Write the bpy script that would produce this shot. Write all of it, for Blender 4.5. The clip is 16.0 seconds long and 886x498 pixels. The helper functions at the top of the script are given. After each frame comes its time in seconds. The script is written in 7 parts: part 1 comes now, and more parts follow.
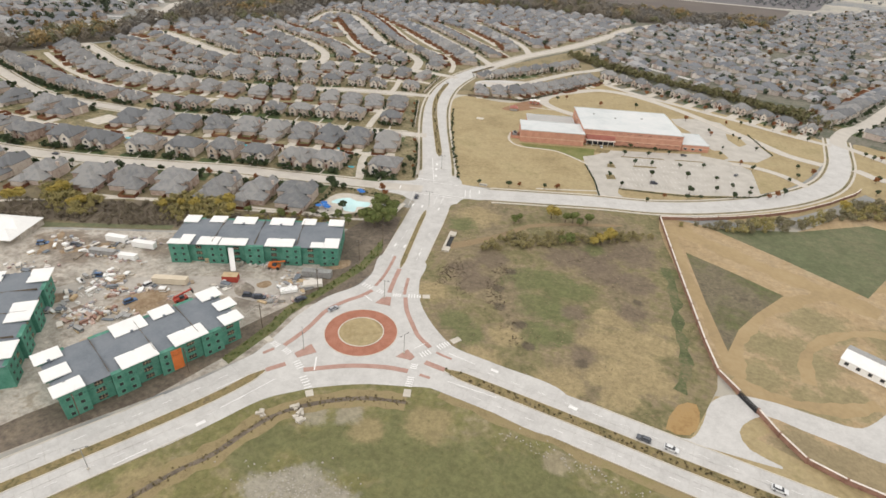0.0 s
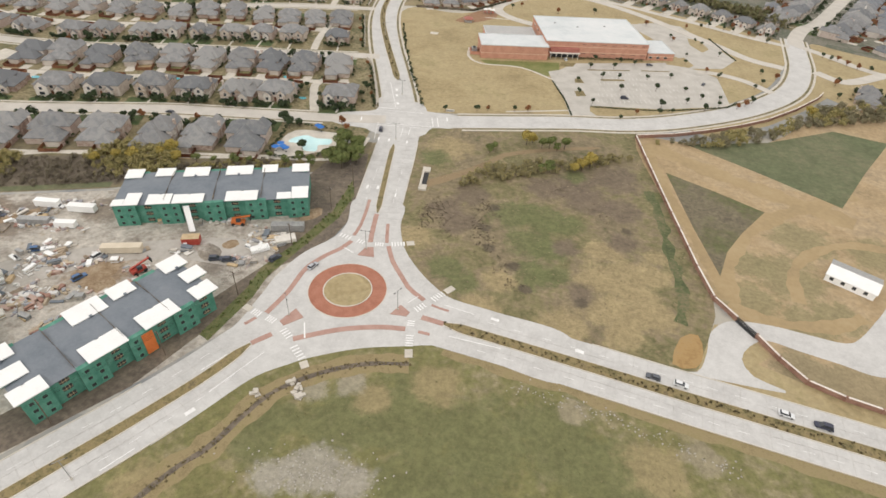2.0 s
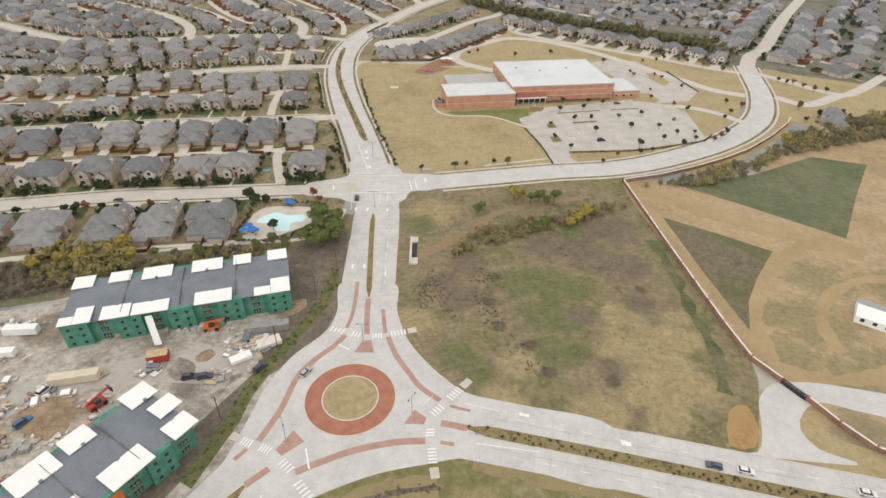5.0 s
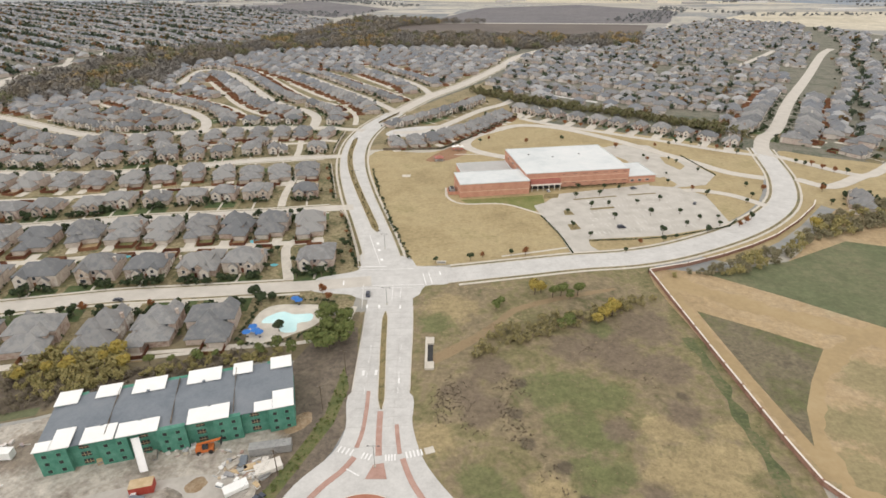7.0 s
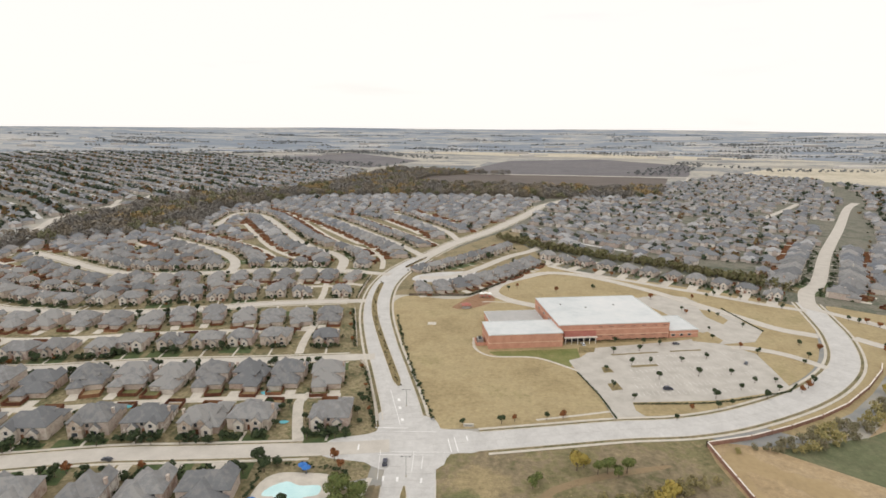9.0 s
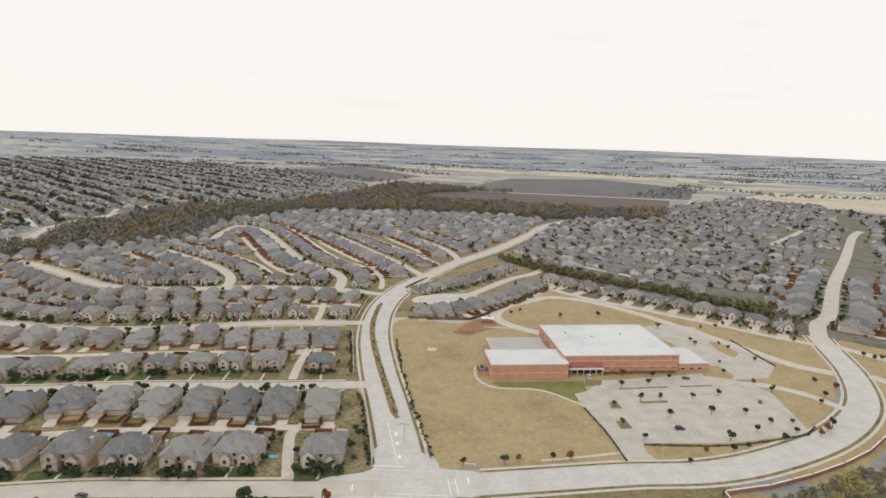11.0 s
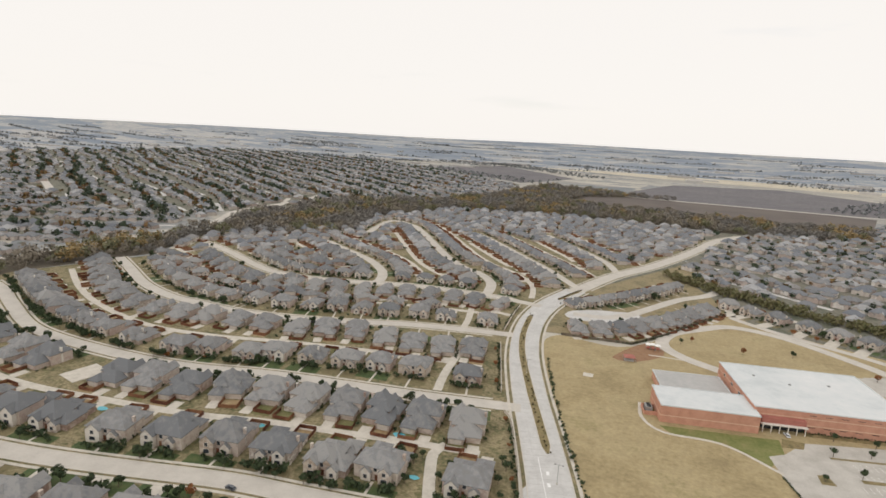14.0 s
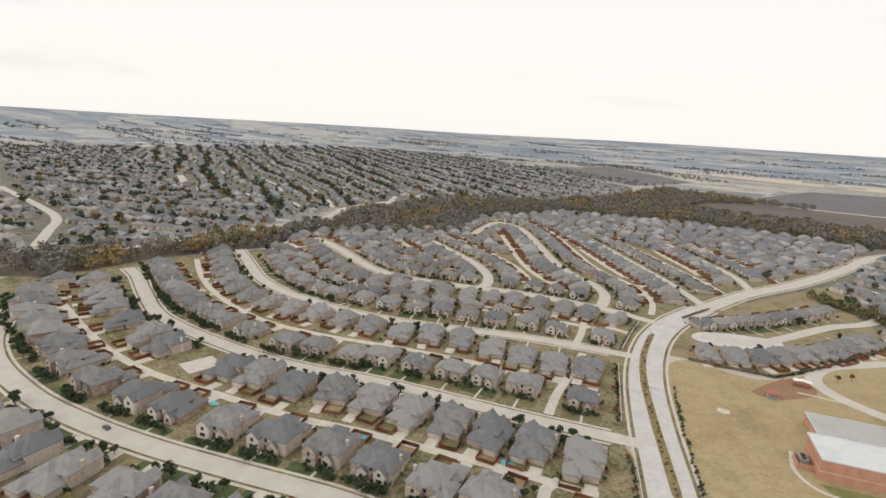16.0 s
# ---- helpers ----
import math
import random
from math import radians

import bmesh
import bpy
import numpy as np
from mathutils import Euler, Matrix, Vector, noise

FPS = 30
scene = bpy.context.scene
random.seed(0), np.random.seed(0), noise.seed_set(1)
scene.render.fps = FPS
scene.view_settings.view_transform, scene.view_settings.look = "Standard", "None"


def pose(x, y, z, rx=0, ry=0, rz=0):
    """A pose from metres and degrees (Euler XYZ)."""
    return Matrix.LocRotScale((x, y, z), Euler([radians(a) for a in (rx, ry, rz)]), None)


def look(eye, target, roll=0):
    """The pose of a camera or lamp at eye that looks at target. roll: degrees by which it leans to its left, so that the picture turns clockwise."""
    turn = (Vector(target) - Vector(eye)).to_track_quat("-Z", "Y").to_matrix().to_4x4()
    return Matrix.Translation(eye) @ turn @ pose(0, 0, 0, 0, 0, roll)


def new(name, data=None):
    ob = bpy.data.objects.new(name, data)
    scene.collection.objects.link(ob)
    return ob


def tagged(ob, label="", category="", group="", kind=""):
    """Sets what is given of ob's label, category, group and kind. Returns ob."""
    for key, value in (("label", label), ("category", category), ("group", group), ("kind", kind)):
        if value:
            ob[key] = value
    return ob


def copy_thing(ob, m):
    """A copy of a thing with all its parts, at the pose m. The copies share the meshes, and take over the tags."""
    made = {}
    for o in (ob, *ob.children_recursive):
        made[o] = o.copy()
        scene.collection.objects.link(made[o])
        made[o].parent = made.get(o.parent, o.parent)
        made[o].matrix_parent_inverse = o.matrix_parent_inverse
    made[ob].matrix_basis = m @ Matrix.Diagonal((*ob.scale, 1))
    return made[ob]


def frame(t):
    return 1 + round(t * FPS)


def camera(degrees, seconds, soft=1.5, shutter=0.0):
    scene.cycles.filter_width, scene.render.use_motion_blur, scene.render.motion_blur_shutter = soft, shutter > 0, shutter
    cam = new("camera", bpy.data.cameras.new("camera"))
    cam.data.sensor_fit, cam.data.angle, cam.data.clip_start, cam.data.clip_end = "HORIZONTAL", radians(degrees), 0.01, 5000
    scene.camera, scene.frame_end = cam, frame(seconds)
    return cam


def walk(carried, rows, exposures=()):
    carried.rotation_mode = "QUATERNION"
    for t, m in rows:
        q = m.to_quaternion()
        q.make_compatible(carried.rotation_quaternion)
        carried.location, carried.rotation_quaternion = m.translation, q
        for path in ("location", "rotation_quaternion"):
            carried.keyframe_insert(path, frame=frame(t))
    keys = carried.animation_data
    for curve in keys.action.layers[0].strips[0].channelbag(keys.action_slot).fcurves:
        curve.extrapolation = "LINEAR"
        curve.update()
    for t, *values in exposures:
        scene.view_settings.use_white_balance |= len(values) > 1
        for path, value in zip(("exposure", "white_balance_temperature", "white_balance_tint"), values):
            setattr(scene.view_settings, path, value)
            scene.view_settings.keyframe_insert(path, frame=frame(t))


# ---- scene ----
cam = camera(77.67, 16.0, soft=1.6)
PATH = [
    (0, (59.21, -158.89, 140.54), (39.62, -75.25, 89.35), 3.81),
    (0.5, (54.53, -155.11, 140.69), (37.38, -70.54, 90.15), 3.73),
    (1, (49.31, -150.87, 140.84), (34.60, -65.63, 90.66), 3.66),
    (1.5, (44.26, -146.96, 140.42), (33.41, -66.09, 82.62), 3.85),
    (2, (39.14, -142.88, 140.42), (31.68, -65.77, 77.18), 3.99),
    (2.5, (35.61, -138.68, 139.95), (29.84, -61.15, 77.05), 3.56),
    (3, (31.98, -134.49, 139.98), (27.44, -53.94, 80.90), 2.96),
    (5.5, (19.47, -111.75, 138.52), (19.23, -29.51, 81.63), 1.16),
    (6, (18.96, -107.30, 137.87), (18.48, -21.92, 85.82), 0.89),
    (6.5, (17.98, -101.97, 137.50), (16.67, -14.90, 88.34), 0.19),
    (7, (17.42, -97.97, 138.04), (14.76, -9.08, 92.30), -0.17),
    (7.5, (16.48, -92.94, 137.95), (12.68, -0.97, 98.87), -0.14),
    (8, (15.62, -88.13, 137.44), (10.66, 5.91, 103.80), -0.01),
    (8.5, (14.86, -83.30, 138.23), (8.64, 12.53, 110.36), 0.10),
    (9, (13.79, -78.52, 137.17), (6.51, 18.75, 115.13), 0.43),
    (11.5, (8.76, -61.14, 140.14), (1.95, 36.76, 120.95), 3.18),
    (12, (7.15, -56.36, 138.90), (4.28, 41.85, 120.28), 11.90),
    (12.5, (4.81, -51.39, 138.95), (1.31, 46.94, 121.14), 18.03),
    (13, (1.53, -48.02, 138.61), (-19.31, 47.82, 119.10), 7.24),
    (13.5, (-1.50, -43.44, 138.93), (-32.32, 49.49, 118.58), 3.92),
    (14, (-4.68, -38.80, 139.11), (-37.01, 53.59, 118.62), 3.10),
    (14.5, (-8.43, -34.56, 139.09), (-42.08, 57.28, 118.30), 2.33),
    (15, (-11.81, -30.99, 138.44), (-46.92, 60.33, 117.75), 7.63),
    (15.5, (-16.20, -26.30, 138.87), (-59.90, 61.09, 117.54), 4.68),
    (16, (-20.56, -21.86, 138.77), (-69.17, 62.82, 117.18), 3.31),
]
walk(cam, [(t, look(e, g, r)) for t, e, g, r in PATH],
     [(0, -0.11), (5.5, -0.18), (7, -0.09), (7.6, -0.05), (8.2, -0.12), (9, -0.25), (11.5, -0.37), (12.5, -0.44), (13, -0.51), (13.5, -0.43), (14.5, -0.36), (15.2, -0.34), (16, -0.31)])

# ---- world, sun ----
SUN_ELEV, SUN_AZ = radians(38), radians(215)
world = bpy.data.worlds.new("overcast_sky")
scene.world = world
world.use_nodes = True
wn, wl = world.node_tree.nodes, world.node_tree.links
wn.clear()
sky = wn.new("ShaderNodeTexSky")
sky.sky_type = 'NISHITA'
sky.sun_disc = False
sky.sun_elevation, sky.sun_rotation = SUN_ELEV, SUN_AZ
bg_sky = wn.new("ShaderNodeBackground")
bg_sky.inputs[1].default_value = 0.13
wl.new(sky.outputs[0], bg_sky.inputs[0])
bg_cloud = wn.new("ShaderNodeBackground")
bg_cloud.inputs[0].default_value = (1.0, 0.958, 0.913, 1)
bg_cloud.inputs[1].default_value = 1.26
tc = wn.new("ShaderNodeTexCoord")
mp = wn.new("ShaderNodeMapping")
mp.inputs["Scale"].default_value = (1.3, 2.0, 9.0)
cl = wn.new("ShaderNodeTexNoise")
cl.inputs["Scale"].default_value = 1.6
cl.inputs["Detail"].default_value = 4
cr = wn.new("ShaderNodeValToRGB")
cr.color_ramp.elements[0].position, cr.color_ramp.elements[1].position = 0.27, 0.40
cr.color_ramp.elements[0].color = (0.8, 0.8, 0.8, 1)
cr.color_ramp.elements[1].color = (0.97, 0.97, 0.97, 1)
mixw = wn.new("ShaderNodeMixShader")
outw = wn.new("ShaderNodeOutputWorld")
wl.new(tc.outputs["Generated"], mp.inputs[0])
wl.new(mp.outputs[0], cl.inputs["Vector"])
wl.new(cl.outputs[0], cr.inputs[0])
wl.new(cr.outputs[0], mixw.inputs[0])
wl.new(bg_sky.outputs[0], mixw.inputs[1])
wl.new(bg_cloud.outputs[0], mixw.inputs[2])
wl.new(mixw.outputs[0], outw.inputs[0])
sun_data = bpy.data.lights.new("sun", 'SUN')
sun_data.energy, sun_data.angle, sun_data.color = 0.7, radians(12), (1.0, 0.975, 0.95)
sun = new("sun", sun_data)
sun.rotation_euler = (radians(90) - SUN_ELEV, 0, radians(180) - SUN_AZ)

# ---- materials ----
MATS = {}


def surface(name, stops, scale=1.0, rough=0.85, fine=8.0, fine_amt=0.35, bump=0.0, metal=0.0, rand=0.0, contrast=0.18, axis=(1, 1, 1), spec=0.3):
    """A noisy surface: colours spread over coarse noise (scale in 1/m), grain of fine times that scale, and a hue shift per object."""
    if name in MATS:
        return MATS[name]
    m = bpy.data.materials.new(name)
    m.use_nodes = True
    n, l = m.node_tree.nodes, m.node_tree.links
    p = n["Principled BSDF"]
    p.inputs["Roughness"].default_value = rough
    p.inputs["Metallic"].default_value = metal
    p.inputs["Specular IOR Level"].default_value = spec
    geo = n.new("ShaderNodeNewGeometry")
    mpg = n.new("ShaderNodeMapping")
    mpg.inputs["Scale"].default_value = axis
    l.new(geo.outputs["Position"], mpg.inputs[0])
    a = n.new("ShaderNodeTexNoise")
    a.inputs["Scale"].default_value = scale
    a.inputs["Detail"].default_value = 6
    a.inputs["Roughness"].default_value = 0.62
    b = n.new("ShaderNodeTexNoise")
    b.inputs["Scale"].default_value = scale * fine
    b.inputs["Detail"].default_value = 3
    l.new(mpg.outputs[0], a.inputs["Vector"])
    l.new(mpg.outputs[0], b.inputs["Vector"])
    mix = n.new("ShaderNodeMath")
    mix.operation = 'MULTIPLY_ADD'
    l.new(b.outputs[0], mix.inputs[0])
    mix.inputs[1].default_value = fine_amt
    sub = n.new("ShaderNodeMath")
    sub.operation = 'SUBTRACT'
    l.new(a.outputs[0], sub.inputs[0])
    sub.inputs[1].default_value = fine_amt * 0.5
    l.new(sub.outputs[0], mix.inputs[2])
    if rand:
        info = n.new("ShaderNodeObjectInfo")
        r2 = n.new("ShaderNodeMath")
        r2.operation = 'MULTIPLY_ADD'
        l.new(info.outputs["Random"], r2.inputs[0])
        r2.inputs[1].default_value = rand
        l.new(mix.outputs[0], r2.inputs[2])
        r3 = n.new("ShaderNodeMath")
        r3.operation = 'SUBTRACT'
        l.new(r2.outputs[0], r3.inputs[0])
        r3.inputs[1].default_value = rand * 0.5
        mix = r3
    ramp = n.new("ShaderNodeValToRGB")
    e = ramp.color_ramp.elements
    k = len(stops)
    lo, hi = 0.5 - contrast, 0.5 + contrast
    e[0].position, e[1].position = lo, hi
    for i in range(1, k - 1):
        e.new(lo + (hi - lo) * i / (k - 1))
    for i, c in enumerate(stops):
        e[i].color = (*c, 1)
    l.new(mix.outputs[0], ramp.inputs[0])
    l.new(ramp.outputs[0], p.inputs["Base Color"])
    if bump:
        bp = n.new("ShaderNodeBump")
        bp.inputs["Strength"].default_value = 0.6
        bp.inputs["Distance"].default_value = bump
        l.new(mix.outputs[0], bp.inputs["Height"])
        l.new(bp.outputs[0], p.inputs["Normal"])
    MATS[name] = m
    return m


def island(name, stops, rough=0.9, scale=0.4):
    """Colour picked for each loose piece of a mesh, with a little noise."""
    if name in MATS:
        return MATS[name]
    m = surface(name, stops, scale, rough, contrast=0.5)
    n, l = m.node_tree.nodes, m.node_tree.links
    geo = n.new("ShaderNodeNewGeometry")
    ramp = next(x for x in n if x.bl_idname == "ShaderNodeValToRGB")
    old = ramp.inputs[0].links[0].from_socket
    s = n.new("ShaderNodeMath")
    s.operation = 'MULTIPLY_ADD'
    l.new(old, s.inputs[0])
    s.inputs[1].default_value = 0.35
    r = n.new("ShaderNodeMath")
    r.operation = 'MULTIPLY'
    l.new(geo.outputs["Random Per Island"], r.inputs[0])
    r.inputs[1].default_value = 0.85
    l.new(r.outputs[0], s.inputs[2])
    l.new(s.outputs[0], ramp.inputs[0])
    return m


def blotch(m, spots):
    """Lays broad patches of another plant colour over a ground: rows of x, y, radius in metres, colour."""
    n, l = m.node_tree.nodes, m.node_tree.links
    p = n["Principled BSDF"]
    geo = n.new("ShaderNodeNewGeometry")
    ns = n.new("ShaderNodeTexNoise")
    ns.inputs["Scale"].default_value = .13
    ns.inputs["Detail"].default_value = 10
    ns.inputs["Roughness"].default_value = .76
    l.new(geo.outputs["Position"], ns.inputs["Vector"])
    for x, y, r, c in spots:
        d = n.new("ShaderNodeVectorMath")
        d.operation = 'DISTANCE'
        l.new(geo.outputs["Position"], d.inputs[0])
        d.inputs[1].default_value = (x, y, 0)
        q = n.new("ShaderNodeMath")
        q.operation = 'MULTIPLY_ADD'
        l.new(ns.outputs[0], q.inputs[0])
        q.inputs[1].default_value = 2.6 * r
        l.new(d.outputs["Value"], q.inputs[2])
        mr = n.new("ShaderNodeMapRange")
        mr.interpolation_type = 'SMOOTHSTEP'
        l.new(q.outputs[0], mr.inputs[0])
        mr.inputs[1].default_value, mr.inputs[2].default_value = 2.5 * r, 1.9 * r
        mr.inputs[3].default_value, mr.inputs[4].default_value = 0, .85
        mx = n.new("ShaderNodeMixRGB")
        l.new(mr.outputs[0], mx.inputs[0])
        l.new(p.inputs["Base Color"].links[0].from_socket, mx.inputs[1])
        mx.inputs[2].default_value = (*c, 1)
        l.new(mx.outputs[0], p.inputs["Base Color"])




def grain(m, amount=.3, scale=.55, speck=0.0):
    """Breaks a ground up into tufts and bare spots: two sizes of mottling over its colour, and relief to match."""
    n, l = m.node_tree.nodes, m.node_tree.links
    p = n["Principled BSDF"]
    geo = n.new("ShaderNodeNewGeometry")
    last = p.inputs["Base Color"].links[0].from_socket
    for sc, am in ((scale, amount), (scale * .28, amount * .7)):
        ns = n.new("ShaderNodeTexNoise")
        ns.inputs["Scale"].default_value = sc
        ns.inputs["Detail"].default_value = 7
        ns.inputs["Roughness"].default_value = .78
        l.new(geo.outputs["Position"], ns.inputs["Vector"])
        mr = n.new("ShaderNodeMapRange")
        mr.inputs[1].default_value, mr.inputs[2].default_value = .34, .66
        mr.inputs[3].default_value, mr.inputs[4].default_value = 1 - am, 1 + am
        l.new(ns.outputs[0], mr.inputs[0])
        vm = n.new("ShaderNodeVectorMath")
        vm.operation = 'SCALE'
        l.new(last, vm.inputs[0])
        l.new(mr.outputs[0], vm.inputs["Scale"])
        last = vm.outputs[0]
    l.new(last, p.inputs["Base Color"])


def parcels(name, stops, size, wide=3.0):
    """Far farmland: each field parcel takes a colour of its own, with noise inside it."""
    m = surface(name, stops, .01, .95, fine=8, contrast=.5)
    n, l = m.node_tree.nodes, m.node_tree.links
    ramp = next(x for x in n if x.bl_idname == "ShaderNodeValToRGB")
    old = ramp.inputs[0].links[0].from_socket
    geo = n.new("ShaderNodeNewGeometry")
    mpp = n.new("ShaderNodeMapping")
    mpp.inputs["Scale"].default_value = (1 / (size * wide), 1 / size, 0)
    mpp.inputs["Rotation"].default_value = (0, 0, .12)
    vo = n.new("ShaderNodeTexVoronoi")
    vo.inputs["Scale"].default_value = 1.0
    l.new(geo.outputs["Position"], mpp.inputs[0])
    l.new(mpp.outputs[0], vo.inputs["Vector"])
    sp = n.new("ShaderNodeSeparateColor")
    l.new(vo.outputs["Color"], sp.inputs[0])
    ad = n.new("ShaderNodeMath")
    ad.operation = 'MULTIPLY_ADD'
    l.new(old, ad.inputs[0])
    ad.inputs[1].default_value = .7
    su = n.new("ShaderNodeMath")
    su.operation = 'SUBTRACT'
    l.new(sp.outputs[0], su.inputs[0])
    su.inputs[1].default_value = .35
    l.new(su.outputs[0], ad.inputs[2])
    l.new(ad.outputs[0], ramp.inputs[0])
    return m


# Both plains carry blue-grey distance haze in their base colours, strongest in M_FARHAZE.
M_FARHAZE = parcels("far_hazed_plain", [(.19, .225, .275), (.23, .265, .31), (.38, .38, .37), (.205, .24, .285), (.26, .29, .32), (.46, .445, .42), (.22, .255, .30)], 130, 2.8)
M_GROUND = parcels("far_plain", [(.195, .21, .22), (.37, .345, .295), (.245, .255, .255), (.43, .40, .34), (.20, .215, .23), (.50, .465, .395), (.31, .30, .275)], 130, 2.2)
M_CREAM = surface("aged_street_concrete", [(.46, .43, .385), (.53, .495, .445), (.585, .55, .495)], 0.12, 0.9, fine=12, fine_amt=.4, contrast=.25)
M_CONC = surface("concrete_road", [(.47, .46, .445), (.545, .535, .518), (.60, .59, .572)], 0.10, 0.9, fine=14, fine_amt=.4, contrast=.25)
M_LOT = surface("worn_lot_concrete", [(.41, .385, .345), (.475, .45, .41), (.53, .505, .46)], 0.12, 0.9, fine=12, fine_amt=.45)
M_CONC2 = surface("concrete_walk", [(.48, .445, .385), (.56, .52, .455), (.61, .57, .50)], 0.25, 0.9, fine=10)
M_KERB = surface("concrete_kerb", [(.55, .51, .45), (.64, .60, .53)], 0.3, 0.9)
M_PAINT = surface("white_road_paint", [(.74, .73, .72), (.86, .86, .85)], 0.6, 0.7)
M_BRICKRED = surface("red_brick_paving", [(.31, .13, .085), (.38, .165, .11), (.42, .195, .135)], 0.25, 0.85, fine=16, fine_amt=.5)
M_BRICKPINK = surface("weathered_brick_band", [(.36, .22, .18), (.43, .27, .225), (.46, .31, .26)], 0.25, 0.85, fine=16, fine_amt=.5)
M_LAWN = surface("dormant_lawn", [(.29, .23, .125), (.345, .275, .15), (.39, .315, .18), (.31, .258, .135)], 0.03, fine=14, fine_amt=.45, bump=.05)
M_YARD = surface("mixed_yard_grass", [(.10, .10, .048), (.15, .14, .07), (.22, .185, .105), (.28, .232, .14), (.14, .13, .062)], 0.06, fine=8, fine_amt=.5)
M_TRACTYARD = surface("tract_yard_ground", [(.085, .097, .068), (.118, .125, .09), (.165, .16, .125), (.215, .195, .158), (.10, .113, .078)], 0.05, fine=8, fine_amt=.5)
M_SCRUB = surface("weedy_meadow", [(.125, .117, .056), (.188, .155, .094), (.235, .188, .118), (.207, .178, .094), (.15, .14, .066), (.265, .212, .122)], 0.03, fine=9, fine_amt=.5, bump=.12, contrast=.22)
M_MEADOW = surface("mown_green_meadow", [(.25, .215, .12), (.19, .175, .075), (.165, .16, .065), (.22, .195, .10), (.29, .25, .155)], 0.03, fine=12, fine_amt=.45, bump=.08)
M_FARM = surface("golden_stubble", [(0.299, 0.229, 0.134), (0.370, 0.273, 0.157), (0.405, 0.308, 0.190), (0.317, 0.246, 0.157)], 0.02, fine=12, fine_amt=.35)
M_DARKF = surface("fallow_weeds", [(.13, .11, .075), (.17, .145, .095), (.14, .13, .07), (.11, .12, .05)], 0.03, fine=10, fine_amt=.4)
M_GREENF = surface("winter_green_field", [(.105, .125, .062), (.135, .145, .078), (.18, .165, .10)], 0.015, fine=12, fine_amt=.3)
M_SITE = surface("graded_site_dirt", [(.27, .235, .195), (.355, .32, .275), (.43, .395, .345), (.46, .425, .375), (.32, .28, .225)], 0.035, fine=9, fine_amt=.5, bump=.1)
M_MUD = surface("dark_soil", [(.115, .093, .073), (.155, .128, .10), (.205, .168, .125)], 0.06, fine=8)
M_PLOUGH = surface("dark_ploughland", [(.125, .118, .128), (.15, .142, .15), (.165, .155, .155)], 0.006, fine=20, fine_amt=.3)
M_DARKB = surface("dark_brown_bare_field", [(.105, .088, .08), (.13, .11, .098), (.15, .125, .105)], 0.008, fine=20, fine_amt=.3)
M_TAN = surface("far_tan_pasture", [(.42, .375, .28), (.53, .48, .38), (.46, .42, .33)], 0.004, fine=10)
M_WATER = surface("pool_water", [(.50, .76, .78), (.60, .84, .85)], 0.2, 0.08, spec=.5)
M_ROOF = surface("grey_shingles", [(.165, .171, .179), (.20, .203, .206), (.235, .227, .219), (.218, .223, .232), (.285, .28, .272)], 0.35, 0.9, fine=12, fine_amt=.4, rand=.55, bump=.03)
M_WALL = surface("house_brick", [(.29, .205, .17), (.41, .315, .265), (.49, .415, .355), (.60, .54, .475), (.43, .325, .285), (.54, .465, .405), (.36, .295, .255), (.67, .63, .575)], 0.4, 0.9, fine=14, fine_amt=.3, rand=1.0, contrast=.6)
M_STONE = surface("pale_front_stone", [(.36, .28, .22), (.50, .43, .36), (.62, .56, .49), (.70, .66, .60), (.46, .37, .30), (.58, .52, .45)], 0.5, 0.9, fine=14, fine_amt=.35, rand=1.0, contrast=.6)
M_TRIM = surface("pale_trim", [(.62, .58, .52), (.72, .69, .64)], 0.5, 0.7)
M_GLASS = surface("dark_window_glass", [(.03, .035, .045), (.06, .065, .075)], 0.5, 0.12, spec=.6)
M_FENCE = surface("stained_cedar", [(.10, .038, .022), (.16, .066, .037), (.25, .125, .066)], 0.4, 0.85, fine=10, fine_amt=.5, rand=.35)
M_DOOR = surface("garage_door_paint", [(.45, .40, .35), (.60, .55, .49)], 0.5, 0.7, rand=.4)
M_BARK = surface("bark", [(.10, .075, .055), (.17, .135, .10)], 1.5, 0.9)
M_SBRICK = surface("school_brick", [(.46, .235, .165), (.53, .28, .20), (.57, .315, .225)], 0.3, 0.9, fine=16, fine_amt=.5)
M_SBAND = surface("pale_brick_band", [(.60, .40, .29), (.66, .46, .34)], 0.3, 0.9)
M_MEMB = surface("white_roof_membrane", [(.52, .555, .565), (.62, .645, .65), (.68, .69, .69)], 0.05, 0.7, fine=6, contrast=.22)
M_MEMB2 = surface("grey_roof_membrane", [(.40, .40, .39), (.48, .47, .46)], 0.06, 0.8)
M_SHEATH = surface("green_wall_sheathing", [(.06, .20, .145), (.085, .255, .19), (.13, .31, .24)], 0.35, 0.75, fine=10, fine_amt=.4)
M_FELT = surface("blue_grey_roof_felt", [(.155, .178, .205), (.185, .208, .235), (.21, .23, .255)], 0.12, 0.85, fine=10)
M_WHITE = surface("white_sheet", [(.80, .80, .79), (.88, .88, .86)], 0.2, 0.6)
# Near-black for dark parts; in balcony and culvert openings it stands for shade.
M_DARK = surface("near_black_and_shade", [(.02, .022, .025), (.05, .05, .05)], 0.5, 0.6)
M_STEEL = surface("galvanised_steel", [(.30, .30, .30), (.42, .42, .41)], 1.0, 0.5, metal=.4)
M_REDMET = surface("red_painted_metal", [(.38, .06, .045), (.48, .09, .06)], 0.5, 0.5)
M_ORANGE = surface("orange_machine_paint", [(.55, .15, .04), (.66, .20, .06)], 0.5, 0.5)
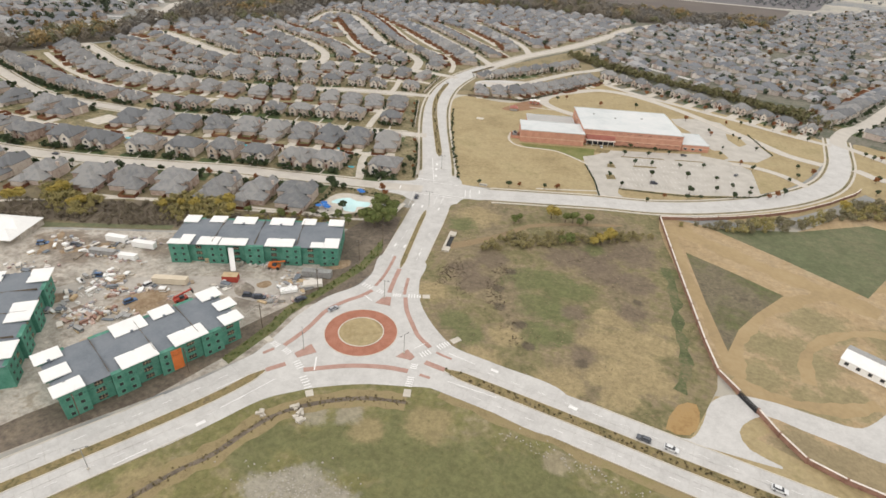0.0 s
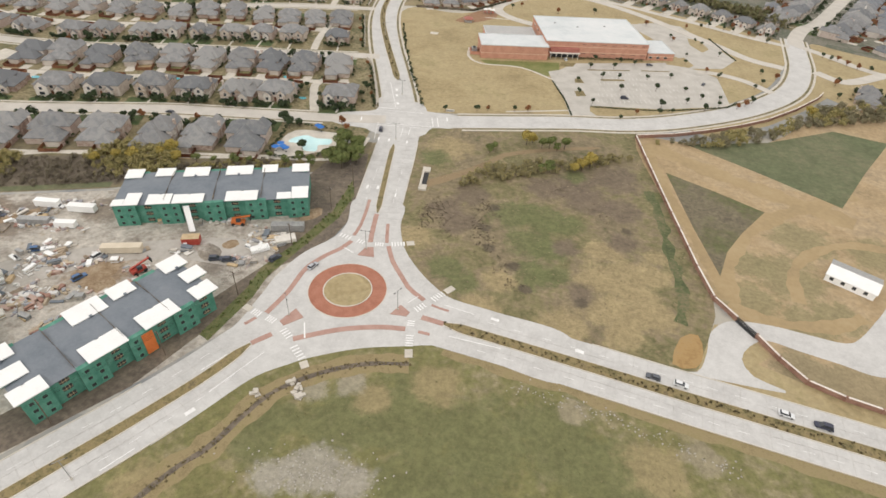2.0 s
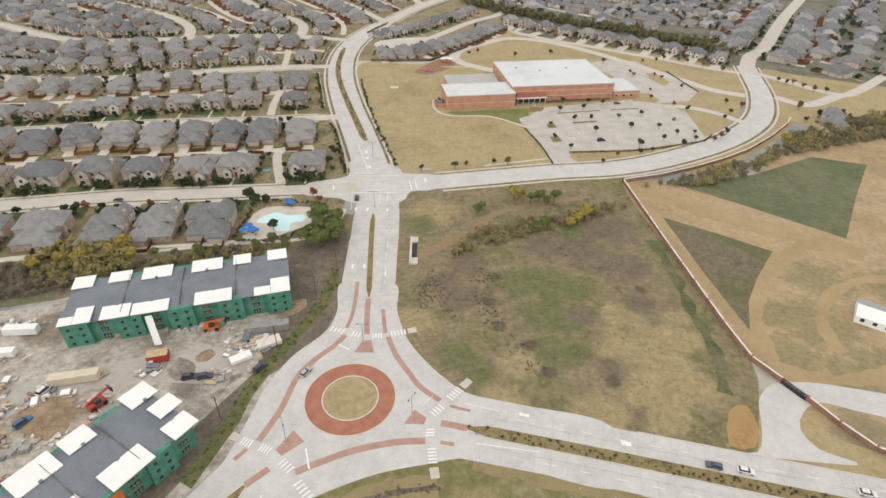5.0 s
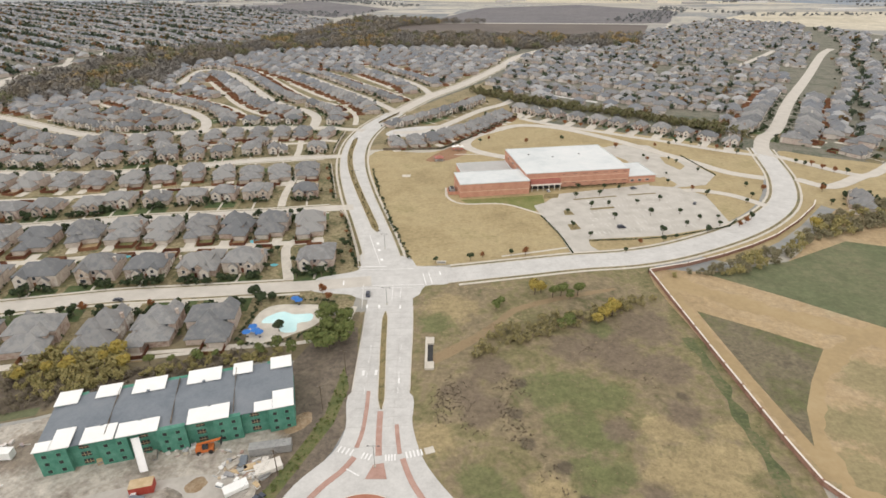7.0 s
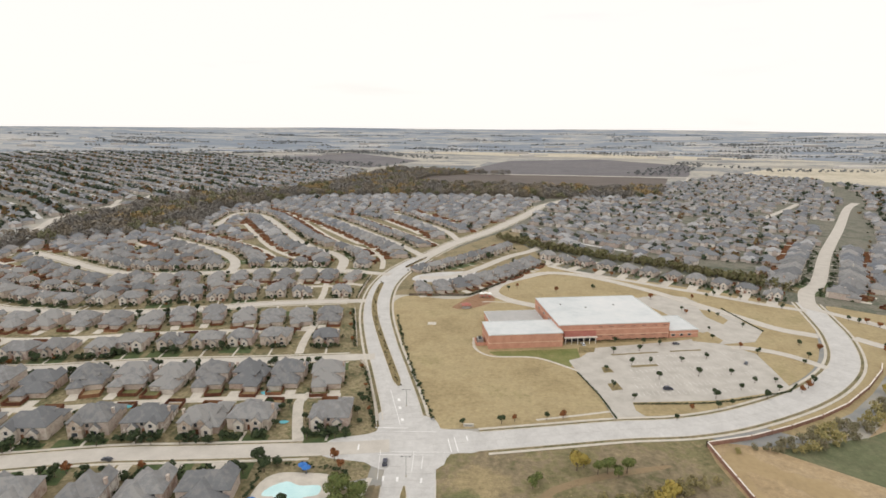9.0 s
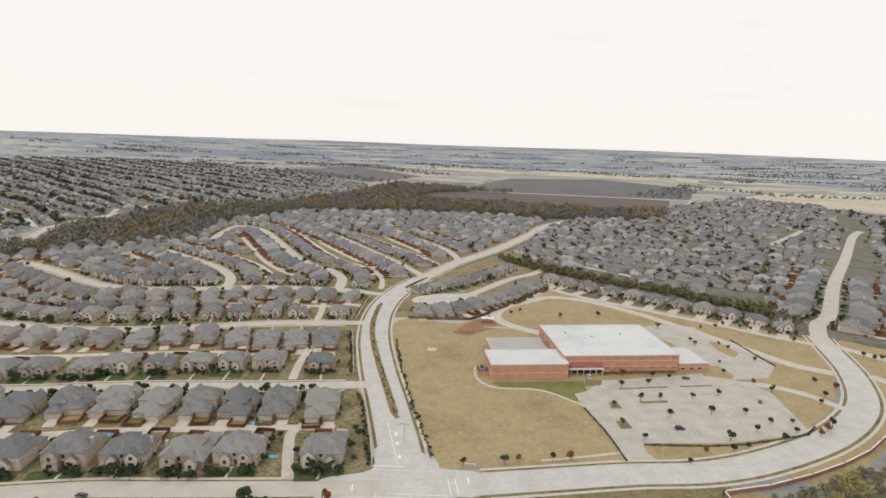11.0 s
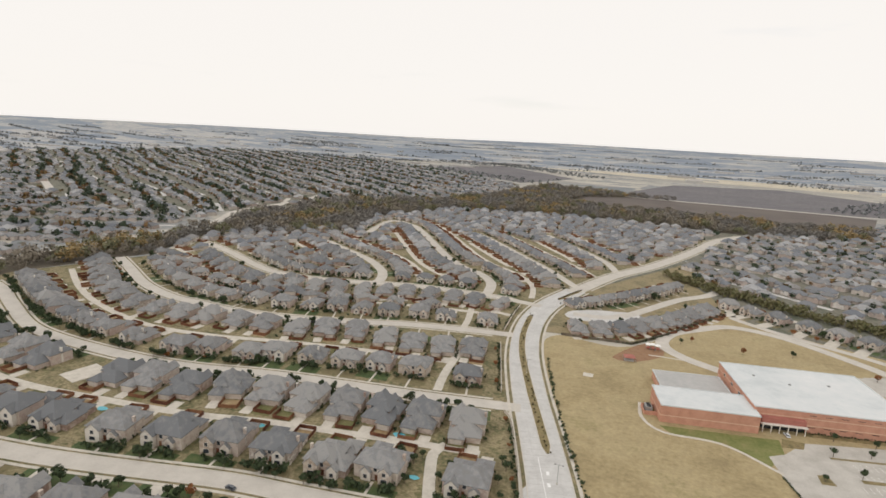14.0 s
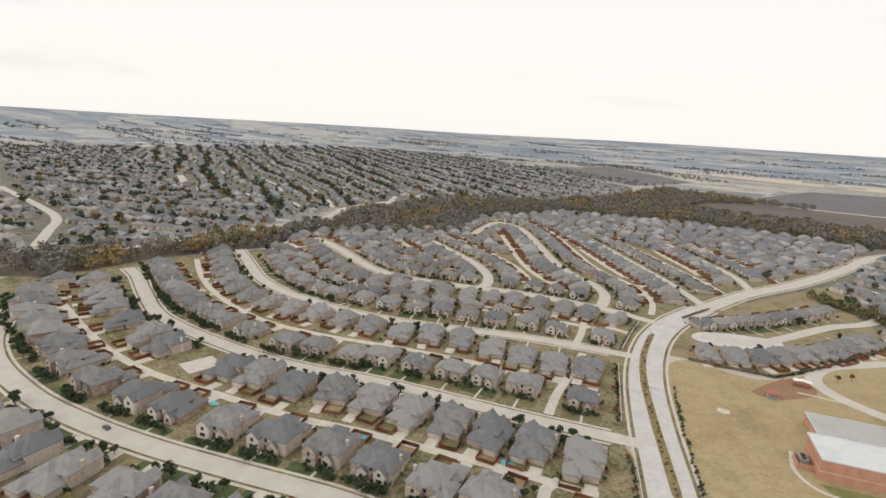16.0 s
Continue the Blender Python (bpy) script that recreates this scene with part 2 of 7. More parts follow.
M_BLUE = surface("blue_canvas", [(.03, .13, .42), (.05, .20, .55)], 0.5, 0.7)
M_RUBBER = surface("tyre_rubber", [(.02, .02, .02), (.04, .04, .04)], 1.0, 0.9)
M_LUMBER = surface("raw_lumber", [(.46, .34, .20), (.58, .45, .29)], 0.7, 0.85)
LEAF_OLIVE = island("leaf_olive", [(.21, .195, .09), (.27, .245, .105), (.32, .275, .115), (.37, .30, .125)])
LEAF_DARK = island("leaf_dark_green", [(.025, .04, .02), (.042, .062, .03), (.065, .085, .038)])
LEAF_GREEN = island("leaf_green", [(.09, .115, .04), (.13, .16, .05), (.185, .20, .07)])
LEAF_RUST = island("leaf_rust", [(.14, .05, .025), (.22, .09, .035), (.30, .13, .05)])
LEAF_BROWN = island("leaf_bare_brown", [(.14, .115, .09), (.185, .155, .12), (.22, .185, .14), (.20, .175, .10)])
LEAF_YELLOW = island("leaf_yellow", [(.26, .22, .06), (.36, .29, .075), (.42, .31, .08)])
M_FARROOF = island("far_shingles", [(.12, .134, .158), (.165, .178, .20), (.21, .212, .216), (.19, .203, .225), (.26, .25, .24), (.37, .372, .378)])
M_FARWALL = island("far_brick", [(.27, .21, .185), (.42, .355, .315), (.58, .53, .48), (.42, .34, .30), (.72, .68, .64)])


GRN, TANC, BRN, OLV = (.135, .145, .062), (.32, .255, .14), (.16, .125, .09), (.25, .215, .115)
DKB = (.105, .085, .06)
blotch(M_SCRUB, [(50, 58, 11, GRN), (62, 58, 11, GRN), (73, 56, 8, GRN), (58, 40, 11, GRN), (66, 36, 8, GRN), (60, 20, 9, GRN), (66, 22, 7, GRN), (32, 10, 7, GRN), (25, 18, 7, GRN), (87, 40, 8, TANC), (94, 24, 13, TANC),
                 (106, 28, 8, TANC), (98, 8, 12, TANC), (87, 5, 10, TANC), (105, 6, 8, TANC), (83, 22, 8, TANC), (110, 40, 6, TANC), (91, -6, 8, TANC), (46, 14, 7, TANC), (70, -6, 10, TANC), (40, -2, 8, TANC), (10, 34, 8, TANC),
                 (84, 76, 12, BRN), (98, 72, 10, BRN), (78, 88, 12, BRN), (64, 84, 10, BRN), (72, 40, 6, BRN), (77, 12, 6, BRN), (30, 70, 9, BRN), (26, 48, 9, BRN), (21, 57, 8, BRN), (96, 48, 7, BRN), (98, 100, 14, BRN),
                 (38, 46, 3.5, DKB), (41, 33, 3, DKB), (51, 23, 3, DKB), (56, 11, 2.5, DKB), (77, 8, 3, DKB), (99, 56, 3, DKB), (41, 62, 3, DKB), (14, 112, 12, TANC), (8, 100, 8, GRN), (78, 97, 6, GRN),
                 (116, 86, 6, GRN)])
GR2, LIME, TN2 = (.145, .148, .066), (.33, .305, .255), (.29, .235, .125)
blotch(M_MEADOW, [(21, -50, 15, GR2), (46, -54, 15, GR2), (4, -56, 12, GR2), (-16, -66, 8, GR2), (-13, -57, 6, GR2), (34, -72, 18, GR2), (66, -52, 14, GR2), (84, -62, 16, GR2), (30, -38, 8, TN2), (4, -36, 6, TN2),
                  (94, -56, 10, TN2), (-50, -100, 14, TN2), (-40, -84, 9, TN2), (12, -46, 6, TN2), (1, -71, 8, LIME), (12, -72, 6, LIME), (-9, -75, 6, LIME), (-6, -46, 5, (.30, .27, .20)), (4, -42, 5, (.30, .27, .20)),
                  (72, -39.5, 5, (.29, .25, .17)), (108, -49.5, 6, (.29, .25, .17))])
blotch(M_FARM, [(141, 22, 12, OLV), (160, 38, 16, OLV), (148, 44, 10, OLV), (175, 66, 14, OLV), (158, 12, 10, OLV), (205, 60, 14, OLV), (172, 18, 10, OLV), (190, 120, 12, (.36, .30, .19)), (150, -12, 12, (.24, .20, .12)), (165, -14, 12, (.27, .22, .13))])
blotch(M_SITE, [(-100, -8, 12, (.26, .18, .11)), (-130, -26, 12, (.24, .17, .11)), (-150, 12, 14, (.20, .165, .13)), (-168, 14, 12, (.20, .16, .12)), (-120, 26, 10, (.22, .18, .14)), (-36, 42, 10, (.22, .16, .11)), (-60, 6, 9, (.20, .17, .14))])

for m, am, sc in ((M_SCRUB, .27, .5), (M_MEADOW, .24, .5), (M_FARM, .20, .5), (M_DARKF, .30, .6), (M_GREENF, .22, .4), (M_LAWN, .14, .5), (M_SITE, .28, .5), (M_MUD, .28, .6), (M_YARD, .3, .5), (M_CONC, .05, .4),
                  (M_PLOUGH, .25, .1), (M_TAN, .2, .05)):
    grain(m, am, sc)


# ---- mesh helpers ----
class Solid:
    """Gathers vertices and faces of one mesh."""

    def __init__(self):
        self.v, self.f, self.m = [], [], []

    def face(self, pts, mat=0):
        k = len(self.v)
        self.v += [tuple(p) for p in pts]
        self.f.append(tuple(range(k, k + len(pts))))
        self.m.append(mat)

    def box(self, x0, y0, z0, x1, y1, z1, mat=0, turn=0.0, at=None):
        c = [(x0, y0), (x1, y0), (x1, y1), (x0, y1)]
        if turn:
            ox, oy = at or ((x0 + x1) / 2, (y0 + y1) / 2)
            s, k = math.sin(turn), math.cos(turn)
            c = [(ox + (x - ox) * k - (y - oy) * s, oy + (x - ox) * s + (y - oy) * k) for x, y in c]
        self.prism(c, z0, z1, mat)

    def prism(self, c, z0, z1, mat=0):
        k, n = len(self.v), len(c)
        self.v += [(x, y, z0) for x, y in c] + [(x, y, z1) for x, y in c]
        self.f.append(tuple(range(k + n - 1, k - 1, -1)))
        self.f.append(tuple(range(k + n, k + 2 * n)))
        self.m += [mat, mat]
        for i in range(n):
            j = (i + 1) % n
            self.f.append((k + i, k + j, k + n + j, k + n + i))
            self.m.append(mat)

    def hip(self, x0, y0, x1, y1, z, slope=0.6, over=0.5, mat=0, thick=0.22):
        """A hipped roof over a rectangle with its eaves at z."""
        x0, y0, x1, y1 = x0 - over, y0 - over, x1 + over, y1 + over
        w, d = x1 - x0, y1 - y0
        h = min(w, d) / 2 * slope
        if w >= d:
            r0, r1 = (x0 + d / 2, (y0 + y1) / 2, z + h), (x1 - d / 2 + .01, (y0 + y1) / 2, z + h)
        else:
            r0, r1 = ((x0 + x1) / 2, y0 + w / 2, z + h), ((x0 + x1) / 2, y1 - w / 2 + .01, z + h)
        k = len(self.v)
        for zz in (z - thick, z):
            self.v += [(x0, y0, zz), (x1, y0, zz), (x1, y1, zz), (x0, y1, zz)]
        self.v += [r0, r1]
        a, b, c, d4, p, q = k + 4, k + 5, k + 6, k + 7, k + 8, k + 9
        fs = [(k + 3, k + 2, k + 1, k), (k, k + 1, b, a), (k + 1, k + 2, c, b), (k + 2, k + 3, d4, c), (k + 3, k, a, d4)]
        if w >= d:
            fs += [(a, b, q, p), (b, c, q), (c, d4, p, q), (d4, a, p)]
        else:
            fs += [(a, b, p), (b, c, q, p), (c, d4, q), (d4, a, p, q)]
        self.f += fs
        self.m += [mat] * len(fs)
        return z + h

    def gable(self, xc, w, y0, y1, z, slope=0.8, over=0.3, mat=0):
        """A roof with its ridge along y, from y0 (the gable's front) back to y1."""
        h, hw = (w / 2 + over) * slope, w / 2 + over
        k = len(self.v)
        for y in (y0 - over, y1):
            self.v += [(xc - hw, y, z), (xc + hw, y, z), (xc, y, z + h), (xc - hw, y, z - .18), (xc + hw, y, z - .18), (xc, y, z + h - .22)]
        fs = [(k, k + 2, k + 8, k + 6), (k + 2, k + 1, k + 7, k + 8), (k + 3, k + 9, k + 11, k + 5), (k + 5, k + 11, k + 10, k + 4),
              (k, k + 3, k + 5, k + 2), (k + 2, k + 5, k + 4, k + 1), (k, k + 6, k + 9, k + 3), (k + 1, k + 4, k + 10, k + 7)]
        self.f += fs
        self.m += [mat] * len(fs)

    def gable_wall(self, xc, w, y0, y1, z0, z1, slope=0.8, mat=0):
        h = w / 2 * slope
        k = len(self.v)
        for y in (y0, y1):
            self.v += [(xc - w / 2, y, z0), (xc + w / 2, y, z0), (xc + w / 2, y, z1), (xc, y, z1 + h), (xc - w / 2, y, z1)]
        fs = [(k, k + 1, k + 2, k + 3, k + 4), (k + 9, k + 8, k + 7, k + 6, k + 5)]
        fs += [(k + i, k + 5 + i, k + 5 + (i + 1) % 5, k + (i + 1) % 5) for i in range(5)]
        self.f += fs
        self.m += [mat] * len(fs)

    def mesh(self, name, *mats):
        me = bpy.data.meshes.new(name)
        me.from_pydata(self.v, [], self.f)
        for m in mats:
            me.materials.append(m)
        if len(mats) > 1:
            me.polygons.foreach_set("material_index", self.m)
        me.update()
        return me


def part(name, shape, mat, parent, label="", at=None):
    me = shape if isinstance(shape, bpy.types.Mesh) else shape.mesh(name, *(mat if isinstance(mat, tuple) else (mat,)))
    ob = new(name, me)
    ob.parent = parent
    if at is not None:
        ob.location = at
    if label:
        tagged(ob, label)
    return ob


def thing(name, label, category, group="", kind="", at=(0, 0, 0), turn=0.0):
    ob = tagged(new(name), label, category, group, kind)
    ob.matrix_basis = Matrix.Translation(at) @ Matrix.Rotation(turn, 4, 'Z')
    return ob


def setting(name, solid, mat, label, category="ground"):
    ob = new(name, solid.mesh(name, *(mat if isinstance(mat, tuple) else (mat,))))
    return tagged(ob, label, category, kind="structure")


def spline(pts, step=6.0, closed=False):
    """A Catmull-Rom line through the points, in even steps."""
    P = [np.array(p, float) for p in pts]
    n = len(P)
    out = []
    for i in range(n if closed else n - 1):
        if closed:
            a, b, c, d = P[(i - 1) % n], P[i], P[(i + 1) % n], P[(i + 2) % n]
        else:
            b, c = P[i], P[i + 1]
            a = P[i - 1] if i else 2 * b - c
            d = P[i + 2] if i + 2 < n else 2 * c - b
        k = max(2, int(np.linalg.norm(c - b) / step) + 1)
        for j in range(k):
            t = j / k
            out.append(0.5 * ((2 * b) + (c - a) * t + (2 * a - 5 * b + 4 * c - d) * t * t + (3 * b - 3 * c + d - a) * t ** 3))
    if not closed:
        out.append(P[-1])
    return np.array(out)


def normals(line):
    d = np.gradient(line, axis=0)
    d /= np.linalg.norm(d, axis=1)[:, None] + 1e-9
    return np.stack([-d[:, 1], d[:, 0]], 1)


def ribbon(solid, line, left, right, z0, z1, mat=0):
    """A slab along a line, from `right` to `left` metres beside it (left positive)."""
    nn = normals(line)
    lw = np.broadcast_to(np.asarray(left, float), (len(line),))[:, None]
    rw = np.broadcast_to(np.asarray(right, float), (len(line),))[:, None]
    L, R = line + nn * lw, line + nn * rw
    k, n = len(solid.v), len(line)
    for i in range(n):
        solid.v += [(L[i, 0], L[i, 1], z0), (L[i, 0], L[i, 1], z1), (R[i, 0], R[i, 1], z1), (R[i, 0], R[i, 1], z0)]
    for i in range(n - 1):
        a, b = k + 4 * i, k + 4 * i + 4
        solid.f += [(a + 1, a + 2, b + 2, b + 1), (a, a + 1, b + 1, b), (a + 2, a + 3, b + 3, b + 2)]
        solid.m += [mat] * 3
    e = k + 4 * (n - 1)
    solid.f += [(k, k + 3, k + 2, k + 1), (e, e + 1, e + 2, e + 3)]
    solid.m += [mat] * 2


def patch(name, pts, z, mat, label, category="ground", smooth=True, step=12.0):
    s = Solid()
    c = spline(pts, step, True) if smooth else pts
    area = sum(c[i][0] * c[(i + 1) % len(c)][1] - c[(i + 1) % len(c)][0] * c[i][1] for i in range(len(c)))
    c = c if area > 0 else c[::-1]
    s.prism([(float(x), float(y)) for x, y in c], -0.4, z)
    return setting(name, s, mat, label, category)


def inside(poly, x, y):
    hit, n = False, len(poly)
    for i in range(n):
        (x0, y0), (x1, y1) = poly[i], poly[i - 1]
        if (y0 > y) != (y1 > y) and x < (x1 - x0) * (y - y0) / (y1 - y0) + x0:
            hit = not hit
    return hit


# ---- ground and roads ----
def build_ground():
    s = Solid()
    radii = [0, 150, 320, 560, 900, 1350, 1900, 2500, 2900, 3300, 3700, 4100, 4450, 4700, 4880]
    n = 96
    s.v.append((0, 300, -0.05))
    for r in radii[1:]:
        for i in range(n):
            a = 2 * math.pi * i / n
            z = -0.05
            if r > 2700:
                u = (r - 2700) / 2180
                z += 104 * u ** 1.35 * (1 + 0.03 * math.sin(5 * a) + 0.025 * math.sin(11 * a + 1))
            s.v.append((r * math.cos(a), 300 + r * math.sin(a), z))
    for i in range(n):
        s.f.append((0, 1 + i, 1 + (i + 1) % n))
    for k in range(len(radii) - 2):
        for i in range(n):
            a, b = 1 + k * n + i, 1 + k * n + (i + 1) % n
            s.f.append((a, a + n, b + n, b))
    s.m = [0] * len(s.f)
    # the raised far rim takes the haze-tinted colours
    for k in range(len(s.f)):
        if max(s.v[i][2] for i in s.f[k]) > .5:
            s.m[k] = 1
    ob = setting("ground", s, (M_GROUND, M_FARHAZE), "wide plain of pasture, fields and woods with haze in its colour")
    return ob


build_ground()

ROADS = {
    "west_road": ([(-31, -31), (-41, -48), (-54, -67), (-67, -84), (-90, -116), (-130, -175), (-190, -260)], 21),
    "east_road": ([(26, -12), (53, -17), (82, -23), (108, -28.5), (131, -33.2), (200, -47.5), (330, -76)], 20.5),
    "north_road": ([(-8.3, 30), (-9.8, 52), (-11, 74), (-12, 95), (-14.2, 125)], 21),
    "avenue": ([(-18, 140), (-25, 168), (-35.5, 203), (-50, 250), (-63, 300), (-70, 345), (-71, 387), (-65, 430), (-50, 480)], 19),
    "upper_avenue": ([(-53, 472), (-46, 490), (-20, 560), (17, 630), (50, 706), (81, 787), (115, 885), (165, 965)], 14),
    "collector_road": ([(-10, 137), (0, 138.5), (45, 149), (79, 157), (111, 162.5), (142, 174), (182, 197), (213, 223), (235, 251), (252.6, 290), (264, 331),
                        (272, 362)], 14.5),
    "upper_collector": ([(269, 350), (275, 366), (291, 395), (318, 427), (395, 550), (507, 715), (641, 917), (704, 996)], 11.5),
    "street_one": ([(-25, 135), (-50, 130.5), (-90, 124.8), (-115, 121.5), (-145, 117.5), (-188, 107.5), (-230, 98.6), (-271, 93.3), (-317, 92.3), (-374, 101), (-425, 123), (-490, 172)], 9.6),
    "street_two": ([(-50, 228), (-103, 218), (-140, 212.5), (-176, 207), (-202, 201.5), (-230, 194), (-260, 189.5), (-300, 188.5), (-340, 190.5), (-378, 198), (-430, 221), (-470, 240), (-500, 250)], 8.8),
    "street_three": ([(-78, 334), (-116, 327), (-157, 317), (-202, 300), (-238, 290), (-277, 284), (-320, 286), (-350, 289), (-394, 305), (-446, 336), (-490, 362)], 8.8),
    "street_four": ([(-72, 413), (-95, 418), (-123, 421), (-156, 420.5), (-188, 417), (-212, 411), (-232, 404), (-256, 398), (-280, 392.5), (-304, 390.5), (-333, 395), (-362, 408), (-404, 431), (-438, 448), (-470, 462)], 9.2),
    "street_five": ([(-229, 404), (-227, 421), (-241, 452), (-273, 487), (-322, 521), (-372, 556)], 9.2),
    "street_six": ([(-124, 420), (-124, 436), (-130, 465), (-147, 491), (-172, 511), (-204, 549), (-254, 627), (-280, 668), (-322, 726), (-366, 748), (-362, 690), (-351, 636)], 9.2),
    "street_seven": ([(-50, 490), (-90, 554), (-127, 603), (-183, 679), (-221, 724)], 8.5),
    "street_eight": ([(-14, 565), (-35, 632), (-81, 705), (-126, 773)], 8.5),
    "court_road": ([(-44, 406), (-20, 409), (-3, 424), (11, 446), (41, 497), (67, 527), (85, 560)], 9),
    "loop_drive": ([(62, 330), (36, 346), (23.5, 366), (30, 392), (50, 414), (77, 434), (112, 425), (149, 392), (173, 362), (201, 325), (219, 300), (240, 288)], 8.6),
    "crescent_road": ([(80, 462), (94, 449), (122, 428), (150, 412), (174, 396), (198, 382), (219, 367), (237, 355), (262, 342)], 7),
    "spur_road": ([(266, 352), (287, 325), (301, 306), (316, 295), (334, 306), (352, 321), (370, 337), (400, 366), (430, 400)], 8),
    "far_street": ([(-618, 225), (-703, 278), (-785, 325), (-914, 357), (-1126, 399)], 11),
    "far_lane": ([(-646, 868), (-600, 780), (-560, 718), (-512, 760)], 9),
    "far_avenue": ([(-1010, 660), (-1064, 696), (-1170, 760), (-1280, 824), (-1500, 960)], 14),
    "field_lane": ([(-40, 1512), (98, 1507), (238, 1499), (451, 1484), (566, 1480), (500, 1330), (433, 1190)], 13),
    "pull_in": ([(262, 287), (274, 272), (290, 278), (304, 288), (316, 296)], 9),
    "north_lane": ([(440, 790), (520, 885), (585, 968)], 9),
    "park_drive": ([(172, 262), (184.5, 262), (202, 253.5), (216, 236)], 6.5),
    "far_road": ([(-630, 215), (-586, 257), (-566, 333), (-563, 404), (-566, 479), (-548, 535), (-575, 600), (-612, 690), (-610, 860), (-640, 980)], 10),
}
LINES = {k: (spline(p, 5.0), w) for k, (p, w) in ROADS.items()}


def build_road(key, z):
    line, w = LINES[key]
    s = Solid()
    ribbon(s, line, w / 2, -w / 2, -0.3, z)
    big = key in ("west_road", "east_road", "north_road", "avenue", "collector_road")
    setting("road", s, M_CONC if big else M_CREAM, "pale concrete road with worn wheel tracks" if big else "cream concrete street", "road")
    return line, w


for i, key in enumerate(ROADS):
    build_road(key, 0.080 + 0.004 * i)

# the paved circle with its flared legs
CX, CY = -8.3, -2.0
patch("road", [(-20.5, 56), (-19.6, 38), (-22, 27), (-31, 14.5), (-36.2, 0), (-37.6, -10), (-42, -31), (-56, -56), (-52, -66), (-45.6, -72.5), (-40.2, -66.5), (-34.8, -58.6), (-26, -45.4), (-17.7, -38.8),
               (-10.2, -34), (2.8, -28.2), (15.9, -24.8), (29.7, -22.2), (44.5, -25.4), (70, -30), (72, -10), (46, -3), (30, 0.6), (23, 5.5), (15, 14), (7.3, 25.7), (2.8, 40), (0.3, 56)],
      0.060, M_CONC, "pale concrete roundabout pavement with curved joints", "road", step=4.0)
patch("road", [(-33, 122), (-26, 118), (-3, 120), (2, 131), (14, 134), (14, 149), (-4, 151), (-8, 160), (-34, 164), (-33, 146), (-52, 137), (-52, 125)], 0.064, M_CONC,
      "pale concrete crossroads with turning lanes", "road", step=5.0)

patch("road", [(-50, 400), (-42, 393), (-24, 394), (-8, 402), (8, 420), (4, 433), (-12, 430), (-30, 425), (-46, 414)], 0.068, M_CONC, "pale concrete turning head of the court", "road", step=4.0)

# land parcels
patch("lawn_ground", [(-20, 153), (80, 168), (140, 184), (205, 232), (243, 296), (262, 352), (170, 410), (92, 446), (72, 462), (4, 352), (-48, 350), (-55, 310), (-42, 262), (-30, 222)], 0.02, M_LAWN,
      "dormant tan school lawn", step=10)
patch("meadow_ground", [(-6, 60), (-8, 128), (30, 143), (113, 158), (117, 120), (122, 60), (127, 20), (122, 2), (112, -22), (72, -14), (46, -8), (28, -2), (10, 14), (0, 34)], 0.012, M_SCRUB,
      "rough meadow of weeds, brown scrub and tan grass")
gl = spline([(113.5, 92), (115.5, 78), (116, 64), (115.8, 50), (116, 36), (116.5, 24), (115, 12), (112, 4)], 1.5)
gs = Solid()
ribbon(gs, gl, np.array([1.6 + 2.4 * noise.noise(Vector((k * .21, 7, 0))) for k in range(len(gl))]), np.array([-2.6 + 2.2 * noise.noise(Vector((k * .17, 2, 0))) for k in range(len(gl))]), -.1, .0185)
setting("green_strip", gs, surface("damp_green_grass", [(.075, .09, .042), (.10, .118, .052), (.14, .138, .07), (.185, .16, .09)], .09, fine=8, fine_amt=.5, bump=.05), "damp green grass strip below the wall")
patch("meadow_ground", [(-36, -60), (-12, -30), (14, -20), (30, -17), (70, -24), (115, -33), (330, -78), (330, -320), (-200, -320)], 0.014, M_MEADOW, "green and tan mown meadow")
patch("lawn_ground", [(124, 6), (140, 8), (156, -2), (180, -8), (330, -44), (330, -66), (131, -24), (112, -20)], .013, M_LAWN, "tan grass beside the gate drive", smooth=False)
patch("scrub_ground", [(-230, 20), (-173, 40), (-128, 42), (-60, 72), (-22, 76), (-24, 108), (-60, 90), (-110, 82), (-160, 74), (-240, 70)], .011, M_SCRUB, "rough grass strip behind the houses", smooth=False)
patch("farm_ground", [(114, 146), (119.5, 85), (125, 36), (128, 18), (140, -6), (150, -17), (330, -60), (700, -60), (700, 420), (420, 330), (330, 280), (256, 230), (190, 160), (140, 148)], 0.016, M_FARM,
      "golden mown stubble field", step=20)
patch("fallow_ground", [(125, 112), (146, 99), (165.5, 85.5), (150, 66), (140, 51), (133, 34), (129, 66)], 0.022, M_DARKF, "triangle of dark fallow weeds", smooth=False)
patch("green_field", [(142, 146), (172, 124), (205, 97.5), (232, 136), (262, 176), (235, 185), (190, 160)], 0.024, M_GREENF, "dull green winter field", smooth=False)
patch("site_ground", [(-14, 60), (-30, 6), (-41, -27), (-58, -52), (-86, -88), (-190, -240), (-420, -240), (-420, 10), (-206, 12), (-173, 24), (-128, 38), (-60, 70)], 0.018, M_SITE,
      "graded building site dirt with ruts", smooth=False)
patch("soil_ground", [(-24, 52), (-37, 4), (-48, -28), (-60, -55), (-90, -92), (-104, -96), (-92, -74), (-62, -32), (-40, 10), (-30, 40), (-30, 70), (-24, 70)], 0.026, M_MUD,
      "dark bare soil verge along the site", smooth=False)
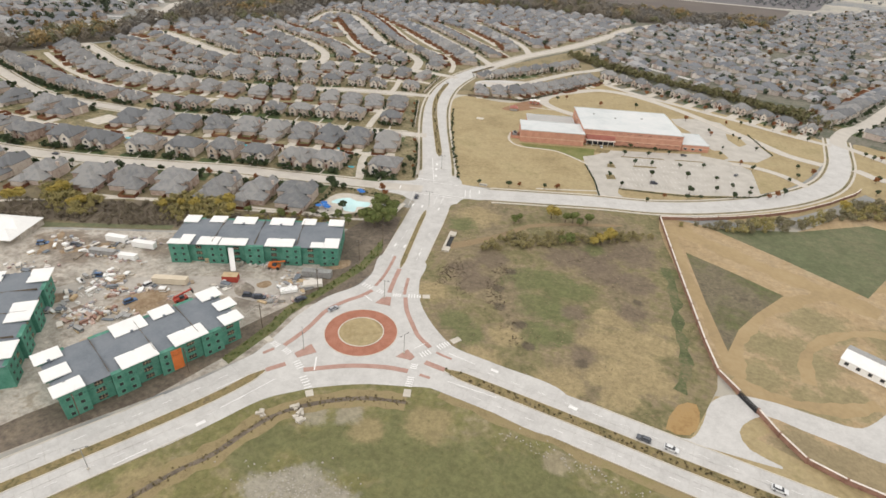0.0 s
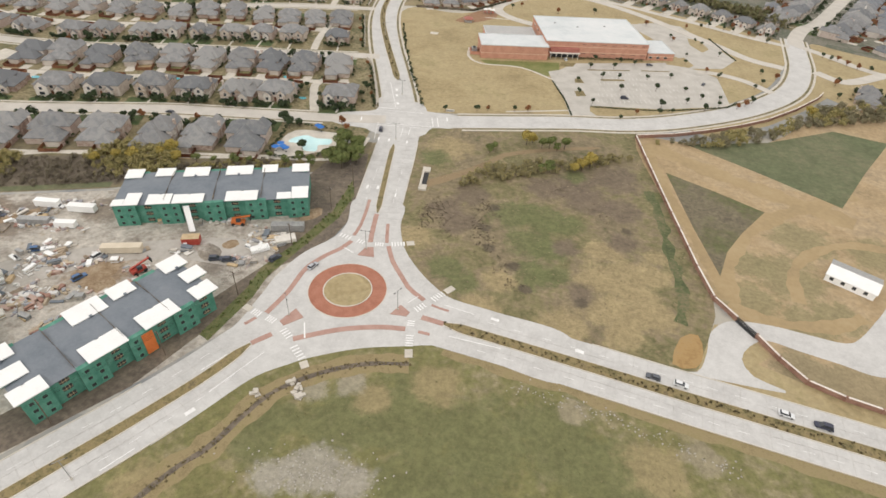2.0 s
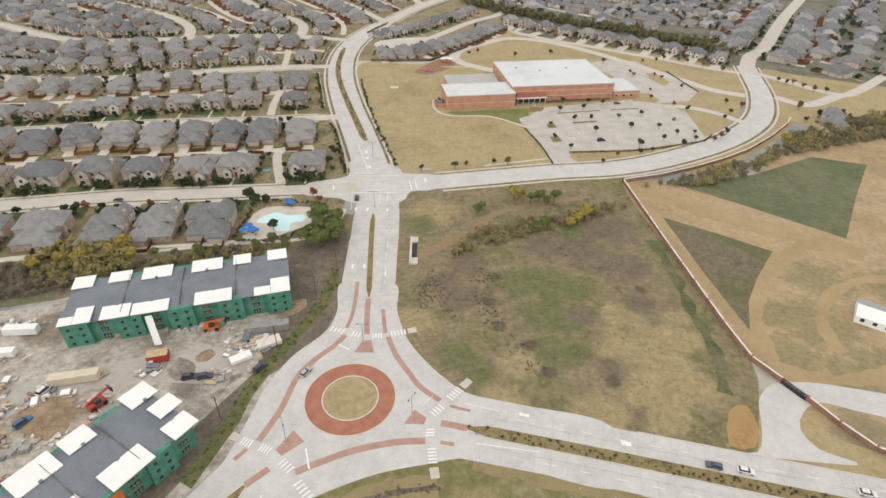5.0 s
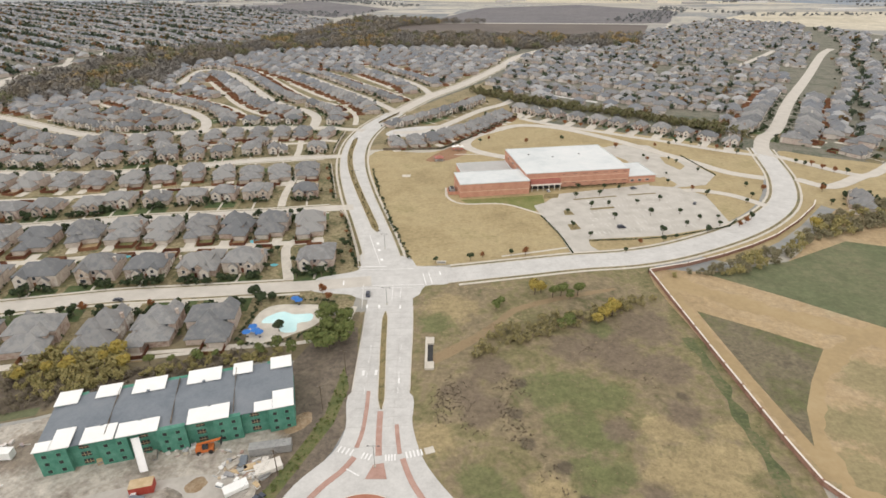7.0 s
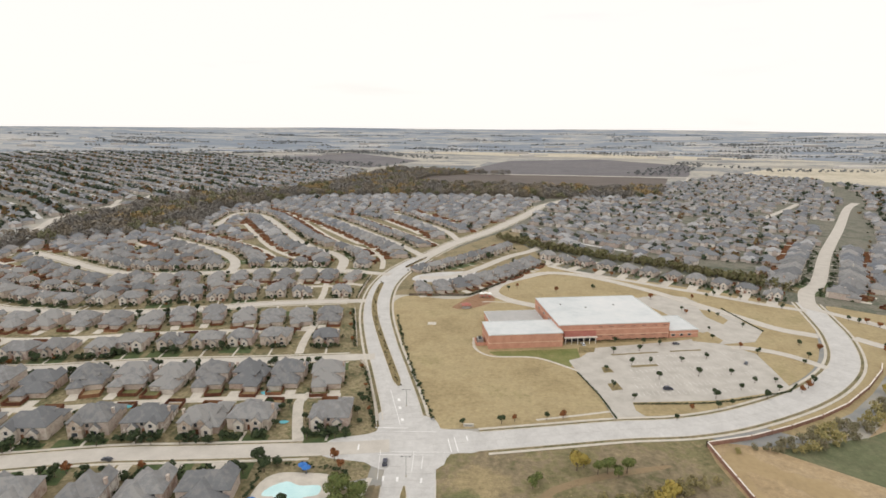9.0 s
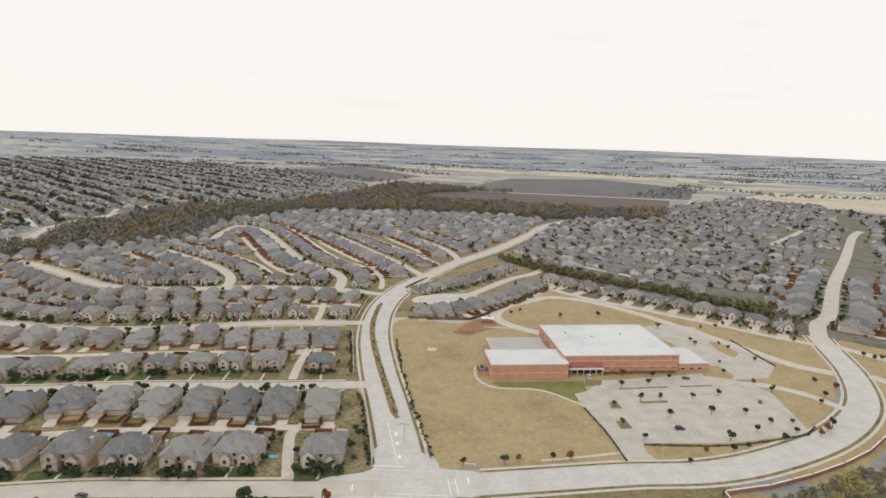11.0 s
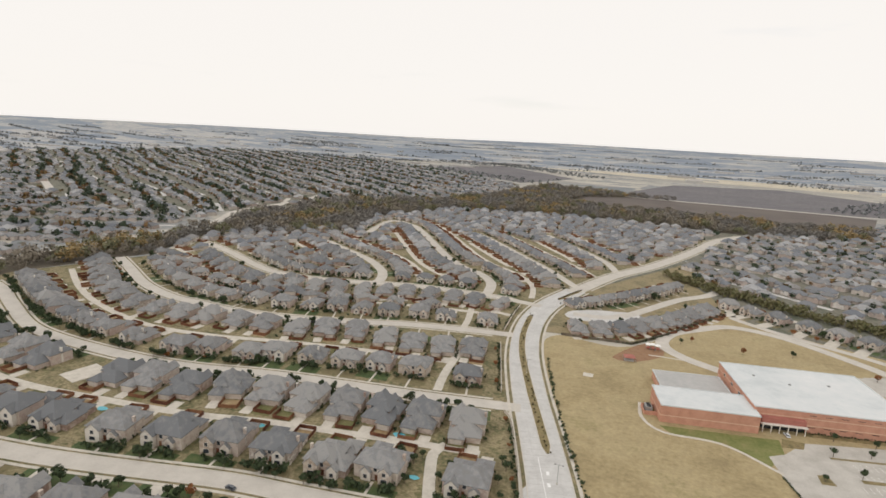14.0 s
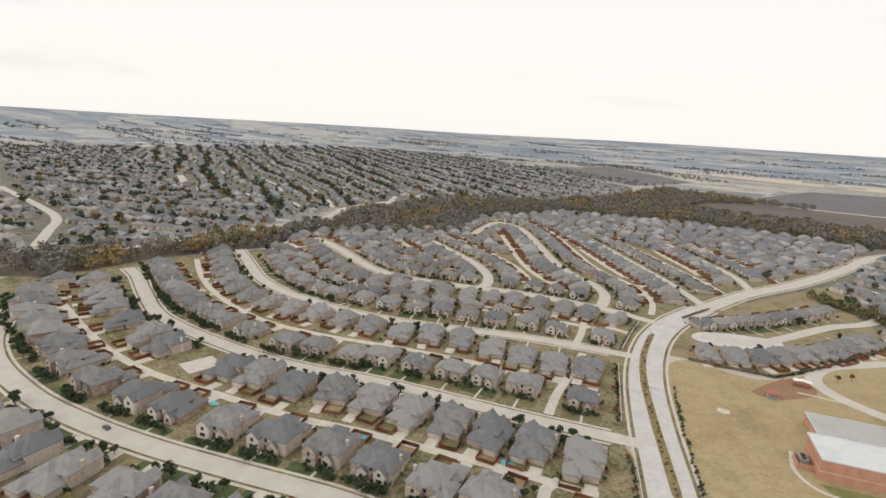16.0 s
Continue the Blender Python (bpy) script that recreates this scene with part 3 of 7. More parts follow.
patch("yard_ground", [(-30, 142), (-34, 168), (-46, 206), (-62, 256), (-74, 300), (-82, 352), (-80, 400), (-76, 430), (-58, 490), (-26, 566), (10, 640), (40, 712), (70, 790), (100, 880), (60, 985),
                      (-140, 1000), (-330, 940), (-410, 770), (-360, 640), (-470, 590), (-505, 480), (-470, 390), (-515, 280), (-540, 170), (-440, 70), (-300, 60), (-170, 74), (-80, 90), (-30, 112)],
      0.010, M_YARD, "suburban yards of green and dormant grass", smooth=False)
patch("yard_ground", [(80, 880), (130, 985), (280, 1040), (490, 1330), (740, 1600), (900, 1450), (960, 1100), (700, 560), (420, 330), (300, 300), (262, 356), (93, 452), (4, 358), (-57, 352), (-60, 400), (-55, 440), (-34, 500)],
      0.008, M_TRACTYARD, "suburban yards of green and dormant grass", smooth=False)
patch("yard_ground", [(-680, 560), (-560, 770), (-520, 915), (-400, 1020), (-290, 1270), (-350, 1620), (-1100, 2280), (-2100, 2300), (-2100, 780), (-1126, 400), (-640, 230)], 0.006, M_TRACTYARD,
      "far suburban yards of mixed grass", smooth=False)
patch("yard_ground", [(-59, 352), (-63, 400), (-56, 440), (-34, 500), (40, 640), (70, 700), (100, 640), (60, 560), (93, 453), (4, 359)], .0095, surface("dry_court_grass", [(.15, .135, .075), (.22, .185, .105), (.29, .235, .135), (.25, .20, .12)], .05, fine=8, fine_amt=.5), "dry tan grass round the court houses", smooth=False)
patch("lawn_ground", [(256, 232), (262, 262), (276, 320), (284, 356), (310, 340), (380, 306), (400, 270), (330, 250)], .018, M_LAWN, "tan grass beside the collector road")
patch("lawn_ground", [(142, 168), (182, 190), (213, 216), (236, 246), (255, 290), (268, 340), (292, 326), (300, 300), (272, 262), (252, 238), (222, 206), (197, 183), (159, 158)], .0175, M_LAWN, "tan grass verge below the collector road", smooth=False)
patch("pasture", [(724, 1595), (850, 1446), (979, 1327), (1374, 1300), (1600, 1700), (1373, 1916), (1000, 1900)], .018, M_TAN, "pale tan pasture", smooth=False)
patch("ploughed_field", [(-40, 1524), (-30, 1700), (105, 2126), (483, 2300), (740, 1960), (600, 1560), (566, 1492), (450, 1496), (238, 1511)], 0.02, M_PLOUGH, "dark ploughed field", smooth=False)
patch("ploughed_field", [(-820, 2130), (-660, 2640), (-234, 2061), (-360, 1690)], 0.02, M_PLOUGH, "dark ploughed field", smooth=False)
patch("pasture", [(-1600, 2900), (-600, 2760), (-10, 2520), (480, 2420), (1500, 2300), (1500, 2680), (300, 2780), (-900, 2880)], 0.02, M_TAN, "pale tan pasture strip", smooth=False)


# ---- houses ----
def window_mesh(w, h):
    s = Solid()
    s.box(-w / 2, -.06, 0, w / 2, .02, h, 0)
    s.box(-w / 2 + .09, -.085, .09, w / 2 - .09, -.05, h - .09, 1)
    return s.mesh("window", M_TRIM, M_GLASS)


WIN = window_mesh(1.5, 1.6)
WIN_WIDE = window_mesh(2.4, 1.6)


def door_mesh(w, h):
    s = Solid()
    s.box(-w / 2, -.10, 0, w / 2, .02, h)
    for k in range(4):
        s.box(-w / 2 + .1, -.13, .1 + k * h / 4, w / 2 - .1, -.09, h / 4 - .05 + k * h / 4)
    return s


def house(style):
    """A two-storey brick house, its front towards -y. Each style differs in its wings, gables and roof."""
    h = thing("house", "two-storey brick house with steep hipped grey shingle roof", "house", "houses of the suburb")
    W = (16.6, 15.8, 17.0, 16.2, 15.4, 17.2, 16.4, 15.8)[style]
    D = (20.0, 20.6, 19.0, 21.0, 20.0, 20.6, 19.4, 21.0)[style]
    deep = (10.6, 11.4, 10.2, 12.0, 11.0, 10.4, 12.2, 11.6)[style]
    E1, E2 = 2.9, (5.3, 5.5, 5.2, 5.6, 5.4, 5.5, 5.2, 5.6)[style]
    walls, roof, front = Solid(), Solid(), [Solid(), Solid(), Solid()]
    x0, x1, y0, y1 = -W / 2, W / 2, -D / 2, D / 2
    yf, yb = y0 + 2.2, y0 + 2.2 + deep
    # tall core, over the whole width or with a low wing at one end
    low = (0, 4.6, 0, 0, 5.2, 0, 4.2, 0)[style]
    walls.box(x0 + low, yf, 0, x1, yb, E2)
    roof.hip(x0 + low, yf, x1, yb, E2, .74, .45)
    if low:
        walls.box(x0, yf + .8, 0, x0 + low + .1, yb - 1.0, E1 + .2)
        roof.hip(x0, yf + .8, x0 + low + 3.4, yb - 1.0, E1 + .2, .66, .4)
    # tall bay to the rear, its ridge across the core's
    bw = (6.4, 7.0, 5.8, 6.6, 6.0, 7.4, 6.2, 5.6)[style]
    bx = (3.2, -1.0, -4.4, 3.6, 2.6, 0.4, 3.4, -3.8)[style]
    walls.box(bx - bw / 2, yb - .1, 0, bx + bw / 2, yb + 2.6, E2 - .1)
    roof.hip(bx - bw / 2, yb - 7.0, bx + bw / 2, yb + 2.6, E2 - .1, .74, .4)
    # low rear rooms
    rx0, rx1 = x0 + (.6, 1.4, .5, .9, 1.8, .6, 1.2, .5)[style], x1 - (1.2, .6, 2.0, .5, .6, 1.6, .6, 1.4)[style]
    walls.box(rx0, yb - .1, 0, rx1, y1, E1)
    roof.hip(rx0, yb - 3.4, rx1, y1, E1, .62, .45)
    # rear wing holding the garage
    rx = (4.2, -4.0, 4.6, -4.4, 3.6, -4.2, 4.2, -3.8)[style]
    walls.box(rx - 3.3, y1 - .2, 0, rx + 3.3, y1 + 2.6, E1)
    roof.hip(rx - 3.3, y1 - 5.5, rx + 3.3, y1 + 2.6, E1, .62, .4)
    # front gables: one tall, one low, and on some styles a small one between
    gx = (-4.6, 4.4, -4.2, 4.8, 3.6, -4.9, 4.2, -4.0)[style]
    gw = (5.0, 5.4, 4.6, 5.2, 5.8, 5.4, 4.8, 5.6)[style]
    g2 = -gx * .8
    front[0].gable_wall(gx, gw, y0 + .2, y0 + 5.0, 0, E2 - .5, .92)
    roof.gable(gx, gw, y0 + .2, y0 + 7.6, E2 - .5, .92)
    front[1].gable_wall(g2, 3.8, y0 + .9, y0 + 4.0, 0, E1 + .5, .95)
    roof.gable(g2, 3.8, y0 + .9, y0 + 4.0, E1 + .5, .95)
    if style in (1, 3, 4, 6):
        front[2].gable_wall(g2 * .4, 2.8, y0 + 1.6, y0 + 5.0, E2 - .8, E2 + .1, .95)
        roof.gable(g2 * .4, 2.8, y0 + 1.6, y0 + 6.2, E2 + .1, .95)
    part("wall", walls, M_WALL, h)
    part("roof", roof, M_ROOF, h)
    for g in front:
        if g.v:
            part("gable", g, M_STONE, h)
    ch = Solid()
    tall = E2 + 2.4
    cx, cy = (x1 - .3, yf + 5.2) if style % 2 else (x0 + low + .3, yb - 3.4)
    ch.box(cx - .45, cy, 0, cx + .45, cy + 1.1, tall)
    ch.box(cx - .55, cy - .1, tall, cx + .55, cy + 1.2, tall + .2)
    if style in (1, 2, 4, 7):
        part("chimney", ch, M_TRIM if style == 4 else M_WALL, h)
    gd = part("garage_door", door_mesh(4.9, 2.3), M_DOOR, h, at=(rx, y1 + 2.62, .05))
    gd.rotation_euler = (0, 0, math.pi)
    part("front_door", door_mesh(1.1, 2.2), M_FENCE, h, at=((gx + g2) / 2, yf - .02, .2))
    for wx, wy, wz, wide in ((gx, y0 + .17, 1.0, 1), (gx, y0 + .17, 3.5, 0), (g2, y0 + .87, 1.0, 0), ((gx + g2) / 2 + .4, yf - .03, 3.5, 0)):
        part("window", WIN_WIDE if wide else WIN, None, h, at=(wx, wy, wz))
    for wx, wy in ((bx, yb + 2.63), (max(bx - 5.6, x0 + low + 1.6) if bx > 0 else min(bx + 5.6, x1 - 1.6), yb + .03)):
        o = part("window", WIN_WIDE, None, h, at=(wx, wy, 3.6))
        o.rotation_euler = (0, 0, math.pi)
    return h


HOUSES = [house(k) for k in range(8)]
TAKEN = []
LOTS = []
LINKS = [[(-66, 135), (-72.6, 154), (-77, 170), (-74, 179)], [(-97, 228), (-100.5, 250), (-103, 283), (-106, 318)], [(-114, 322), (-117, 349), (-124, 385), (-128, 424)]]
LINK_PTS = np.concatenate([spline(p, 4.0) for p in LINKS])
ROAD_PTS = [(line, w) for line, w in LINES.values()]
ALL_ROAD = np.concatenate([l for l, _ in ROAD_PTS])
ALL_HALF = np.concatenate([np.full(len(l), w / 2) for l, w in ROAD_PTS])


def is_free(x, y, gap=16.0, road=11.0):
    if np.hypot(LINK_PTS[:, 0] - x, LINK_PTS[:, 1] - y).min() < 10.5:
        return False
    if any((x - a) ** 2 + (y - b) ** 2 < gap * gap for a, b in TAKEN):
        return False
    d = np.hypot(ALL_ROAD[:, 0] - x, ALL_ROAD[:, 1] - y) - ALL_HALF
    return d.min() > road


def row(key, side, start, stop, off=26.0, gap=20.5, road=11.0, size=1.0):
    """Places for houses along a street, from start to stop metres along it, facing it."""
    line = LINES[key][0] if isinstance(key, str) else spline(key, 5.0)
    nn = normals(line)
    run = np.concatenate([[0], np.cumsum(np.linalg.norm(np.diff(line, axis=0), axis=1))])
    s = start
    while s < min(stop, run[-1]):
        p = np.array([np.interp(s, run, line[:, 0]), np.interp(s, run, line[:, 1])])
        n = np.array([np.interp(s, run, nn[:, 0]), np.interp(s, run, nn[:, 1])]) * side
        p = p + n * off
        if is_free(p[0], p[1], 14.5, road) :
            TAKEN.append((float(p[0]), float(p[1])))
            LOTS.append((float(p[0]), float(p[1]), math.atan2(n[1], n[0]) - math.pi / 2, size))
        s += gap


def plots(key, places, size):
    """Houses at known places, each facing the nearest point of its street."""
    line = LINES[key][0]
    for x, y in places:
        k = int(np.argmin(np.hypot(line[:, 0] - x, line[:, 1] - y)))
        TAKEN.append((x, y))
        LOTS.append((x, y, math.atan2(y - line[k, 1], x - line[k, 0]) - math.pi / 2, size))


plots("street_one", [(-470, 164), (-451, 153), (-430, 145), (-407, 138), (-383, 132), (-357, 127), (-329, 121), (-296, 117), (-266, 120), (-243, 123), (-213, 128), (-187, 134), (-162, 140), (-139, 143), (-113, 145), (-92, 150), (-56, 155)], 1.14)
plots("street_one", [(-308, 66), (-283, 69), (-258, 66), (-234, 68), (-204, 73), (-181, 79), (-157, 83), (-131, 87), (-110, 91), (-87, 94)], 1.14)
plots("street_two", [(-494, 191), (-474, 208), (-440, 194), (-420, 187), (-400, 180), (-368, 171), (-334, 166), (-311, 164), (-258, 166), (-239, 170), (-216, 171), (-195, 181), (-173, 184), (-152, 185), (-131, 189), (-111, 191), (-91, 194), (-69, 195)], 1.06)
plots("street_two", [(-484, 271), (-465, 261), (-446, 252), (-427, 243), (-408, 235), (-388, 228), (-367, 221), (-346, 217), (-323, 214), (-294, 211), (-261, 212), (-243, 218), (-217, 222), (-203, 230), (-180, 235), (-159, 240), (-139, 245), (-118, 248), (-86, 251)], 1.0)
plots("street_three", [(-490, 339), (-471, 326), (-453, 313), (-434, 300), (-415, 288), (-395, 277), (-374, 268), (-352, 261), (-329, 258), (-306, 258), (-283, 261), (-261, 264), (-240, 267), (-217, 270), (-198, 278), (-178, 284), (-155, 283), (-134, 282), (-114, 284), (-95, 290)], .97)
plots("street_three", [(-444, 366), (-425, 354), (-407, 343), (-388, 332), (-368, 323), (-348, 315), (-328, 310), (-307, 308), (-283, 311), (-259, 314), (-237, 320), (-218, 327), (-198, 330), (-177, 335), (-155, 344), (-134, 347), (-102, 351)], .97)
plots("street_four", [(-424, 413), (-405, 400), (-386, 388), (-366, 377), (-346, 368), (-326, 362), (-306, 362), (-282, 359), (-262, 362), (-242, 369), (-223, 378), (-204, 383), (-186, 390), (-165, 392), (-144, 393), (-126, 395), (-104, 395)], .9)
plots("street_five", [(-440, 478), (-425, 487), (-412, 503), (-401, 521), (-391, 541), (-376, 561)], .88)
plots("street_five", [(-392, 462), (-371, 473), (-347, 475), (-322, 465), (-292, 448)], .86)
row("street_four", -1, 16, 480, 22, 19.5, size=.88)
for key, side, first, last in (("street_five", -1, 40, 400), ("street_five", 1, 50, 400), ("street_six", 1, 40, 520), ("street_six", -1, 40, 520), ("street_seven", 1, 30, 400), ("street_seven", -1, 30, 400),
                               ("street_eight", 1, 30, 400), ("street_eight", -1, 30, 400)):
    row(key, side, first, last, 20.5, 16.0, size=.86)
row([(-46, 430), (-31, 444), (-16, 461), (3, 484), (20, 508), (40, 540)], 1, 0, 300, 0, 17, 8, size=.9)
row([(-36, 366), (-12, 375), (8, 395), (28, 416), (48, 446), (66, 476)], -1, 0, 300, 0, 16.5, 8, size=.86)
CRESCENT = [(82, 494), (99, 482), (117, 470), (136, 458), (154, 448), (171, 437), (188, 426), (206, 415), (223, 403), (239, 390), (253, 376)]
plots("crescent_road", CRESCENT, .92)
plots("spur_road", [(278, 239), (340, 345), (364, 372), (388, 398), (390, 350)], 1.0)
row("upper_collector", 1, 50, 270, 24, 18)
row("upper_collector", -1, 50, 270, 24, 18)
INNER = [(-84, 340), (-84, 405), (-60, 490), (20, 640), (100, 880), (60, 985), (-140, 995), (-330, 935), (-405, 770), (-362, 645), (-470, 590), (-500, 480), (-470, 395), (-400, 350), (-280, 320), (-180, 335)]
# rear lanes behind the inner rows, kept clear of the houses
REAR = []
for key, side in (("street_four", 1), ("street_five", -1), ("street_five", 1), ("street_six", 1), ("street_six", -1), ("street_seven", 1), ("street_seven", -1), ("street_eight", 1), ("street_eight", -1)):
    line = LINES[key][0]
    line = line + normals(line) * side * 39.5
    run = []
    for q in list(line) + [(9999, 9999)]:
        x, y = float(q[0]), float(q[1])
        clear = inside(INNER, x, y) and is_free(x, y, 12.5, 6.0) and all((x - u) ** 2 + (y - v) ** 2 > 100 for r in REAR for u, v in r)
        if clear:
            run.append((x, y))
        else:
            if len(run) > 3:
                REAR.append(run)
            run = []
REAR_PTS = np.array([q for r in REAR for q in r])
rin = random.Random(23)
for gy in range(330, 990, 9):
    for gx_ in range(-500, 100, 9):
        x, y = gx_ + rin.uniform(-3, 3), gy + rin.uniform(-3, 3)
        if inside(INNER, x, y) and is_free(x, y, 17.5, 11.0) and np.hypot(REAR_PTS[:, 0] - x, REAR_PTS[:, 1] - y).min() > 13.5:
            k = int(np.argmin(np.hypot(REAR_PTS[:, 0] - x, REAR_PTS[:, 1] - y)))
            TAKEN.append((x, y))
            LOTS.append((x, y, math.atan2(REAR_PTS[k, 1] - y, REAR_PTS[k, 0] - x) - math.pi / 2, .84))
s = Solid()
for r in REAR:
    ribbon(s, np.array(r), 2.6, -2.6, -.2, .066)
setting("rear_lanes", s, M_CONC2, "cream concrete lanes between back yards", "road")
LOTS.sort(key=lambda p: math.hypot(p[0] + 10, p[1] + 60))
rng = random.Random(7)
for k, (x, y, a, side) in enumerate(LOTS[:250]):
    src = HOUSES[rng.randrange(8)]
    o = copy_thing(src, Matrix.Translation((x, y, 0.03)) @ Matrix.Rotation(a + rng.uniform(-.05, .05), 4, 'Z') @ Matrix.Diagonal((side * rng.choice((-1, 1)) * rng.uniform(.95, 1.03), side, side * rng.uniform(.94, 1.08), 1)))
for o in HOUSES:
    for c in list(o.children_recursive):
        bpy.data.objects.remove(c)
    bpy.data.objects.remove(o)


FAR_TREES = []


def far_houses():
    """Distant houses in rows within each tract."""
    rng = random.Random(11)
    walls, roofs, lanes = Solid(), Solid(), Solid()

    def wave(u, j):
        return 9 * math.sin(u / 160 + j * .35) + 6 * math.sin(u / 57 + j * 1.7)

    def street_run(poly, cx, cy, ux, uy, j, pitch, step, m, bow, gapf):
        run = []
        for i in range(-m, m + 2):
            u, v = i * step, j * pitch + pitch * .5 + bow + wave(i * step, j)
            x, y = cx + u * ux - v * uy, cy + u * uy + v * ux
            if i <= m and inside(poly, x, y) and noise.noise(Vector((x / 60, y / 60, 9))) > gapf:
                run.append((x, y))
            else:
                if len(run) > 3:
                    ribbon(lanes, np.array(run), 3.6, -3.6, -.2, .05)
                run = []

    def one(x, y, a, w=0, d=0):
        w, d, e = w or rng.uniform(13, 16.5), d or rng.uniform(14, 18), rng.choice((3.0, 4.6, 4.8, 5.2))
        k0, k1 = len(walls.v), len(roofs.v)
        cut = rng.uniform(.55, .75)
        ym = -d / 2 + d * cut
        sx = rng.choice((-1, 1))
        walls.box(-w / 2, -d / 2, 0, w / 2, ym, e)
        roofs.hip(-w / 2, -d / 2, w / 2, ym, e, .64)
        walls.box(min(-sx * w / 2, sx * w * .22), ym, 0, max(-sx * w / 2, sx * w * .22), d / 2, 2.9)
        roofs.hip(min(-sx * w / 2, sx * w * .22), ym - 4, max(-sx * w / 2, sx * w * .22), d / 2, 2.9, .6)
        gx = rng.uniform(-w / 4, w / 4)
        walls.gable_wall(gx, 5, -d / 2 - 1.5, 0, 0, e - .6, .85)
        roofs.gable(gx, 5, -d / 2 - 1.5, 0, e - .6, .85)
        if math.hypot(x, y) < 1100 and rng.random() < .6:
            walls.gable_wall(-gx - .5, 4, -d / 2 - .8, 0, 0, 3.0, .85)
            roofs.gable(-gx - .5, 4, -d / 2 - .8, 0, 3.0, .85)
        s, c = math.sin(a), math.cos(a)
        for sol, k in ((walls, k0), (roofs, k1)):
            for i in range(k, len(sol.v)):
                px, py, pz = sol.v[i]
                sol.v[i] = (x + px * c - py * s, y + px * s + py * c, pz)

    fen, pads, grass = Solid(), Solid(), Solid()
    for x, y, a, size in LOTS[250:]:
        one(x, y, a, rng.uniform(14.5, 16.5) * size, rng.uniform(17, 20) * size)
    for x, y, a, size in LOTS[185:]:
        s_, c_ = math.sin(a), math.cos(a)
        sx, b0, b1 = rng.choice((-1, 1)), 8.2 * size, 10.0 * size + rng.uniform(6, 8)

        def plot(sol, u0, v0, u1, v1, h):
            q = [(min(u0, u1), v0), (max(u0, u1), v0), (max(u0, u1), v1), (min(u0, u1), v1)]
            sol.prism([(x + u * c_ - v * s_, y + u * s_ + v * c_) for u, v in q], 0, h)
        for u0, v0, u1, v1 in ((-8 * sx, b0, -7.8 * sx, b1), (1.6 * sx, b0, 1.8 * sx, b1), (-8 * sx, b1 - .2, 1.8 * sx, b1)):
            plot(fen, u0, v0, u1, v1, 1.9)
        plot(grass, -7.8 * sx, b0, 1.6 * sx, b1 - .2, .05)
        plot(pads, 2.4 * sx, b0, 7.4 * sx, b1 + 2.5, .06)
        plot(pads, -1, -18 * size, .4, -9 * size, .06)
    setting("back_yards", grass, island("yard_patches", [(.12, .12, .055), (.20, .165, .085), (.30, .22, .12), (.36, .24, .13), (.38, .33, .24)]), "small fenced back yards of grass and dirt")
    setting("driveways", pads, M_CONC2, "pale concrete drives and walks of farther houses", "pavement")
    tagged(new("distant_fences", fen.mesh("distant_fences", M_FENCE)), "brown cedar fences behind the farther houses", "fences", kind="stuff")
    tracts = (
        ([(46, 612), (80, 574), (114, 548), (152, 524), (200, 492), (250, 454), (282, 426), (300, 450), (640, 905), (890, 1440), (740, 1600), (490, 1320), (290, 1040), (140, 975), (100, 860)], -30, 17, 36, .05),
        ([(330, 400), (420, 335), (960, 1060), (900, 1400), (735, 1000)], 57, 16, 33, .05),
        ([(-600, 250), (-588, 330), (-586, 480), (-580, 560), (-690, 560), (-860, 600), (-1000, 640), (-1300, 830), (-2100, 1100), (-2100, 780), (-1126, 420), (-760, 330)], 22, 17, 33, .12),
        ([(-590, 575), (-600, 640), (-590, 780), (-640, 890), (-760, 1010), (-1000, 1160), (-1500, 1420), (-2100, 1600), (-2100, 1110), (-1300, 840), (-1000, 650), (-860, 610), (-690, 570)], -35, 16, 35, .05),
        ([(-590, 800), (-560, 900), (-530, 935), (-410, 1040), (-300, 1270), (-360, 1610), (-1100, 2260), (-2100, 2280), (-2100, 1620), (-1500, 1430), (-1000, 1170), (-760, 1020), (-650, 900)], -38, 16, 36, .1),
        ([(-190, 745), (-330, 930), (-140, 985), (20, 985), (120, 960), (60, 760), (0, 640)], 125, 16, 34, .05),
        ([(-1126, 380), (-780, 305), (-640, 200), (-640, -100), (-1500, -200), (-1900, 500)], 20, 17, 37, .05),
    )
    for poly, deg, step, pitch, gapf in tracts:
        a = radians(deg)
        ux, uy = math.cos(a), math.sin(a)
        cx, cy = sum(p[0] for p in poly) / len(poly), sum(p[1] for p in poly) / len(poly)
        size = max(math.hypot(p[0] - cx, p[1] - cy) for p in poly)
        n, m = int(size / pitch) + 1, int(size / step) + 1
        for j in range(-n, n + 1):
            bow = rng.uniform(-3, 3)
            if j % 2:
                street_run(poly, cx, cy, ux, uy, j, pitch, step, m, bow, gapf)
            for i in range(-m, m + 1):
                u, v = i * step + rng.uniform(-3, 3), j * pitch + (4 if j % 2 == 0 else -5) + bow + rng.uniform(-5, 5) + wave(i * step, j)
                x, y = cx + u * ux - v * uy, cy + u * uy + v * ux
                if rng.random() < .07 or not inside(poly, x, y):
                    continue
                if math.hypot(x, y) < 1300 and not is_free(x, y, 14, 9):
                    continue
                face = a + (math.pi if j % 2 else 0)
                one(x, y, face + rng.choice((0, 0, 0, 1.57)) + rng.uniform(-.2, .2))
                if rng.random() < .95:
                    v = rng.uniform(10, 14)
                    grow = 1.0 if x > -500 else 1.4
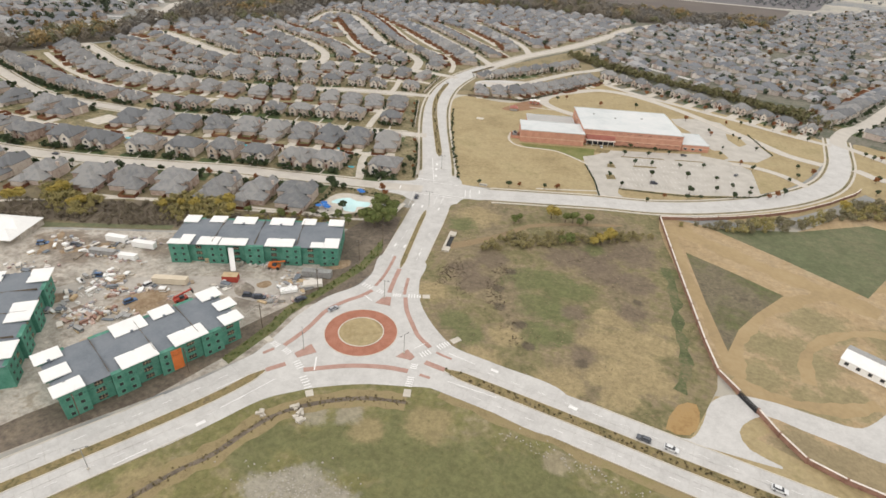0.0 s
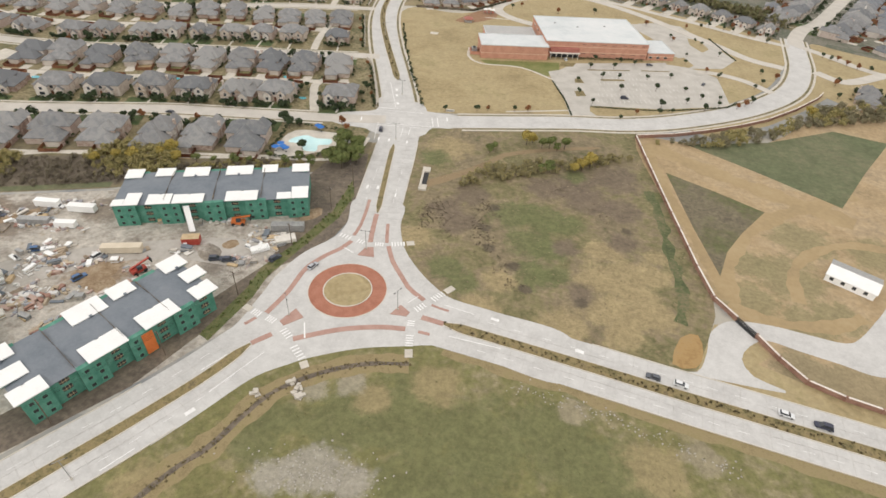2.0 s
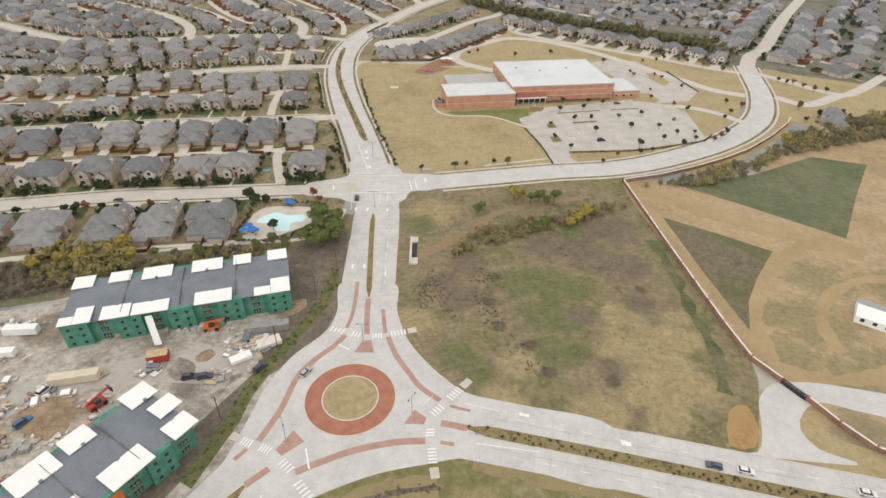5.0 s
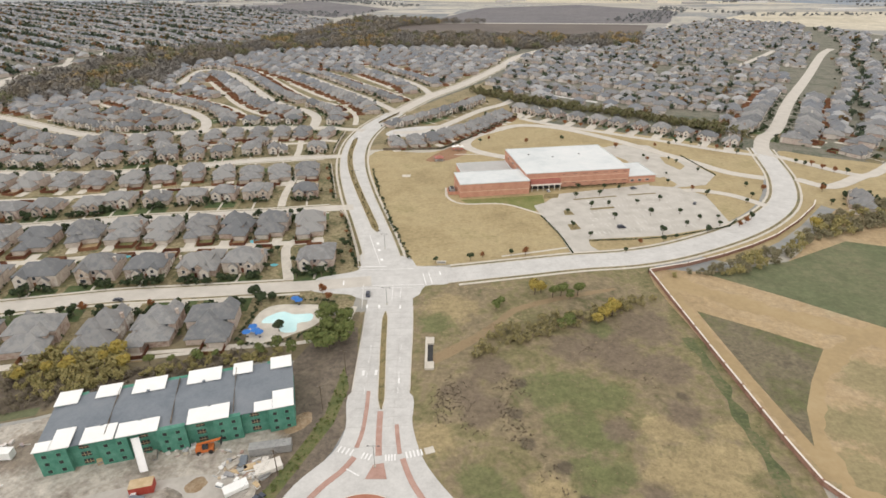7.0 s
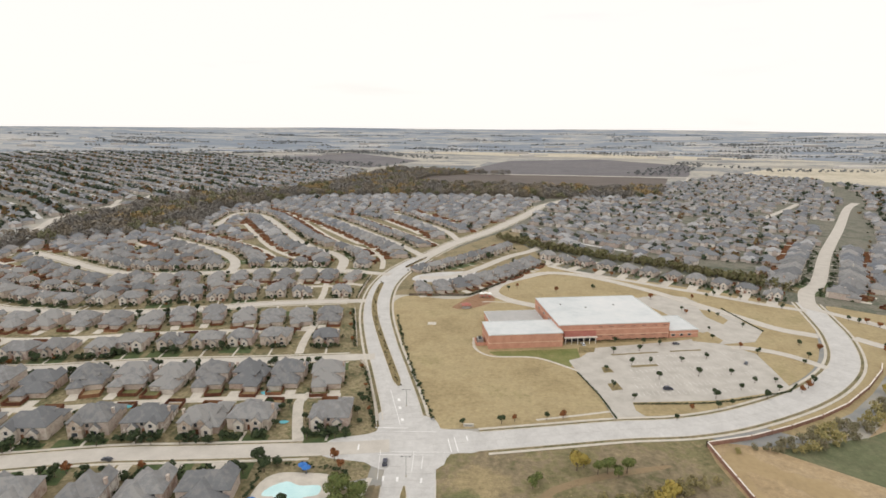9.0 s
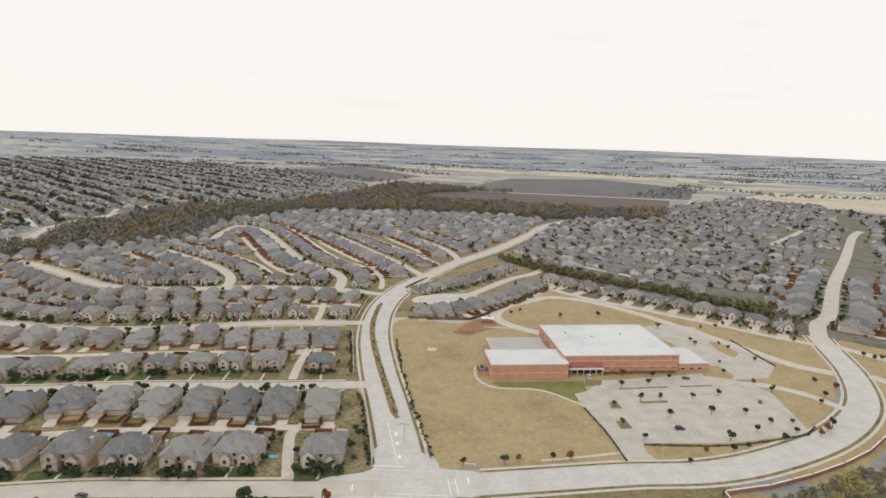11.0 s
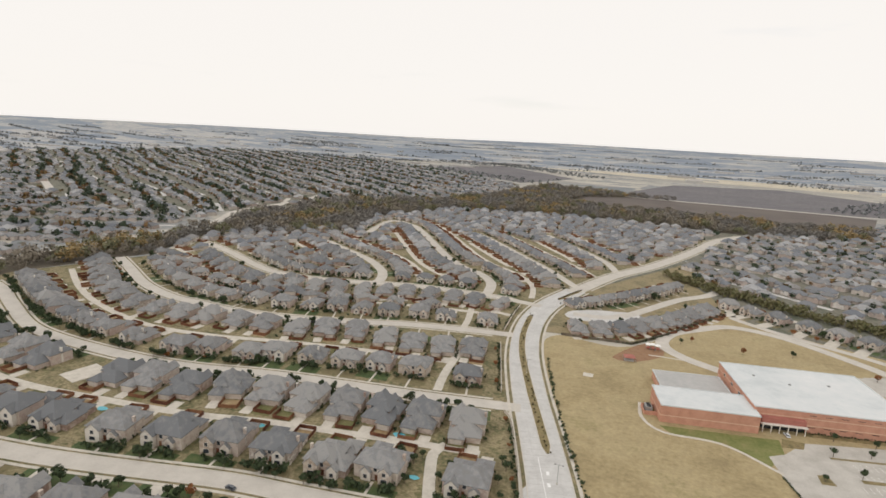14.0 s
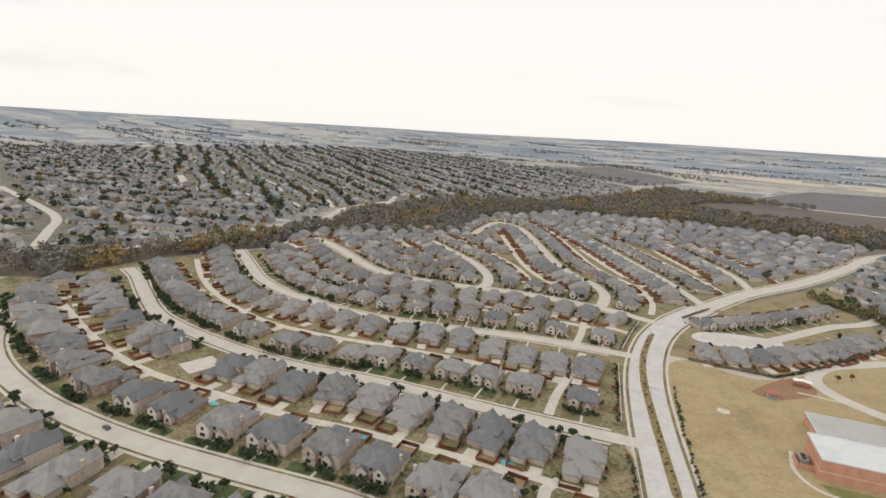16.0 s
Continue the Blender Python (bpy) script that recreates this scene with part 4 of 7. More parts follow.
                    FAR_TREES.append((x - v * math.sin(face) + rng.uniform(-9, 9), y + v * math.cos(face) + rng.uniform(-6, 6), 0, grow * rng.uniform(.4, 1.15), rng.uniform(0, 6)))
                if rng.random() < .8:
                    v = rng.uniform(-13, -10)
                    FAR_TREES.append((x - v * math.sin(face) + rng.uniform(-7, 7), y + v * math.cos(face), 0, rng.uniform(.3, .8), rng.uniform(0, 6)))
    tagged(new("distant_house_walls", walls.mesh("distant_house_walls", M_FARWALL)), "rows of distant brick house walls", "houses", kind="stuff")
    setting("far_streets", lanes, M_CONC, "pale distant residential streets", "road")
    tagged(new("distant_house_roofs", roofs.mesh("distant_house_roofs", M_FARROOF)), "rows of distant grey shingle roofs", "houses", kind="stuff")


far_houses()


# ---- school ----
def rect(x, y, w, d, a):
    """Corners of a rectangle with its first corner at x, y, w along angle a and d across it."""
    ux, uy = math.cos(a), math.sin(a)
    return [(x, y), (x + w * ux, y + w * uy), (x + w * ux - d * uy, y + w * uy + d * ux), (x - d * uy, y + d * ux)]


SA = math.atan2(14.0, 75.0)
school = thing("school_building", "red brick school with white flat membrane roof", "school")


def brick_block(x, y, w, d, h, a, bands, cover=None):
    s = Solid()
    s.prism(rect(x, y, w, d, a), 0, h)
    b = part("wall", s, M_SBRICK, school)
    for z in bands:
        t = Solid()
        ux, uy = math.cos(a), math.sin(a)
        t.prism(rect(x - .06 * ux + .06 * uy, y - .06 * uy - .06 * ux, w + .12, d + .12, a), z, z + .5)
        part("brick_band", t, M_SBAND, school, "paler brick band")
    r = Solid()
    ux, uy = math.cos(a), math.sin(a)
    c = rect(x - .25 * ux + .25 * uy, y - .25 * uy - .25 * ux, w + .5, d + .5, a)
    r.prism(c, h, h + .25)
    part("roof", r, cover or M_MEMB, school, "pale membrane roof")
    p = Solid()
    for i in range(4):
        (xa, ya), (xb, yb) = c[i], c[(i + 1) % 4]
        ln = np.array([(xa, ya), (xb, yb)])
        ribbon(p, ln, .4, .05, h + .25, h + .65)
    part("parapet", p, M_MEMB, school)


brick_block(18.8, 245.6, 47.6, 23.6, 9.0, SA, (3.6,))
brick_block(64.0, 261.6, 75, 57, 11.2, SA, (3.8, 7.6))
brick_block(138.5, 276.0, 20, 27, 5.0, SA, (2.6,))
brick_block(21.5, 271.0, 38, 32, 4.6, SA, (2.2,), M_MEMB2)




# ---- plants ----
def crown_shape(rng, r, h, n, leaf, lobes=5, low=0.25):
    """Leaf clumps (bent quads) over the lobes of a crown of radius r and height h, as vertex and triangle arrays."""
    cs = [(0, 0, h * .55, r * .8)]
    for k in range(lobes):
        a = 2 * math.pi * (k + rng.random()) / lobes
        q = r * rng.uniform(.35, .6)
        cs.append((q * math.cos(a), q * math.sin(a), h * rng.uniform(low + .1, .85), r * rng.uniform(.38, .6)))
    V, T = [], []
    for i in range(n):
        cx, cy, cz, cr_ = cs[rng.randrange(len(cs))]
        u, v = rng.uniform(-.75, 1), rng.uniform(0, 2 * math.pi)
        q = math.sqrt(max(0, 1 - u * u))
        d = Vector((q * math.cos(v), q * math.sin(v), u))
        k = cr_ * rng.uniform(.72, 1.08)
        p = Vector((cx, cy, cz)) + Vector((d.x * k, d.y * k, d.z * k * h / (2.2 * r)))
        nrm = (d + Vector((rng.uniform(-.7, .7), rng.uniform(-.7, .7), rng.uniform(-.3, .8)))).normalized()
        t = nrm.orthogonal().normalized()
        b = nrm.cross(t)
        s = leaf * rng.uniform(.6, 1.25)
        e = len(V)
        V += [tuple(p + t * s * rng.uniform(.7, 1.2)), tuple(p + b * s * rng.uniform(.7, 1.2) + nrm * s * .25), tuple(p - t * s * rng.uniform(.7, 1.2)), tuple(p - b * s * rng.uniform(.7, 1.2) + nrm * s * .25)]
        T += [(e, e + 1, e + 2), (e, e + 2, e + 3)]
    return np.array(V, float), np.array(T, int)


def tri_mesh(name, V, T, mat):
    me = bpy.data.meshes.new(name)
    me.vertices.add(len(V))
    me.vertices.foreach_set("co", V.astype(np.float32).ravel())
    me.loops.add(3 * len(T))
    me.loops.foreach_set("vertex_index", T.astype(np.int32).ravel())
    me.polygons.add(len(T))
    me.polygons.foreach_set("loop_start", np.arange(0, 3 * len(T), 3, dtype=np.int32))
    me.materials.append(mat)
    me.update(calc_edges=True)
    return me


def scatter(name, spots, shapes, mat, label, category="woods"):
    """Many plants that nobody could count, as one mesh. spots: rows of x, y, z, size, turn."""
    rng = random.Random(len(spots))
    Vs, Ts, k = [], [], 0
    for x, y, z, s, a in spots:
        V, T = shapes[rng.randrange(len(shapes))]
        c, n = math.cos(a), math.sin(a)
        W = np.empty_like(V)
        W[:, 0] = x + s * (V[:, 0] * c - V[:, 1] * n)
        W[:, 1] = y + s * (V[:, 0] * n + V[:, 1] * c)
        W[:, 2] = z + s * V[:, 2]
        Vs.append(W)
        Ts.append(T + k)
        k += len(V)
    return tagged(new(name, tri_mesh(name, np.concatenate(Vs), np.concatenate(Ts), mat)), label, category, kind="stuff")


def trunk_shape(h, r, rng, limbs=4):
    s = Solid()
    n = 6

    def limb(p0, p1, r0, r1):
        d = (Vector(p1) - Vector(p0)).normalized()
        t = d.orthogonal().normalized()
        b = d.cross(t)
        k = len(s.v)
        for p, q in ((p0, r0), (p1, r1)):
            for i in range(n):
                a = 2 * math.pi * i / n
                s.v.append(tuple(Vector(p) + (t * math.cos(a) + b * math.sin(a)) * q))
        for i in range(n):
            s.f.append((k + i, k + (i + 1) % n, k + n + (i + 1) % n, k + n + i))
            s.m.append(0)

    limb((0, 0, 0), (0, 0, h * .45), r, r * .7)
    limb((0, 0, h * .45), (h * .02, 0, h * .85), r * .7, r * .2)
    for i in range(limbs):
        a = 2 * math.pi * i / limbs + rng.random()
        limb((0, 0, h * rng.uniform(.3, .5)), (h * .22 * math.cos(a), h * .22 * math.sin(a), h * rng.uniform(.6, .8)), r * .45, r * .12)
    return s


def tree(label, h, r, mat, n=160, leaf=.35, seed=1, group="trees"):
    rng = random.Random(seed)
    o = thing("tree", label, "tree", group)
    part("trunk", trunk_shape(h, .035 * h, rng), M_BARK, o)
    V, T = crown_shape(rng, r, h * .72, n, leaf)
    V[:, 2] += h * .28
    part("crown", tri_mesh("crown", V, T, mat), None, o)
    return o


def plant_all(sources, spots, seed=5, lo=.8, hi=1.2):
    rng = random.Random(seed)
    for x, y in spots:
        s = rng.uniform(lo, hi)
        src = sources[rng.randrange(len(sources))]
        copy_thing(src, Matrix.Translation((x, y, 0.02)) @ Matrix.Rotation(rng.uniform(0, 6.28), 4, 'Z') @ Matrix.Diagonal((s, s, s * rng.uniform(.9, 1.15), 1)))


def discard(sources):
    for o in sources:
        for c in list(o.children_recursive):
            bpy.data.objects.remove(c)
        bpy.data.objects.remove(o)


def fill(poly, step, rng, lo, hi, z=0.0, keep=None, road=3.0):
    out = []
    x0, x1 = min(p[0] for p in poly), max(p[0] for p in poly)
    y0, y1 = min(p[1] for p in poly), max(p[1] for p in poly)
    y = y0
    while y < y1:
        x = x0
        while x < x1:
            px, py = x + rng.uniform(-.5, .5) * step, y + rng.uniform(-.5, .5) * step
            if inside(poly, px, py) and (keep is None or keep(px, py)):
                if math.hypot(px, py) > 1300 or (np.hypot(ALL_ROAD[:, 0] - px, ALL_ROAD[:, 1] - py) - ALL_HALF).min() > road:
                    out.append((px, py, z, rng.uniform(lo, hi), rng.uniform(0, 6.28)))
            x += step
        y += step
    return out


vr = random.Random(3)
WOOD = [crown_shape(vr, 4.2, 8.0, 80, 1.05, 5, .15) for _ in range(6)]
BUSH = [crown_shape(vr, 1.0, 1.7, 30, .40, 3, .1) for _ in range(5)]
THICK = [crown_shape(vr, 2.8, 5.0, 300, .38, 7, .1) for _ in range(5)]

BELT = [(-550, 165), (-515, 198), (-515, 280), (-478, 389), (-506, 494), (-440, 552), (-368, 632), (-408, 775), (-326, 945), (-141, 1006), (27, 1008), (150, 985), (240, 990), (365, 1036),
        (420, 1230), (330, 1480), (90, 1496), (-78, 1560), (-270, 1640), (-330, 1270), (-410, 1010), (-540, 935), (-565, 770), (-570, 640), (-530, 540), (-548, 425), (-575, 310), (-632, 205)]
patch("woodland_floor", BELT, 0.03, surface("leaf_litter", [(.075, .062, .05), (.10, .085, .062), (.13, .105, .075)], 0.02, fine=12), "brown leaf litter under creek woods", smooth=False)
gap_field = [(-170, 1230), (60, 1190), (280, 1150), (420, 1205), (505, 1450), (430, 1474), (238, 1489), (-20, 1500), (-130, 1420)]
patch("ploughed_field", gap_field, 0.05, M_DARKB, "dark brown bare field beside the woods", smooth=False)
BELTW = [crown_shape(vr, 4.6, 8.4, 105, .80, 7, .1) for _ in range(7)]
belt = fill(BELT, 11.0, vr, .6, 1.9, keep=lambda x, y: not inside(gap_field, x, y))
groups = [[], [], [], []]
for q in belt:
    k = 1.25 * noise.noise(Vector((q[0] / 62, q[1] / 62, 3))) + vr.uniform(-.24, .24)
    groups[0 if k < -.12 else 1 if k < .22 else 2 if k < .42 else 3].append(q)
for g, cols, text in ((groups[0], [(.16, .15, .138), (.20, .188, .17), (.235, .217, .193)], "leafless grey-brown creek woodland"),
                      (groups[1], [(.19, .165, .132), (.24, .208, .163), (.215, .188, .145)], "leafless pale brown creek woodland"),
                      (groups[2], [(.12, .125, .075), (.165, .165, .095), (.20, .19, .11)], "olive half-green trees of the creek woodland"),
                      (groups[3], [(.25, .185, .095), (.33, .235, .105), (.28, .215, .12)], "ochre autumn trees of the creek woodland")):
    scatter("woodland", g, BELTW, island("leaf_" + text.split()[1].replace("-", "_"), cols), text)
FARW = [crown_shape(vr, 4.2, 8.0, 23, 1.9, 5, .15) for _ in range(6)]

far_belts = ([(-2400, 2300), (-1200, 2330), (-700, 2680), (-200, 2120), (-130, 2200), (-560, 2780), (-1300, 2480), (-2400, 2420)],
             [(-900, 2080), (-370, 1660), (-300, 1720), (-240, 2040), (-330, 1780), (-800, 2160)],
             [(420, 1560), (540, 1480), (800, 1980), (900, 1700), (1400, 1750), (1400, 1820), (950, 1780), (780, 2120)],
             [(-300, 2950), (1800, 2520), (3000, 2600), (3000, 2720), (1700, 2640), (-300, 3080)],
             [(-3600, 1700), (-2150, 2350), (-2150, 2500), (-3600, 1900)],
             [(-700, 3300), (900, 3200), (2600, 3100), (2600, 3260), (800, 3380), (-700, 3450)])
far_spots = []
for fb in far_belts:
    far_spots += fill(fb, 25, vr, .6, 1.3)
for k in range(230):
    a, r, d = vr.uniform(.2, math.pi - .2), vr.uniform(2300, 4300), vr.uniform(-.3, .3)
    x, y = r * math.cos(a), 300 + r * math.sin(a)
    for j in range(vr.randint(6, 26)):
        x, y = x + vr.uniform(8, 22) * math.cos(d), y + vr.uniform(8, 22) * math.sin(d) + vr.uniform(-9, 9)
        r2 = math.hypot(x, y - 300)
        z = -.05 + (104 * ((r2 - 2700) / 2180) ** 1.35 if r2 > 2700 else 0) - 1.5
        far_spots.append((x, y, z, vr.uniform(.7, 1.7), vr.uniform(0, 6)))
# leaf colours paled to blue-grey: distance haze painted into the far trees
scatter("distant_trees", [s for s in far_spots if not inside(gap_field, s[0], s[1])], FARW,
        island("leaf_far_hazed", [(.17, .19, .205), (.21, .222, .23), (.24, .235, .225)]), "distant hedgerows and scattered trees")

# thickets near the meadow and behind the houses
tw = [(-221, 56), (-217, 64), (-195, 56), (-183, 56), (-172, 43), (-177, 36), (-187, 34), (-203, 38)]
tw2 = [(-152, 64), (-146, 76), (-130, 79), (-114, 72), (-106, 63), (-112, 56), (-122, 51), (-138, 46)]
tbare = [(-240, 24), (-212, 44), (-183, 54), (-151, 64), (-104, 66), (-72, 78), (-60, 74), (-92, 58), (-131, 43), (-160, 34), (-191, 28), (-236, 10)]
tn = [(24, 76), (32, 92), (44, 100), (56, 104), (70, 108), (86, 116), (104, 126), (110, 120), (96, 112), (80, 102), (62, 95), (46, 87), (34, 78)]
tr = [(122, 142), (150, 141), (184, 157), (219, 183), (256, 200), (300, 214), (345, 225), (345, 262), (318, 256), (284, 238), (238, 214), (217, 193), (180, 168), (154, 155)]
sp = fill(tw, 3.4, vr, .35, 1.1) + fill(tw2, 3.2, vr, .35, 1.1) + fill([(-104, 58), (-100, 66), (-76, 76), (-52, 80), (-50, 73), (-78, 66)], 3.2, vr, .25, .7)
east = fill(tr, 4.0, vr, .4, 1.25, keep=lambda x, y: vr.random() < .8)
sp += [q for q in east if noise.noise(Vector((q[0] / 14, q[1] / 14, 5))) + vr.uniform(-.25, .25) > .08]
bare = [q for q in east if q not in sp]
scatter("thicket", sp, THICK, LEAF_OLIVE, "olive and yellowing autumn thicket")
patch("scrub_ground", tbare, .029, surface("bare_thicket_floor", [(.10, .08, .062), (.14, .115, .085), (.18, .15, .11)], .1), "dark brown ground under bare scrub")
scatter("thicket", bare, THICK, island("leaf_half_bare", [(.17, .145, .10), (.22, .19, .125), (.19, .185, .10), (.25, .21, .13)]), "half-bare brown thicket below the road bank")
scatter("thicket", fill(tbare, 3.0, vr, .2, .6), THICK, LEAF_BROWN, "leafless brown scrub behind the houses")
sp = fill(tn, 2.9, vr, .3, .9, keep=lambda x, y: vr.random() < .85)
scatter("thicket", sp, THICK, island("leaf_bare_olive", [(.19, .165, .10), (.25, .215, .125), (.28, .25, .115), (.34, .28, .11)]), "half-bare brown and olive shrubs")
verge = [(-22, 58), (-24, 40), (-33, 16), (-39, 0), (-40, -12), (-46, -34), (-50, -32), (-44, -8), (-43, 4), (-36, 20), (-28, 44), (-26, 70)]
patch("grass_verge", verge, .03, surface("lush_verge", [(.085, .105, .04), (.13, .14, .055), (.20, .17, .09)], .15), "weedy green roadside verge", smooth=False)
scatter("verge_weeds", fill(verge, 2.1, vr, .2, .7, z=-.1, road=.4), BUSH, LEAF_GREEN, "green weeds on the roadside verge", "weeds")
# dry tussocks and scrub over the meadow
mw = [(0, 62), (0, 120), (30, 133), (110, 148), (116, 90), (122, 40), (118, 6), (104, -14), (72, -4), (46, 2), (31, 6), (18, 18), (9, 34)]
TUFT = [crown_shape(vr, 1.0, .75, 12, .42, 3, .05) for _ in range(5)]
tufts = fill(mw, 1.75, vr, .18, .42, z=-.16, road=.5, keep=lambda x, y: vr.random() < .35)
sets = [[], [], []]
for q in tufts:
    k = noise.noise(Vector((q[0] / 14, q[1] / 14, 2))) + vr.uniform(-.3, .3)
    sets[0 if k < -.08 else 1 if k < .2 else 2].append(q)
scatter("meadow_tufts", sets[0], TUFT, island("dry_weeds", [(.33, .265, .165), (.38, .305, .19), (.42, .345, .22)]), "tan dry grass tufts over the meadow", "weeds")
scatter("meadow_tufts", sets[2], TUFT, island("brown_weeds", [(.24, .20, .135), (.28, .23, .155), (.32, .265, .175)]), "brown weed tufts over the meadow", "weeds")
mw2 = [(-38, -84), (-26, -62), (-10, -40), (14, -30), (30, -28), (70, -36), (115, -45), (150, -55), (150, -110), (-60, -110)]
tufts = fill(mw2, 1.8, vr, .14, .32, z=-.1, keep=lambda x, y: vr.random() < .3)
cut = len(tufts) // 2
vr.shuffle(tufts)
scatter("meadow_tufts", tufts[:cut], TUFT, island("green_tufts", [(.165, .165, .075), (.20, .195, .09), (.23, .215, .105)]), "green grass tufts in mown meadow", "weeds")
scatter("meadow_tufts", tufts[cut:], TUFT, island("pale_tufts", [(.23, .20, .11), (.28, .24, .135), (.20, .185, .09)]), "pale grass tufts in mown meadow", "weeds")
scrub = []
for x, y, n in ((12, 52, 26), (16, 58, 22), (13, 46, 18), (20, 50, 14), (36, 62, 20), (40, 60, 14), (35, 47, 18), (38, 40, 22), (40, 35, 14), (22, 40, 10), (46, 22, 10), (86, 68, 8), (70, 84, 10), (52, 12, 8)):
    for _ in range(3 * n):
        scrub.append((x + vr.gauss(0, 2.0), y + vr.gauss(0, 3.0), -.12, vr.uniform(.2, .5), vr.uniform(0, 6)))
scatter("brown_scrub", scrub, TUFT, island("dead_scrub", [(.13, .105, .075), (.165, .135, .095), (.195, .16, .115)]), "dead brown scrub clumps in the meadow", "weeds")

# single trees
small = [tree("small dark ornamental tree on a lawn", 4.4, 1.6, LEAF_DARK, 230, .36, k, "parking and street trees") for k in range(3)]
rust = [tree("small tree with rust-red autumn leaves", 4.6, 1.8, LEAF_RUST, 230, .38, 10 + k, "parking and street trees") for k in range(2)]
LOT_TREES = [(95.6, 246), (112.5, 251.5), (102.5, 230), (114.3, 233.5), (133.4, 237), (85.4, 200), (86, 221), (113, 212.5), (136.4, 218), (155.6, 221.5), (135.3, 191.5), (152.7, 202.5),
             (164, 212), (176, 214), (93, 187), (150, 243), (100, 262), (118, 263), (128, 262)]
plant_all(small, LOT_TREES, 5, .8, 1.15)
plant_all(small + rust[:1], [(24.3, 157.5), (30.6, 160), (46, 163), (53.7, 163.6), (108, 168), (118.7, 178.6), (132.6, 181.4), (140.9, 185.5), (162, 194), (6, 154.6), (173, 204), (196, 214), (205, 240),
                             (213, 250), (36, 373), (44, 382), (76, 372), (108, 381), (150, 360), (184, 364), (197, 368), (206, 376), (217, 371), (223, 366), (234, 359), (245, 345), (185, 408),
                             (120, 436), (134, 429), (150, 430), (166, 422), (172, 405), (200, 390), (226, 378), (242, 368), (254, 360), (178, 262), (184, 252), (196, 300), (218, 270)], 6, .75, 1.15)
plant_all(small + rust, [(284, 317), (290, 318), (293, 309), (297, 301), (280, 322), (266, 262), (258, 238), (270, 268), (306, 300)], 33, .7, 1.1)
plant_all(rust, [(184, 203), (190, 208), (226, 262), (-42, 117), (-46, 122), (-150, 104), (-121, 108)], 7)
grn = [tree("olive-green tree beside rough grass", 7, 3.2, LEAF_GREEN, 600, .45, 26, "large trees")]
big = [tree("large green live oak beside the road", 10, 5.6, LEAF_GREEN, 1700, .52, 21, "large trees")]
plant_all(grn, [(-78, 74), (-70, 80), (-94, 70), (-102, 69), (-48, 77), (-61, 77), (-84, 72), (-55, 80)], 31, .5, .9)
plant_all(grn, [(35, 111), (37, 114), (62, 122), (66, 123), (74, 124), (70, 121), (62, 97), (66, 99)], 32, .6, 1.0)
plant_all(big, [(-35.5, 88), (-30.5, 97), (-40, 81), (-28.5, 86), (-34, 79), (-38, 99)], 8, .75, 1.05)
yel = [tree("yellow autumn tree in the thicket", 7, 3.4, LEAF_YELLOW, 650, .45, 22, "large trees")]
plant_all(yel, [(82, 104), (86, 107), (78, 101), (54, 124), (57, 126), (226, 201), (-207, 49), (-203, 52), (-189, 43), (-186, 46), (-223, 37), (-219, 40), (-137, 62), (-130, 64), (-120, 70), (-116, 73), (-145, 58), (-110, 67)], 9, .7, 1.15)
dk = [tree("dark evergreen tree beside lawns", 7.5, 3.4, LEAF_DARK, 650, .48, 23, "large trees")]
plant_all(dk, [(-58, 92), (-72, 112), (-68, 116), (-77, 118), (-80, 110)], 9, .6, .95)
oli = [tree("dark-leaved street tree in a front yard", 5.2, 2.1, LEAF_DARK, 300, .40, 24 + k, "street trees") for k in range(2)]


# ---- kerbs, walks, medians, markings ----
def strip(key, off, width, z, mat, name, label, start=0, stop=None, z0=-.2, category="pavement"):
    line, w = LINES[key]
    run = np.concatenate([[0], np.cumsum(np.linalg.norm(np.diff(line, axis=0), axis=1))])
    sel = (run >= start) & (run <= (stop if stop else run[-1]))
    s = Solid()
    ribbon(s, line[sel], off + width / 2, off - width / 2, z0, z)
    setting(name, s, mat, label, category)


SIDES = {"avenue": (14, None, 14, None), "upper_avenue": (8, None, 8, None), "upper_collector": (6, None, 6, None), "collector_road": (22, None, 18, None), "street_one": (26, None, 34, None), "street_two": (8, None, 8, None), "street_three": (10, None, 10, None),
         "street_four": (20, None, 20, None), "street_six": (12, None, 12, None), "north_road": (26, 80, 26, 86), "east_road": (48, None, 48, None), "west_road": (32, None, 32, None),
         "street_five": (10, None, 10, None), "loop_drive": (0, None, 0, None)}
for key, (a0, a1, b0, b1) in SIDES.items():
    w = LINES[key][1]
    strip(key, w / 2 + .12, .3, .26, M_KERB, "kerb", "pale concrete kerb", a0, a1, category="kerb")
    strip(key, -w / 2 - .12, .3, .26, M_KERB, "kerb", "pale concrete kerb", b0, b1, category="kerb")
    if key in ("avenue", "upper_avenue", "collector_road", "street_one", "street_two", "street_three", "street_four"):
        g = 2.7 if key in ("avenue", "upper_avenue", "collector_road") else 2.3
        strip(key, w / 2 + g, 1.5, .15, M_CONC2, "sidewalk", "cream concrete sidewalk", a0 + 4, a1)
        strip(key, -w / 2 - g, 1.5, .15, M_CONC2, "sidewalk", "cream concrete sidewalk", b0 + 4, b1)
        strip(key, w / 2 + g / 2 - .24, g - 1.02, .06, M_YARD, "grass_verge", "grass verge between kerb and walk", a0 + 4, a1, category="ground")
        strip(key, -w / 2 - g / 2 + .24, g - 1.02, .06, M_YARD, "grass_verge", "grass verge between kerb and walk", b0 + 4, b1, category="ground")

M_MEDIAN = surface("median_weeds", [(.11, .095, .045), (.20, .165, .08), (.28, .22, .11), (.15, .12, .07)], 0.25, fine=6, fine_amt=.5, bump=.1)


